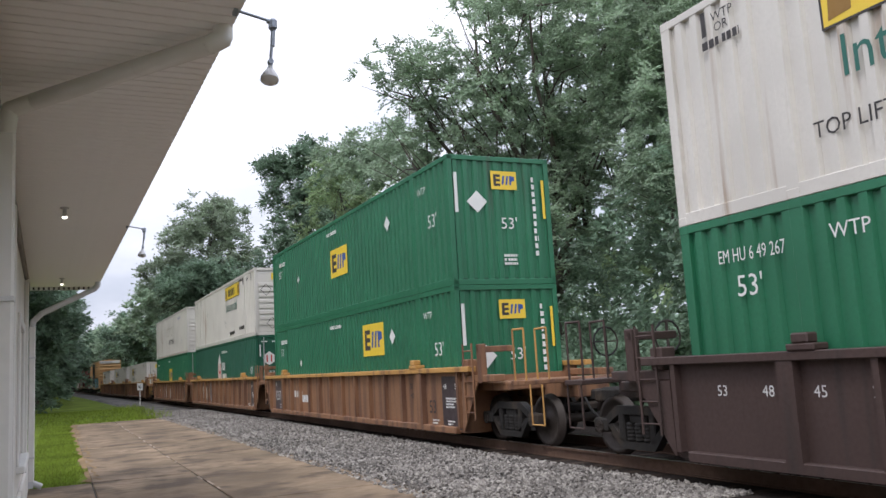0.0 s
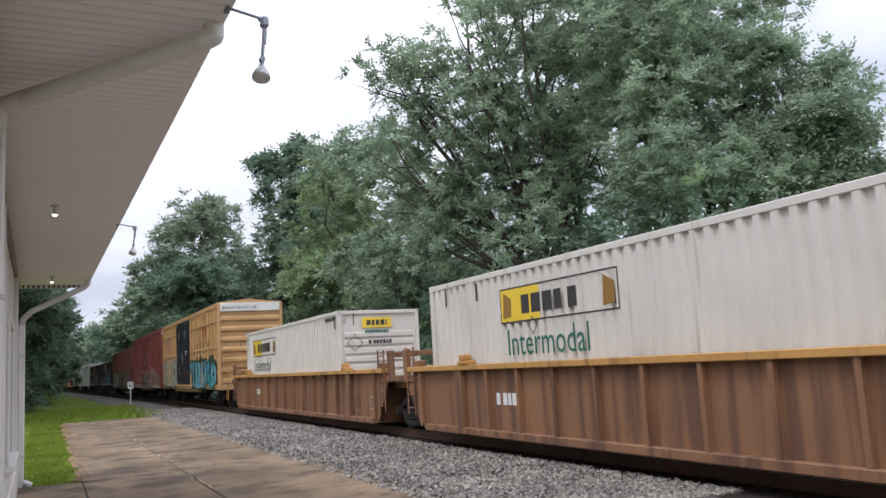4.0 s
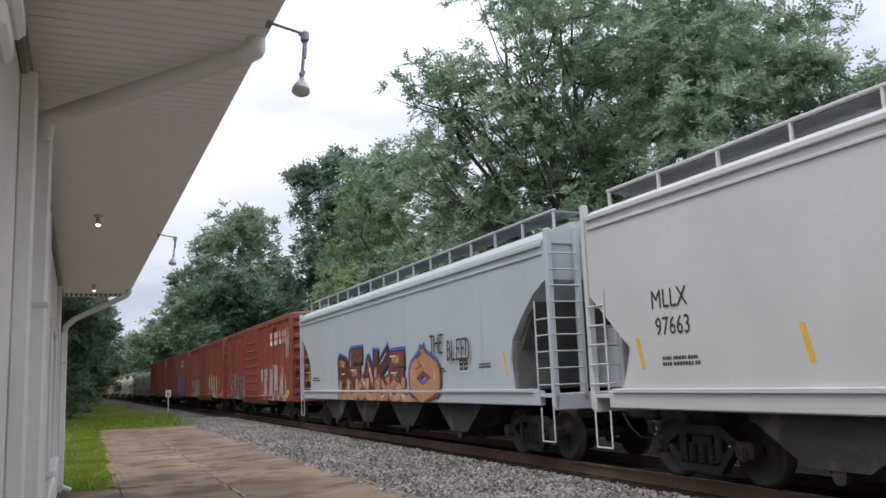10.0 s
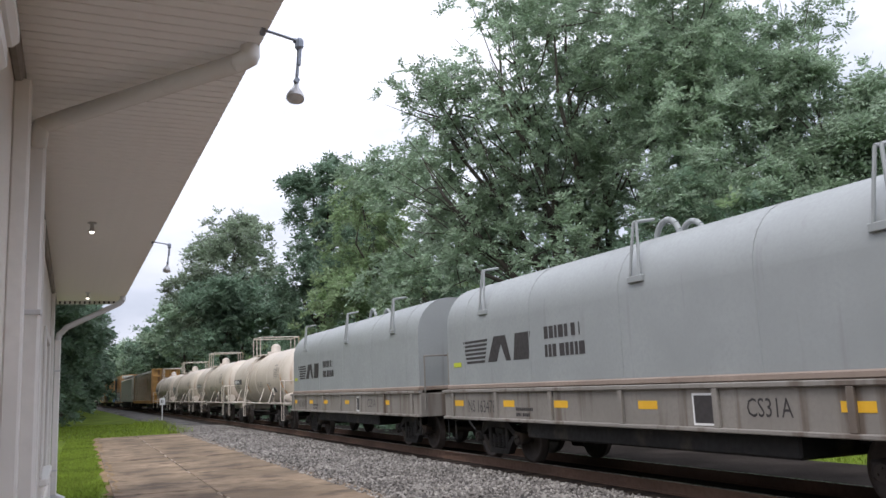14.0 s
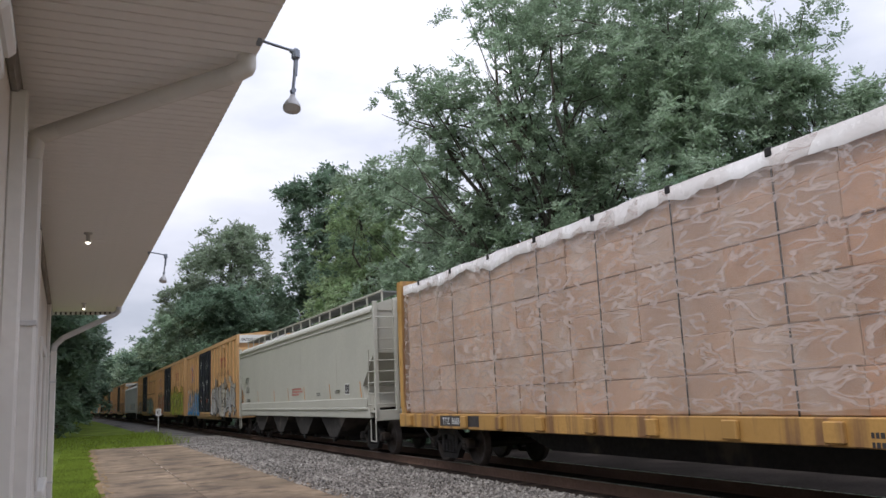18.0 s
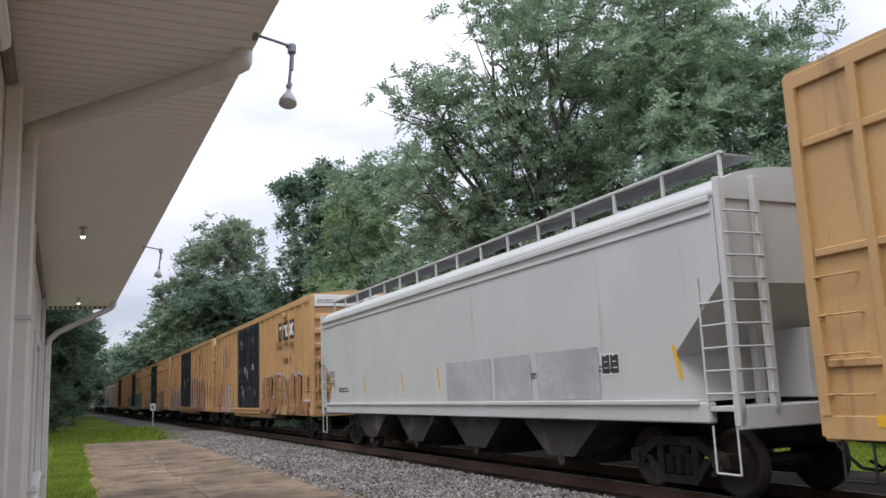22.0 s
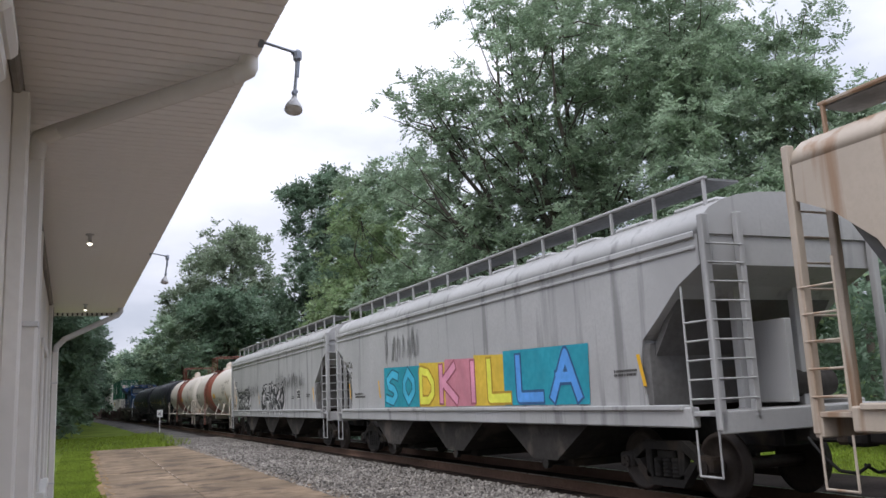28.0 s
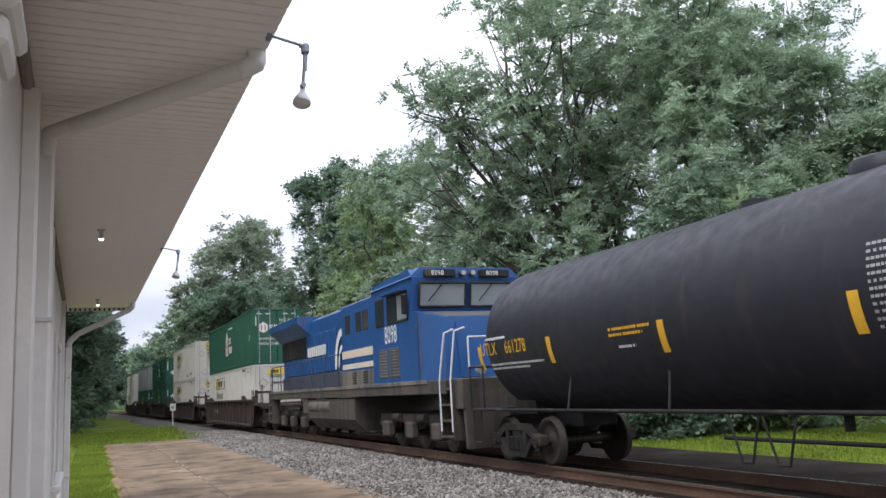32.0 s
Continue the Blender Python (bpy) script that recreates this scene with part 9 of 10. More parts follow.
def tank_car(s0, s1, m, label, r=1.26, zc=2.22, trim=None, band=None, platform=True, marks=None, plat_m=None, plat_at=1.1, seams=True, inset=2.7, back=0.45, reach=0.0):
    sm, h = (s0 + s1) / 2, (s1 - s0) / 2
    c = register(thing("tank_car", label, "railcar", "tank cars"), sm)
    hl = h - 0.6 - back * 0.8 + reach
    he = h - back
    trim = trim or m
    dome = [(0.72 * (1 - math.cos(a * 0.1571)), max(0.02, r * math.sin(a * 0.1571))) for a in range(11)]
    prof = dome + [(2 * hl - a, b) for a, b in dome[::-1]]
    part("tank_shell", Shape().lathe((0, -hl, zc), (0, hl, zc), prof, 56), m, c)
    if seams:
        for i in range(5):
            y = -hl + 1.2 + i * (2 * hl - 2.4) / 4
            part("shell_seam", Shape().lathe((0, y - 0.03, zc), (0, y + 1, zc), [(0, r), (0.005, r + 0.012), (0.055, r + 0.012), (0.06, r)], 56), m, c)
    if band:
        part("paint_band", Shape().lathe((0, band[0], zc), (0, band[0] + 1, zc), [(0, r + 0.001), (0.004, r + 0.006), (band[1] - band[0], r + 0.006), (band[1] - band[0] + 0.004, r + 0.001)], 56), BAND, c, "red-brown band round the shell")
    # running rails, end platforms, saddles
    for k in (-1, 1):
        part("side_pipe", Shape().rod((k * 1.46, -he + 0.6, 1.1), (k * 1.46, he - 0.6, 1.1), 0.03, 8), trim, c)
        for y in (-hl * 0.6, -hl * 0.3, hl * 0.3, hl * 0.6):
            part("pipe_bracket", Shape().rod((k * 1.46, y, 1.1), (k * 1.18, y + 0.25, 1.75), 0.022, 6), trim, c)
        pl = Shape().box(-1.42, 1.42, k * (he - 0.85), k * (he - 0.15), 1.06, 1.12, 0.01)
        pl.box(-0.4, 0.4, k * (h - 3.0), k * he, 0.72, 1.06, 0.02)
        part("end_platform", pl, trim, c)
        rail = Shape().pipe([(-1.42, k * (he - 0.85), 1.1), (-1.42, k * (he - 0.85), 2.0), (-1.42, k * (he - 0.2), 2.0), (-1.42, k * (he - 0.2), 1.1)], 0.024, 6)
        rail.pipe([(-1.42, k * (he - 0.2), 2.0), (1.42, k * (he - 0.2), 2.0), (1.42, k * (he - 0.2), 1.1)], 0.024, 6)
        part("end_hand_rail", rail, trim, c)
        part("saddle", Shape().slab([(k * (h - inset - 0.5), 0.98), (k * (h - inset + 0.5), 0.98), (k * (h - inset + 0.35), zc - r * 0.78), (k * (h - inset - 0.4), zc - r * 0.78)][::k], -0.8, 0.8), trim if m is not TNK_K else BLACK, c)
        st = Shape()
        stirrups(st, -1.42, k * (he - 0.3) - (0.38 if k > 0 else 0), 1.08, 0.42)
        part("stirrup_step", st, trim, c)
        truck(c, k * (h - inset), sm)
    part("air_cylinder", Shape().rod((-0.9, -h + 1.0, 1.32), (-0.9, -h + 2.0, 1.32), 0.2, 14), trim, c)
    part("placard_holder", Shape().slab([(-h + 2.5, 1.2), (-h + 2.75, 1.45), (-h + 2.5, 1.7), (-h + 2.25, 1.45)], -1.47, -1.45).box(-1.45, -1.42, -h + 2.46, -h + 2.54, 1.08, 1.5), trim if m is not TNK_K else BLACK, c)
    if m is TNK_W:
        gl = Shape()
        for a in range(4):
            p, q = [(-h + 2.5 + 0.19 * math.cos(b * math.pi / 2), 1.45 + 0.19 * math.sin(b * math.pi / 2)) for b in (a, a + 1)]
            gl.rod((-1.474, p[0], p[1]), (-1.474, q[0], q[1]), 0.009, 4)
        gl.box(-1.475, -1.47, -h + 2.44, -h + 2.56, 1.36, 1.54).box(-1.475, -1.47, -h + 2.40, -h + 2.60, 1.43, 1.46)
        part("placard_mark", gl, LETTER, c)
    part("top_fitting", Shape().rod((-1.2, -h + 2.1, 1.95), (-0.8, -h + 2.1, 1.95), 0.05, 8), trim, c)
    bp = Shape()
    for y in (-1.0, 0.0, 1.0):
        bp.rod((0, y, zc - r - 0.02), (0, y, zc - r - 0.25), 0.07, 10)
    bp.rod((-1.0, -2.0, 0.72), (-1.0, 2.2, 0.72), 0.03, 6).rod((0, 0, 0.5), (0, 0, 0.9), 0.14, 12).box(-0.3, 0.3, -0.15, 0.15, 0.42, 0.52, 0.02)
    part("bottom_outlet", bp, BLACK if m is TNK_K else TRUCK, c)
    # ladder to the top
    y = plat_at + 0.2
    ld = Shape()
    xs = [(-1.5, 0.45), (-1.5, 1.1), (-r - 0.08, zc), (-r * 0.86, zc + r * 0.62), (-r * 0.62, zc + r * 0.86)]
    for q in (0.0, 0.45):
        ld.pipe([(x, y + q, z) for x, z in xs], 0.018, 6)
    for i in range(11):
        z = 0.5 + i * 0.29
        x = float(np.interp(z, [p[1] for p in xs], [p[0] for p in xs]))
        ld.rod((x, y, z), (x, y + 0.45, z), 0.012, 6)
    if platform:
        part("ladder", ld, plat_m or trim, c)
    else:
        for q in (-0.25, 0.35):
            part("stirrup_step", Shape().pipe([(-1.48, 0.66 + q, 1.05), (-1.48, 0.84 + q, 0.48), (-1.48, 1.02 + q, 0.48), (-1.48, 1.20 + q, 1.05)], 0.018, 6), trim, c)
    zt = zc + r
    if platform:
        pm = plat_m or trim
        part("top_platform", Shape().box(-0.95, -0.35, plat_at - 0.85, plat_at + 0.85, zt - 0.14, zt - 0.09, 0.01).box(0.35, 0.95, plat_at - 0.85, plat_at + 0.85, zt - 0.14, zt - 0.09, 0.01), pm, c)
        g = Shape()
        for x in (-0.95, 0.95):
            for yy in (-0.85, 0.0, 0.85):
                g.rod((x, plat_at + yy, zt - 0.2), (x, plat_at + yy, zt + 0.74), 0.025, 6)
            g.pipe([(x, plat_at - 0.85, zt + 0.74), (x, plat_at + 0.85, zt + 0.74)], 0.025, 6)
        for yy in (-0.85, 0.85):
            g.rod((-0.95, plat_at + yy, zt + 0.74), (0.95, plat_at + yy, zt + 0.74), 0.025, 6)
        part("platform_rail", g, pm, c)
        part("valve_dome", Shape().lathe((0, plat_at, zt - 0.05), (0, plat_at, zt + 1), [(0, 0.42), (0.12, 0.42), (0.13, 0.24), (0.36, 0.23), (0.46, 0.14), (0.5, 0.01)], 18), trim, c)
    else:
        part("manway", Shape().lathe((0, plat_at, zt - 0.05), (0, plat_at, zt + 1), [(0, 0.4), (0.16, 0.4), (0.2, 0.34), (0.22, 0.01)], 18).rod((0, plat_at + 2.2, zt - 0.05), (0, plat_at + 2.2, zt + 0.1), 0.2, 12), m, c)
    couplers(c, he)
    bend = lambda z: math.sqrt(max(0.01, r * r - (z - zc) ** 2))
    d = Decal(0, bend=bend)
    if marks:
        marks(d, h, hl)
    d.done("shell_marking", c, "stencilled lettering and reflector strips")
    return c


def white_tank_marks(seed, mark, number, boxed=True):
    def f(d, h, hl):
        if boxed:
            d.rect(5.68, 3.55, 2.02, 2.27, spray((0.10, 0.10, 0.10)))
            d.n += 1
            d.bars(5.55, 2.06, 1.9, 1, 0.2, WHITE, seed, 0.8)
        else:
            d.text(mark, hl - 0.8, 2.12, 0.28, LETTER, 0.85)
            d.text(number, hl - 1.9, 2.12, 0.28, LETTER, 0.85)
            d.text(mark, -hl + 2.3, 2.78, 0.16, LETTER, 0.85)
            d.text(number, -hl + 1.6, 2.78, 0.16, LETTER, 0.85)
            d.text("HYDROCHLORIC ACID", -2.0, 1.92, 0.14, LETTER, 0.8)
            d.rect(-0.75, -1.5, 2.0, 2.28, YELLOW)
        ink = spray((0.25, 0.23, 0.2)) if seed != 77 else WHITE
        d.bars(hl - 0.9, 1.9, 1.4, 2, 0.09, ink, seed + 1)
        d.bars(2.6, 1.95, 0.9, 3, 0.08, ink, seed + 2, 0.4)
        d.bars(-0.4, 2.0, 1.6, 3, 0.09, ink, seed + 3, 0.4)
        d.bars(-2.4, 1.95, 1.2, 2, 0.09, ink, seed + 6, 0.4)
        for k in range(7):
            d.rect(-3.96, -5.1, 2.15 + k * 0.075, 2.158 + k * 0.075, ink)
        for k in range(5):
            d.rect(-3.96 - k * 0.28, -3.968 - k * 0.28, 2.15, 2.6, ink)
        d.bars(-4.0, 2.52, 1.0, 5, 0.075, ink, seed + 4, 0.5)
        d.bars(-4.0, 2.68, 0.6, 1, 0.1, ink, seed + 5, 0.6)
        d.rect(-3.55, -4.02, 1.56, 1.76, spray((0.05, 0.05, 0.07)))
        d.n += 1
        d.bars(-3.6, 1.67, 0.4, 2, 0.06, ink, seed + 8, 0.35)
        for y, top, low in ((2.1, 1.95, 1.6), (-2.6, 1.93, 1.58), (-5.2, 2.34, 1.46)):
            d.poly([(y, top), (y - 0.14, top), (y - 0.14 - 0.45 * (top - low), low), (y - 0.45 * (top - low), low)], STRIP)
        if seed == 4:
            # worn, half-vanished round emblem and the scratches under it
            worn = spray((0.36, 0.30, 0.25))
            for k, wd in ((1.0, 0.03), (0.93, 0.012)):
                d.stroke([(-2.55 + 0.85 * k * math.cos(3.4 + q * 0.195), 2.62 + 0.42 * k * math.sin(3.4 + q * 0.195)) for q in range(14)], wd, worn)
            r = random.Random(5)
            for q in range(26):
                y0 = -1.75 + r.gauss(0, 0.3)
                a = r.uniform(0.3, 2.8)
                l = r.uniform(0.08, 0.28)
                d.stroke([(y0, 1.62), (y0 + l * math.cos(a), 1.62 + l * math.sin(a))], 0.008, worn)
    return f


for i, (a, b) in enumerate(((374.4, 389.2), (389.4, 404.2), (404.4, 419.2), (419.4, 434.2))):
    tank_car(a, b, TNK_W, ("cream-white tank car with white railed top platform", "cream tank car streaked with rust stains", "pale cream tank car in a row of four", "cream tank car with white ladder and boxed lettering")[i], marks=white_tank_marks(i + 1, "", ""), trim=PIPEW)


def diamond_placard(d, a, z, m, r=0.2):
    d.poly([(a - r, z), (a, z - r), (a + r, z), (a, z + r)], m)


tank_car(727.9, 743.0, TNK_R, "white tank car with a red-brown middle band", 1.4, 2.42, band=(-0.2, 2.85), inset=1.75, back=0.0, reach=0.18, marks=white_tank_marks(11, "RCRX", "2303", False), trim=PIPEW, plat_m=RUSTP, plat_at=1.3, seams=False)
tank_car(743.2, 758.5, TNK_R, "white tank car with red band and rusty platform", 1.4, 2.42, band=(-1.0, 2.0), inset=1.75, back=0.0, reach=0.18, marks=white_tank_marks(12, "RCRX", "1265", False), trim=PIPEW, plat_m=RUSTP, plat_at=0.6, seams=False)


def black_tank_marks(seed, mark, number, yellow):
    ink = YELLOW if yellow else WHITE
    def f(d, h, hl):
        if not yellow:
            d.text(mark, 7.6, 2.17, 0.25, ink, 0.8)
            d.text(number, 6.5, 2.17, 0.25, ink, 0.8)
            d.bars(7.4, 1.95, 1.9, 2, 0.08, WHITE, seed, 0.5)
            for y in (5.0, 2.4, -0.16, -2.8):
                d.rect(y, y - 0.14, 1.98, 2.46, YELLOW)
            d.rect(-5.75, -5.9, 1.97, 2.73, YELLOW)
            d.bars(4.3, 2.1, 0.9, 2, 0.09, WHITE, seed + 1, 0.5)
            d.rect(-1.91, -2.75, 1.96, 2.25, spray((0.6, 0.52, 0.05)))
            d.n += 1
            d.bars(-2.0, 2.14, 0.6, 2, 0.1, LETTER, seed + 3, 0.6)
            d.bars(-1.5, 1.92, 1.2, 2, 0.09, WHITE, seed + 2, 0.5)
            d.bars(-2.95, 2.2, 1.3, 5, 0.08, WHITE, seed + 5, 0.5)
            d.rect(-4.72, -5.7, 1.9, 2.33, spray((0.42, 0.42, 0.42)))
            d.n += 1
            d.bars(-4.78, 2.25, 0.85, 5, 0.08, LETTER, 9, 0.6)
            d.text("DOT 111A100W-3", -4.62, 2.4, 0.13, WHITE, 0.8)
            diamond_placard(d, -5.71, 1.37, WHITE, 0.16)
            d.stroke([(-4.3, 1.65), (-4.75, 1.65), (-4.75, 1.9), (-4.3, 1.9), (-4.3, 1.65)], 0.02, WHITE)
            tag(d, 2.1, 1.82, 0.8, 0.32, WHITE, 3, 0.02)
            tag(d, -0.55, 1.9, 0.9, 0.36, WHITE, 4, 0.02)
        else:
            d.text(mark, 8.85, 2.2, 0.27, ink, 0.8)
            d.text(number, 7.75, 2.2, 0.27, ink, 0.8)
            d.bars(8.6, 2.5, 1.3, 1, 0.08, WHITE, seed + 6, 0.6)
            d.bars(8.5, 1.98, 2.2, 2, 0.08, WHITE, seed, 0.5)
            for y in (9.0, 6.1, 2.85, -0.5, -3.8, -7.0):
                d.rect(y, y - 0.15, 1.93, 2.4, YELLOW)
            d.bars(4.1, 2.34, 1.1, 2, 0.09, YELLOW, seed + 1, 0.5)
            d.bars(3.9, 2.06, 0.5, 1, 0.08, WHITE, seed + 4, 0.5)
            d.bars(-0.8, 2.85, 1.0, 12, 0.08, spray((0.40, 0.40, 0.40)), seed + 2, 0.42)
            d.rect(-3.0, -4.0, 2.1, 2.35, WHITE)
            tag(d, -2.8, 1.7, 2.2, 0.3, WHITE, 5, 0.03)
    return f


tank_car(758.7, 777.1, TNK_K, "black tank car with white lettering and yellow strips", 1.46, 2.5, BLACK, platform=False, plat_at=0.0, inset=1.5, back=0.0, marks=black_tank_marks(21, "SCMX", "4415", False), seams=False)
tank_car(777.3, 796.9, TNK_K, "long black tank car with yellow lettering", 1.48, 2.5, BLACK, platform=False, plat_at=0.0, inset=1.5, back=0.0, marks=black_tank_marks(22, "UTLX", "661278", True), seams=False)

# ---- bulkhead flat car with wrapped lumber ----
FLAT = paint("flat_car_yellow", (0.46, 0.26, 0.075), (0.16, 0.08, 0.045), 0.5, 0.6, 0.15)
WRAPS = [mat("wrapped_lumber_tan", (0.48, 0.275, 0.16), 0.35, vary=0.15, grain=6.0, stain=(0.5, 0.36, 0.26), stain_at=0.55, spread=0.14, bump=0.6, bump_scale=5.0),
         mat("wrapped_lumber_pale", (0.50, 0.32, 0.21), 0.35, vary=0.15, grain=6.0, stain=(0.52, 0.4, 0.31), stain_at=0.5, spread=0.12, bump=0.6, bump_scale=5.0)]
FILM = mat("clear_plastic_film", (0.62, 0.58, 0.55), 0.25, vary=0.12, grain=5.0, stain=(0.72, 0.70, 0.68), stain_at=0.52, bump=0.8, bump_scale=9.0)


def film_material():
    """Thin milky plastic: part clear, whiter along its creases."""
    m = bpy.data.materials.new("milky_plastic_film")
    m.use_nodes = True
    t = m.node_tree
    b = t.nodes["Principled BSDF"]
    b.inputs["Base Color"].default_value, b.inputs["Roughness"].default_value = (0.66, 0.56, 0.51, 1), 0.22
    tc, mp = t.nodes.new("ShaderNodeTexCoord"), t.nodes.new("ShaderNodeMapping")
    mp.inputs["Rotation"].default_value, mp.inputs["Scale"].default_value = (0.45, 0, 0), (1.0, 0.9, 2.6)
    n = t.nodes.new("ShaderNodeTexNoise")
    n.inputs["Scale"].default_value, n.inputs["Detail"].default_value, n.inputs["Distortion"].default_value = 2.0, 3.0, 0.6
    off, mag = t.nodes.new("ShaderNodeMath"), t.nodes.new("ShaderNodeMath")
    off.operation, mag.operation = "SUBTRACT", "ABSOLUTE"
    off.inputs[1].default_value = 0.5
    r = t.nodes.new("ShaderNodeMapRange")
    r.inputs["From Min"].default_value, r.inputs["From Max"].default_value = 0.0, 0.05
    r.inputs["To Min"].default_value, r.inputs["To Max"].default_value = 0.62, 0.22
    clear, mx = t.nodes.new("ShaderNodeBsdfTransparent"), t.nodes.new("ShaderNodeMixShader")
    t.links.new(tc.outputs["Object"], mp.inputs["Vector"])
    t.links.new(mp.outputs["Vector"], n.inputs["Vector"])
    t.links.new(n.outputs["Fac"], off.inputs[0])
    t.links.new(off.outputs[0], mag.inputs[0])
    t.links.new(mag.outputs[0], r.inputs["Value"])
    t.links.new(r.outputs["Result"], mx.inputs["Fac"])
    t.links.new(clear.outputs["BSDF"], mx.inputs[1])
    t.links.new(b.outputs["BSDF"], mx.inputs[2])
    t.links.new(mx.outputs["Shader"], t.nodes["Material Output"].inputs["Surface"])
    return m


def lumber_car(s0, s1):
    sm, h = (s0 + s1) / 2, (s1 - s0) / 2
    c = register(thing("bulkhead_flat_car", "yellow bulkhead flat car with side stake pockets", "railcar"), sm)
    part("deck", Shape().box(-1.42, 1.42, -h, h, 0.92, 1.14, 0.02), FLAT, c)
    for k in (-1, 1):
        part("side_sill", Shape().box(k * 1.42, k * 1.5, -h, h, 0.84, 1.16, 0.015), FLAT, c)
        for i in range(15):
            y = -h + 0.8 + i * (2 * h - 1.6) / 14
            part("stake_pocket", Shape().box(k * 1.5, k * 1.58, y - 0.13, y + 0.13, 0.88, 1.12, 0.015), FLAT, c)
        bh = part("bulkhead", Shape().box(-1.46, 1.46, k * (h - 0.3), k * (h - 0.2), 1.14, 4.5), FLAT, c, "yellow end bulkhead")
        part("bulkhead_foot", Shape().box(-1.46, 1.46, k * (h - 0.35), k * (h - 0.05), 1.14, 1.3, 0.015), FLAT, bh)
        for x in (-1.4, -0.5, 0.4, 1.32):
            part("bulkhead_post", Shape().box(x - 0.06, x + 0.1, k * (h - 0.2), k * (h + 0.0), 1.3, 4.45, 0.012), FLAT, bh)
        for z in (1.7, 2.35, 3.0, 3.65, 4.38):
            part("bulkhead_beam", Shape().box(-1.46, 1.46, k * (h - 0.18), k * (h - 0.03), z, z + 0.12, 0.012), FLAT, bh)
        truck(c, k * (h - 2.1), sm)
    part("belly", Shape().slab([(-h + 3.6, 0.9), (-h + 5.5, 0.4), (h - 5.5, 0.4), (h - 3.6, 0.9)], -0.35, 0.35), BLACK, c)
    couplers(c, h)
    d = Decal(-1.5)
    d.rect(h - 2.6, h - 4.6, 0.9, 1.12, LETTER)
    d.n += 1
    d.text("TTZ  86684", h - 2.75, 0.94, 0.15, WHITE)
    d.bars(-2, 0.95, 2.4, 2, 0.1, LETTER, 4)
    d.done("stencil", c)
    # the load
    rnd = random.Random(4)
    o = register(thing("lumber_load", "plastic-wrapped stacks of tan lumber strapped on a flat car", "lumber"), sm)
    cols = 12
    L = 2 * (h - 0.45)
    for i in range(cols):
        y0, y1 = -h + 0.45 + i * L / cols, -h + 0.45 + (i + 1) * L / cols
        zt = 1.16
        tiers = 6
        for j in range(tiers):
            hh = 0.513
            for k in (-1, 1):
                w = 1.36 + rnd.uniform(-0.03, 0.03)
                part("lumber_pack", Shape().box(k * 0.01, k * w, y0 + rnd.uniform(0.001, 0.004), y1 - rnd.uniform(0.001, 0.004), zt + 0.004, zt + hh + 0.018, 0.01), WRAPS[i + rnd.random() > 5.2], o)
            zt += hh + 0.02
        for yy in (y0 + 0.9,):
            part("strap", Shape().box(-1.415, -1.405, yy - 0.012, yy + 0.012, 1.16, 4.33).box(-1.41, 1.41, yy - 0.012, yy + 0.012, 4.335, 4.345), BLACK, o)
            part("edge_protector", Shape().box(-1.44, -1.36, yy - 0.06, yy + 0.06, 4.24, 4.36, 0.015), BLACK, o)
    # film draped over the top, with a loose wavy edge
    nx, ny = 10, 120
    V, F = [], []
    for a in range(nx + 1):
        for b in range(ny + 1):
            u, y = a / nx, -h + 0.5 + L * b / ny
            x = -1.43 + 2.86 * u
            peak = 0.16 * (1 - abs(2 * u - 1)) + 0.06 * noise.noise(Vector((u * 3, y * 0.9, 0.3)))
            V.append((x, y, 4.30 + max(0.03, peak + 0.03)))
    for a in range(nx):
        for b in range(ny):
            i = a * (ny + 1) + b
            F.append((i, i + ny + 1, i + ny + 2, i + 1))
    n = len(V)
    for b in range(ny + 1):
        y = -h + 0.5 + L * b / ny
        V.append((-1.425 - 0.012 * abs(noise.noise(Vector((y * 2.1, 0, 0)))), y, 4.1 + 0.16 * noise.noise(Vector((y * 0.7, 4.0, 0))) + 0.1 * noise.noise(Vector((y * 2.7, 1.0, 0)))))
    for b in range(ny):
        F.append((b, b + 1, n + b + 1, n + b))
    s = Shape()
    s.add(V, F, True)
    part("plastic_film", s, FILM, o, "shiny clear film over the top")
    # milky film pulled down over the side, creased and ragged at its hem
    nx, ny = 26, 260
    V, F = [], []
    for a in range(nx + 1):
        for b in range(ny + 1):
            u, y = a / nx, -h + 0.30 + (L + 0.2) * b / ny
            hem = 1.22 + 0.10 * noise.noise(Vector((y * 0.8, 2.0, 0))) + 0.05 * noise.noise(Vector((y * 3.1, 5.0, 0)))
            z = 4.32 + (hem - 4.32) * u
            fold = abs(noise.noise(Vector((y * 1.3 + z * 0.8, z * 0.5, 7.0)))) + 0.5 * abs(noise.noise(Vector((y * 3.4 - z * 1.6, z * 1.1, 3.0))))
            V.append((-1.418 - 0.075 * fold * (0.3 + 0.7 * u), y, z))
    for a in range(nx):
        for b in range(ny):
            i = a * (ny + 1) + b
            F.append((i, i + 1, i + ny + 2, i + ny + 1))
    s = Shape()
    s.add(V, F, True)
    part("side_film", s, film_material(), o, "milky creased plastic film down the side")


lumber_car(435.2, 458.9)

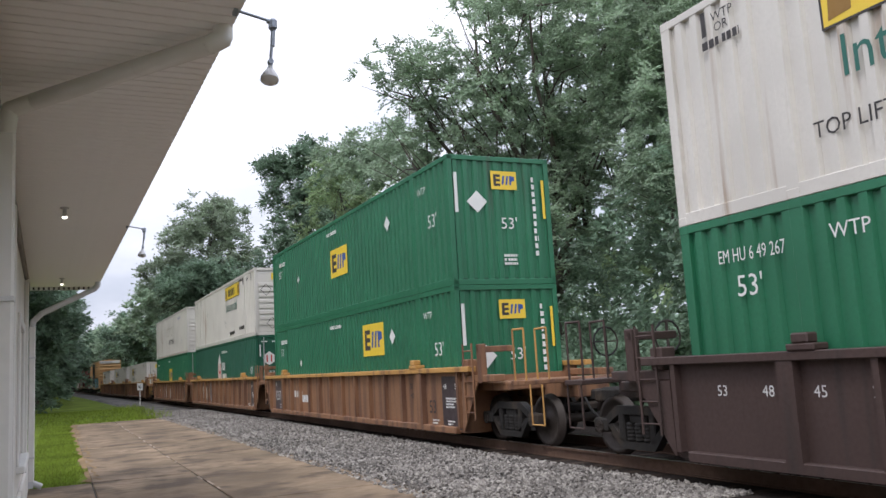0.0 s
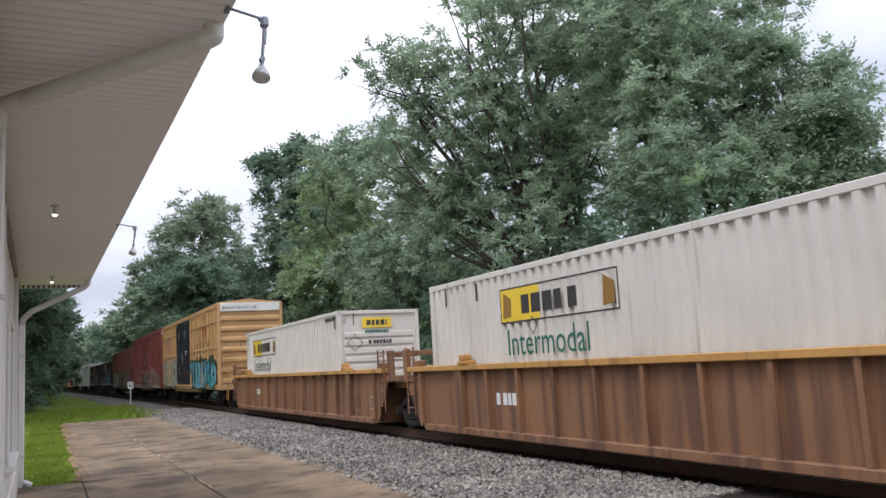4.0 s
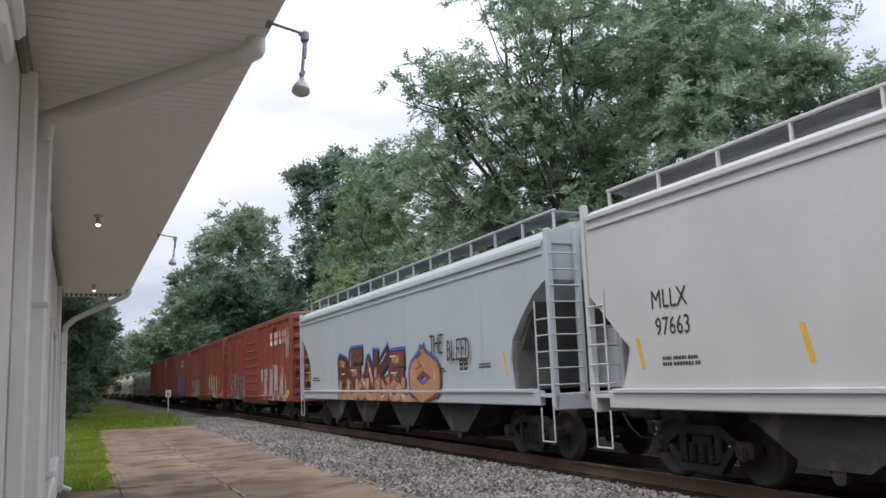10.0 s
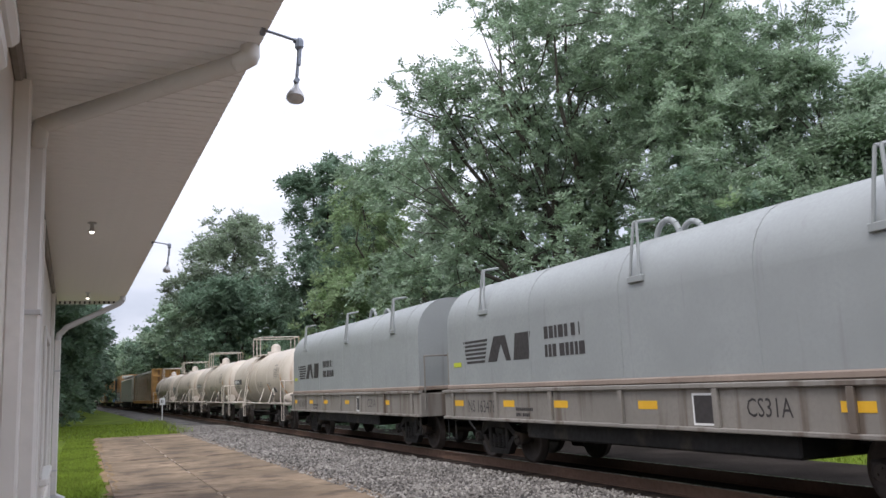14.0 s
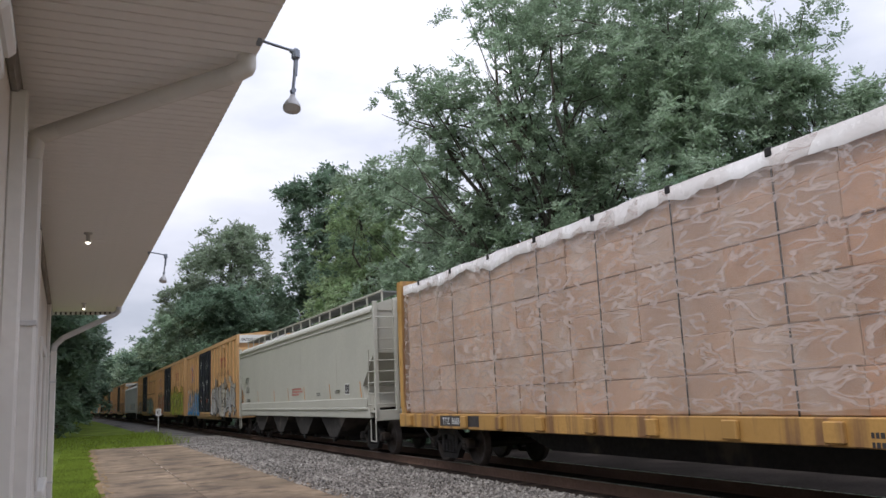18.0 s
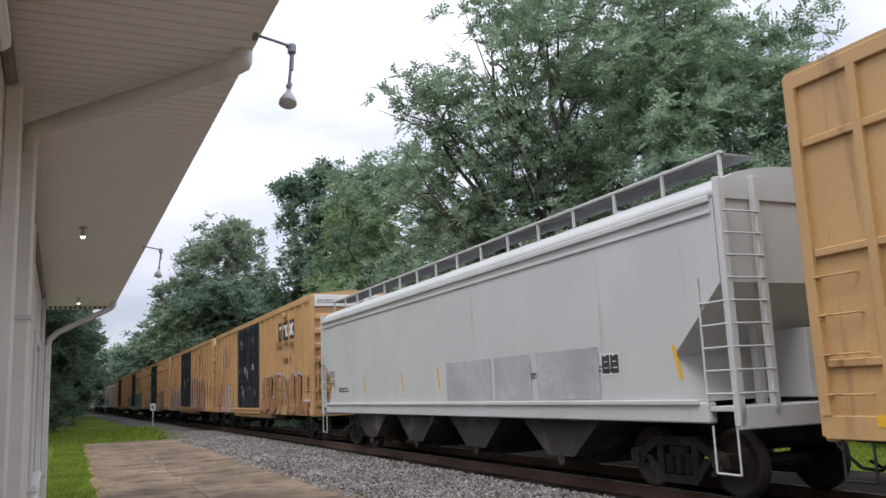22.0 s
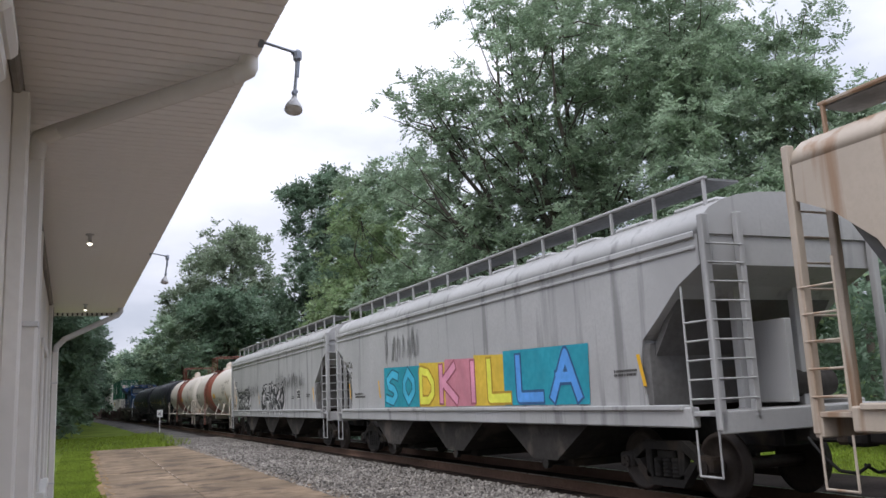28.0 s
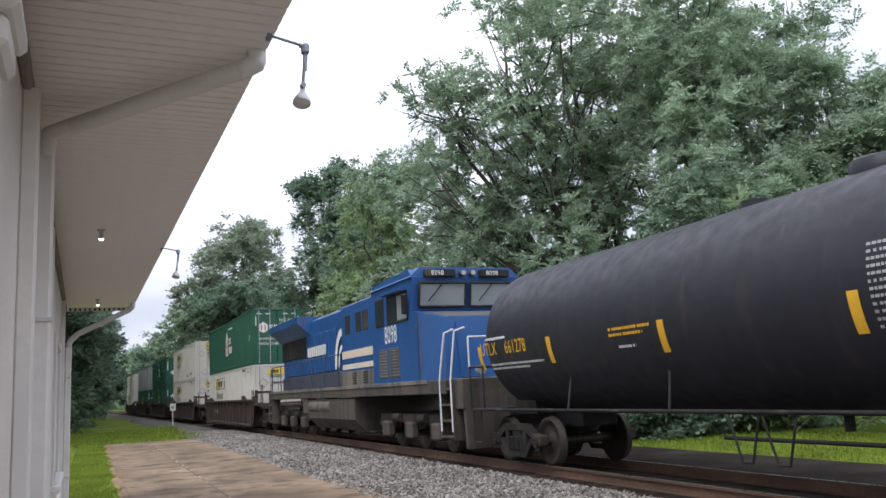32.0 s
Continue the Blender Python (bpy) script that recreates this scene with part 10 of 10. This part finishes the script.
# ---- locomotive ----
BLUE = paint("locomotive_blue", (0.018, 0.082, 0.25), (0.05, 0.055, 0.09), 0.62, 0.4, 0.1)
BLUED = paint("locomotive_grimy_blue", (0.055, 0.065, 0.10), (0.08, 0.065, 0.055), 0.5, 0.6, 0.2)
FRAMEG = paint("locomotive_grimy_frame", (0.085, 0.07, 0.058), (0.035, 0.03, 0.026), 0.5, 0.7, 0.25)
GRIME = paint("locomotive_road_grime", (0.17, 0.15, 0.12), (0.06, 0.065, 0.08), 0.5, 0.7, 0.25)
NOGLARE = mat("nose_top_dark_grey", (0.09, 0.09, 0.095), 0.8, vary=0.15)
CREAMW = mat("cream_white_stripe", (0.62, 0.55, 0.44), 0.6, vary=0.12)
RAILW = mat("white_hand_rail", (0.62, 0.64, 0.66), 0.5, vary=0.06)
HEADL = mat("headlight_glass", (0.42, 0.40, 0.38), 0.15, vary=0.1)
# pale base colour paints the sky's reflection into the glass
CABGLASS = mat("cab_window", (0.26, 0.29, 0.30), 0.08, vary=0.1)


def locomotive(sm):
    c = register(thing("diesel_locomotive", "blue six-axle diesel locomotive with white marks, cab leading", "locomotive"), sm)
    h = 11.0
    part("frame", Shape().box(-1.5, 1.5, -h + 0.9, h - 0.6, 1.45, 1.78, 0.02).box(-1.42, 1.42, -h + 0.3, -h + 0.9, 1.1, 1.78, 0.02), FRAMEG, c)
    # long hood
    part("hood", Shape().box(-0.92, 0.92, -4.9, 9.9, 1.78, 4.5, 0.06), BLUE, c)
    part("hood_base", Shape().box(-0.96, 0.96, -4.9, 9.95, 1.78, 2.35, 0.02), BLUED, c)
    for k in (-1, 1):
        cb = part("control_compartment", Shape().box(k * 1.48, k * 0.9, -4.9, -1.55, 2.1, 4.36, 0.04), BLUE, c)
        part("compartment_base", Shape().box(k * 1.485, k * 0.9, -4.9, -1.5, 1.78, 2.26, 0.02), GRIME, cb, "road-grimed lower panel")
        for y in (-4.15, -3.45, -2.3):
            part("vent", Shape().box(k * 1.475, k * 1.492, y - 0.26, y + 0.26, 3.42, 4.02, 0.01), BLACK, cb, "dark intake vent")
        for y in (-4.0, -2.9):
            for i in range(5):
                part("louvre", Shape().box(k * 1.48, k * 1.50, y - 0.22, y + 0.22, 1.86 + i * 0.075, 1.895 + i * 0.075, 0.006), BLACK, cb)
        for y in (-6.75, -5.85):
            gr = part("cab_grille", Shape().box(k * 1.51, k * 1.535, y - 0.38, y + 0.38, 1.92, 2.72, 0.01), BLUED, c, "slatted side grille")
            for i in range(9):
                part("slat", Shape().box(k * 1.53, k * 1.548, y - 0.34, y + 0.34, 1.96 + i * 0.082, 2.0 + i * 0.082, 0.006), GRIME, gr)
        part("walkway_edge", Shape().box(k * 1.49, k * 1.53, -9.0, 10.2, 1.70, 1.80, 0.008), GRIME, c, "worn pale walkway edge")
    for i in range(8):
        y = 1.0 + i * 1.05
        part("hood_door", Shape().box(-0.965, -0.92, y, y + 0.98, 2.4, 3.9, 0.015), BLUE, c)
    part("radiator_wing", Shape().prism([(-1.5, 4.4), (-0.9, 3.85), (0.9, 3.85), (1.5, 4.4), (1.5, 4.66), (-1.5, 4.66)], 4.6, 10.1), BLUE, c)
    part("radiator_grille", Shape().box(-1.0, -0.93, 5.4, 9.8, 3.1, 3.9, 0.01), BLACK, c)
    part("roof_hatch", Shape().box(-0.7, 0.7, -4.0, 4.5, 4.5, 4.6, 0.05).box(-0.4, 0.4, -1.4, 0.2, 4.6, 4.72, 0.04), BLUED, c)
    part("exhaust_stack", Shape().box(-0.3, 0.3, 1.6, 2.5, 4.5, 4.78, 0.03), BLACK, c)
    # cab
    side = [(-8.5, 1.78), (-4.9, 1.78), (-4.9, 4.35), (-5.1, 4.58), (-8.0, 4.66), (-8.32, 4.42), (-8.2, 3.55), (-8.5, 3.5)]
    part("cab", Shape().slab(side, -1.52, 1.52), BLUE, c)
    part("cab_roof", Shape().prism([(-1.58, 4.42), (-1.3, 4.68), (1.3, 4.68), (1.58, 4.42)][::-1], -8.3, -4.85), BLUE, c)
    # full-width nose with a sloping top, its front leaning back
    part("nose", Shape().add([(-1.5, -8.45, 1.78), (1.5, -8.45, 1.78), (1.3, -9.75, 1.78), (-1.3, -9.75, 1.78), (-1.5, -8.45, 3.5), (1.5, -8.45, 3.5), (1.22, -9.58, 3.28), (-1.22, -9.58, 3.28)],
         [(0, 3, 2, 1), (4, 5, 6, 7), (0, 4, 7, 3), (3, 7, 6, 2), (2, 6, 5, 1), (1, 5, 4, 0)]), BLUE, c)
    part("nose_top", Shape().add([(-1.36, -8.48, 3.499), (1.36, -8.48, 3.499), (1.12, -9.54, 3.29), (-1.12, -9.54, 3.29), (-1.36, -8.48, 3.509), (1.36, -8.48, 3.509), (1.12, -9.54, 3.30), (-1.12, -9.54, 3.30)],
         [(0, 3, 2, 1), (4, 5, 6, 7), (0, 4, 7, 3), (3, 7, 6, 2), (2, 6, 5, 1), (1, 5, 4, 0)]), NOGLARE, c, "dark anti-glare paint")
    part("nose_door", Shape().slab([(-9.78, 1.82), (-9.73, 1.82), (-9.59, 3.15), (-9.64, 3.15)], -0.95, -0.25), BLUE, c)
    for k in (-1, 1):
        x0, x1 = sorted((k * 1.36, k * 0.07))
        gl = part("windshield", Shape().slab([(-8.29, 3.66), (-8.40, 4.26), (-8.36, 4.26), (-8.24, 3.66)], x0, x1), CABGLASS, c, "pale reflecting windshield")
        edge = Shape()
        for a, b in (((x0, -8.30, 3.66), (x1, -8.30, 3.66)), ((x0, -8.41, 4.26), (x1, -8.41, 4.26)), ((x0, -8.30, 3.66), (x0, -8.41, 4.26)), ((x1, -8.30, 3.66), (x1, -8.41, 4.26))):
            edge.rod(a, b, 0.03, 6)
        part("windshield_gasket", edge, BLACK, gl)
        part("wiper", Shape().rod(((x0 + x1) / 2, -8.42, 4.26), (x0 + 0.25, -8.35, 3.80), 0.014, 6), BLACK, c)
    for y0, y1 in ((-7.85, -7.1), (-6.95, -6.35), (-5.95, -5.35)):
        w = part("side_window", Shape().box(-1.535, -1.515, y0, y1, 3.42, 4.08, 0.01), CABGLASS if y0 < -7 else GLASS, c)
        part("window_frame", Shape().box(-1.545, -1.52, y0 - 0.05, y1 + 0.05, 3.36, 3.42, 0.008).box(-1.545, -1.52, y0 - 0.05, y1 + 0.05, 4.08, 4.14, 0.008).box(-1.545, -1.52, y0 - 0.05, y0, 3.36, 4.14, 0.008).box(-1.545, -1.52, y1, y1 + 0.05, 3.36, 4.14, 0.008), BLACK, w)
    part("armrest_mirror", Shape().box(-1.72, -1.55, -8.0, -7.95, 3.5, 4.0, 0.01), BLACK, c)
    part("sun_visor", Shape().slab([(-7.9, 4.14), (-6.3, 4.14), (-6.3, 4.18), (-7.9, 4.18)], -1.75, -1.52), BLUE, c)
    for x0, x1 in ((-1.2, -0.36), (0.36, 1.2)):
        part("number_board", Shape().box(x0, x1, -8.46, -8.28, 4.42, 4.61, 0.012), BLACK, c)
    for x in (-0.14, 0.14):
        hl = part("headlight", Shape().rod((x, -8.47, 4.52), (x, -8.28, 4.52), 0.085, 16), BLUED, c)
        part("headlight_lens", Shape().rod((x, -8.48, 4.52), (x, -8.47, 4.52), 0.065, 16), HEADL, hl, "pale headlight glass")
    for x in (-0.95, 0.95):
        part("ditch_light", Shape().rod((x, -10.95, 1.95), (x, -10.8, 1.95), 0.11, 14), CABGLASS, c)
    part("walkway_front", Shape().box(-1.3, 1.3, -10.6, -9.7, 1.74, 1.79, 0.01), GRIME, c)
    part("horn", Shape().rod((-0.2, -6.0, 4.8), (-0.2, -6.5, 4.8), 0.03, 8, 0.08).rod((0.0, -6.0, 4.8), (0.0, -6.5, 4.8), 0.03, 8, 0.08).box(-0.3, 0.1, -6.0, -5.9, 4.66, 4.82, 0.01), STEEL, c)
    # pilot, steps, rails
    part("pilot", Shape().slab([(-h, 0.25), (-h + 0.12, 0.25), (-h + 0.25, 1.5), (-h + 0.1, 1.5)], -1.4, 1.4).box(-1.45, 1.45, -h + 0.1, -h + 0.5, 1.1, 1.78, 0.02), FRAMEG, c, "sloped plow under the nose")
    for k in (-1, 1):
        for y in (-10.35, 9.9):
            s = Shape()
            for i in range(4):
                z = 0.45 + i * 0.36
                s.box(k * 1.15, k * 1.5, y - 0.05, y + 0.65, z, z + 0.05, 0.008)
            s.box(k * 1.12, k * 1.5, y + 0.65, y + 0.7, 0.4, 1.78, 0.01).box(k * 1.12, k * 1.5, y - 0.1, y - 0.05, 0.4, 1.78, 0.01)
            part("steps", s, FRAMEG, c)
        g = Shape().pipe([(k * 1.5, -9.75, 0.6), (k * 1.5, -9.75, 1.8), (k * 1.42, -9.95, 2.85), (k * 1.3, -10.2, 2.92)], 0.024, 6).pipe([(k * 1.5, -10.4, 0.6), (k * 1.5, -10.4, 1.8), (k * 1.42, -10.55, 2.85), (k * 1.25, -10.75, 2.92)], 0.024, 6)
        part("step_hand_rail", g, RAILW, c, "white hand rail by the steps")
        g = Shape()
        for i in range(9):
            y = -4.6 + i * 1.8
            g.rod((k * 1.47, y, 1.75), (k * 1.47, y, 2.85), 0.02, 6)
        g.rod((k * 1.47, -4.6, 2.85), (k * 1.47, 9.8, 2.85), 0.02, 6)
        part("side_hand_rail", g, BLUED, c)
    part("end_rail", Shape().pipe([(-1.2, -10.8, 1.78), (-1.2, -10.8, 2.7), (-0.4, -10.8, 2.7)], 0.022, 6), RAILW, c)
    # fuel tank and air tanks
    part("fuel_tank", Shape().prism([(-1.45, 0.75), (-1.1, 0.38), (1.1, 0.38), (1.45, 0.75), (1.45, 1.4), (-1.45, 1.4)][::-1], -2.7, 3.2), FRAMEG, c, "grimy fuel tank")
    part("air_tank", Shape().rod((-1.28, 0.2, 1.16), (-1.28, 1.6, 1.16), 0.24, 16).rod((-1.28, 1.7, 1.16), (-1.28, 3.1, 1.16), 0.24, 16), GRIME, c)
    part("sand_box", Shape().box(-1.45, -1.1, 3.4, 4.2, 0.9, 1.5, 0.03), FRAMEG, c)
    for k in (-1, 1):
        y0 = k * 6.9
        t = part("truck", Shape().box(-1.0, 1.0, y0 - 2.3, y0 + 2.3, 0.75, 0.95, 0.03), TRUCK, c, "grimy three-axle truck")
        for q in (-1, 1):
            fr = [(y0 - 2.7, 0.62), (y0 - 2.5, 0.95), (y0 + 2.5, 0.95), (y0 + 2.7, 0.62), (y0 + 2.3, 0.60), (y0 + 2.1, 0.72), (y0 - 2.1, 0.72), (y0 - 2.3, 0.60)]
            part("side_frame", Shape().slab(fr, q * 1.0, q * 1.16), TRUCK, t)
            for dy in (-1.85, 0, 1.85):
                part("journal_box", Shape().box(q * 1.05, q * 1.3, y0 + dy - 0.25, y0 + dy + 0.25, 0.32, 0.75, 0.05), FRAMEG, t)
            for dy in (-0.95, 0.95):
                part("brake_cylinder", Shape().rod((q * 1.2, y0 + dy - 0.25, 0.85), (q * 1.2, y0 + dy + 0.25, 0.85), 0.12, 12), TRUCK, t)
        for dy in (-1.85, 0, 1.85):
            w = part("wheelset", WHEEL_MESH, WHEEL, t, at=pose(0, y0 + dy, R_WHEEL))
            WHEELS.append((w, sm + y0 + dy, (0, y0 + dy, R_WHEEL)))
    couplers(c, h)
    d = Decal(-1.486)
    d.rect(-1.62, -4.88, 2.66, 2.90, CREAMW)
    d.rect(-1.62, -4.88, 2.32, 2.48, CREAMW)
    d.done("white_stripe", c)
    d = Decal(-1.52)
    d.text("8098", -6.0, 2.86, 0.52, WHITE, 0.72)
    d.done("cab_number", c)
    d = Decal(-0.972)
    # white wheel-like arc mark and a plain bar where the road name stands
    pts = [(0.15 + 0.85 * math.cos(math.pi * i / 10), 2.55 + 1.15 * math.sin(math.pi * i / 10)) for i in range(11)]
    d.stroke(pts, 0.26, WHITE)
    d.stroke([(0.15 + (x - 0.15) * 0.5, 2.55 + (z - 2.55) * 0.55) for x, z in pts], 0.16, WHITE)
    d.bars(5.1, 3.05, 3.0, 1, 0.42, WHITE, 6, 0.9)
    d.done("road_mark", c, "white wheel-shaped mark")
    f = Decal(-8.46, face="end")
    f.text("8098", -1.04, 4.455, 0.13, WHITE, 1.0)
    f.text("8098", 0.52, 4.455, 0.13, WHITE, 1.0)
    f.done("board_number", c)
    return c


locomotive(808.0)

def train_pose(s, t):
    y = s - SPEED * t
    d = 0.5
    turn = math.atan2(track_x(y - d) - track_x(y + d), 2 * d)
    return Matrix.Translation((track_x(y), y, 0)) @ Matrix.Rotation(turn, 4, "Z")


def motions():
    """The train runs past at a constant speed; wheels turn while they are near."""
    for ob, s in MOVERS:
        walk(ob, [(t, train_pose(s, t)) for t in [2.0 * i for i in range(17)]])
    step = radians(75)
    for ob, s, place in WHEELS:
        t0, t1 = max(0.0, (s - 45) / SPEED), min(CLIP, (s + 3) / SPEED)
        if t1 <= t0:
            continue
        n = max(1, math.ceil((t1 - t0) * SPEED / R_WHEEL / step))
        rows = [(t0 + (t1 - t0) * i / n, (t0 + (t1 - t0) * i / n) * SPEED / R_WHEEL) for i in range(n + 1)]
        a0 = rows[0][1]
        rows = [(t, a - a0) for t, a in rows]
        if t0 > 0.05:
            rows.insert(0, (0.0, 0.0))
        if t1 < CLIP - 0.05:
            rows.append((CLIP, rows[-1][1]))
        walk(ob, [(t, Matrix.Translation(place) @ Matrix.Rotation(a, 4, "X")) for t, a in rows])


motions()
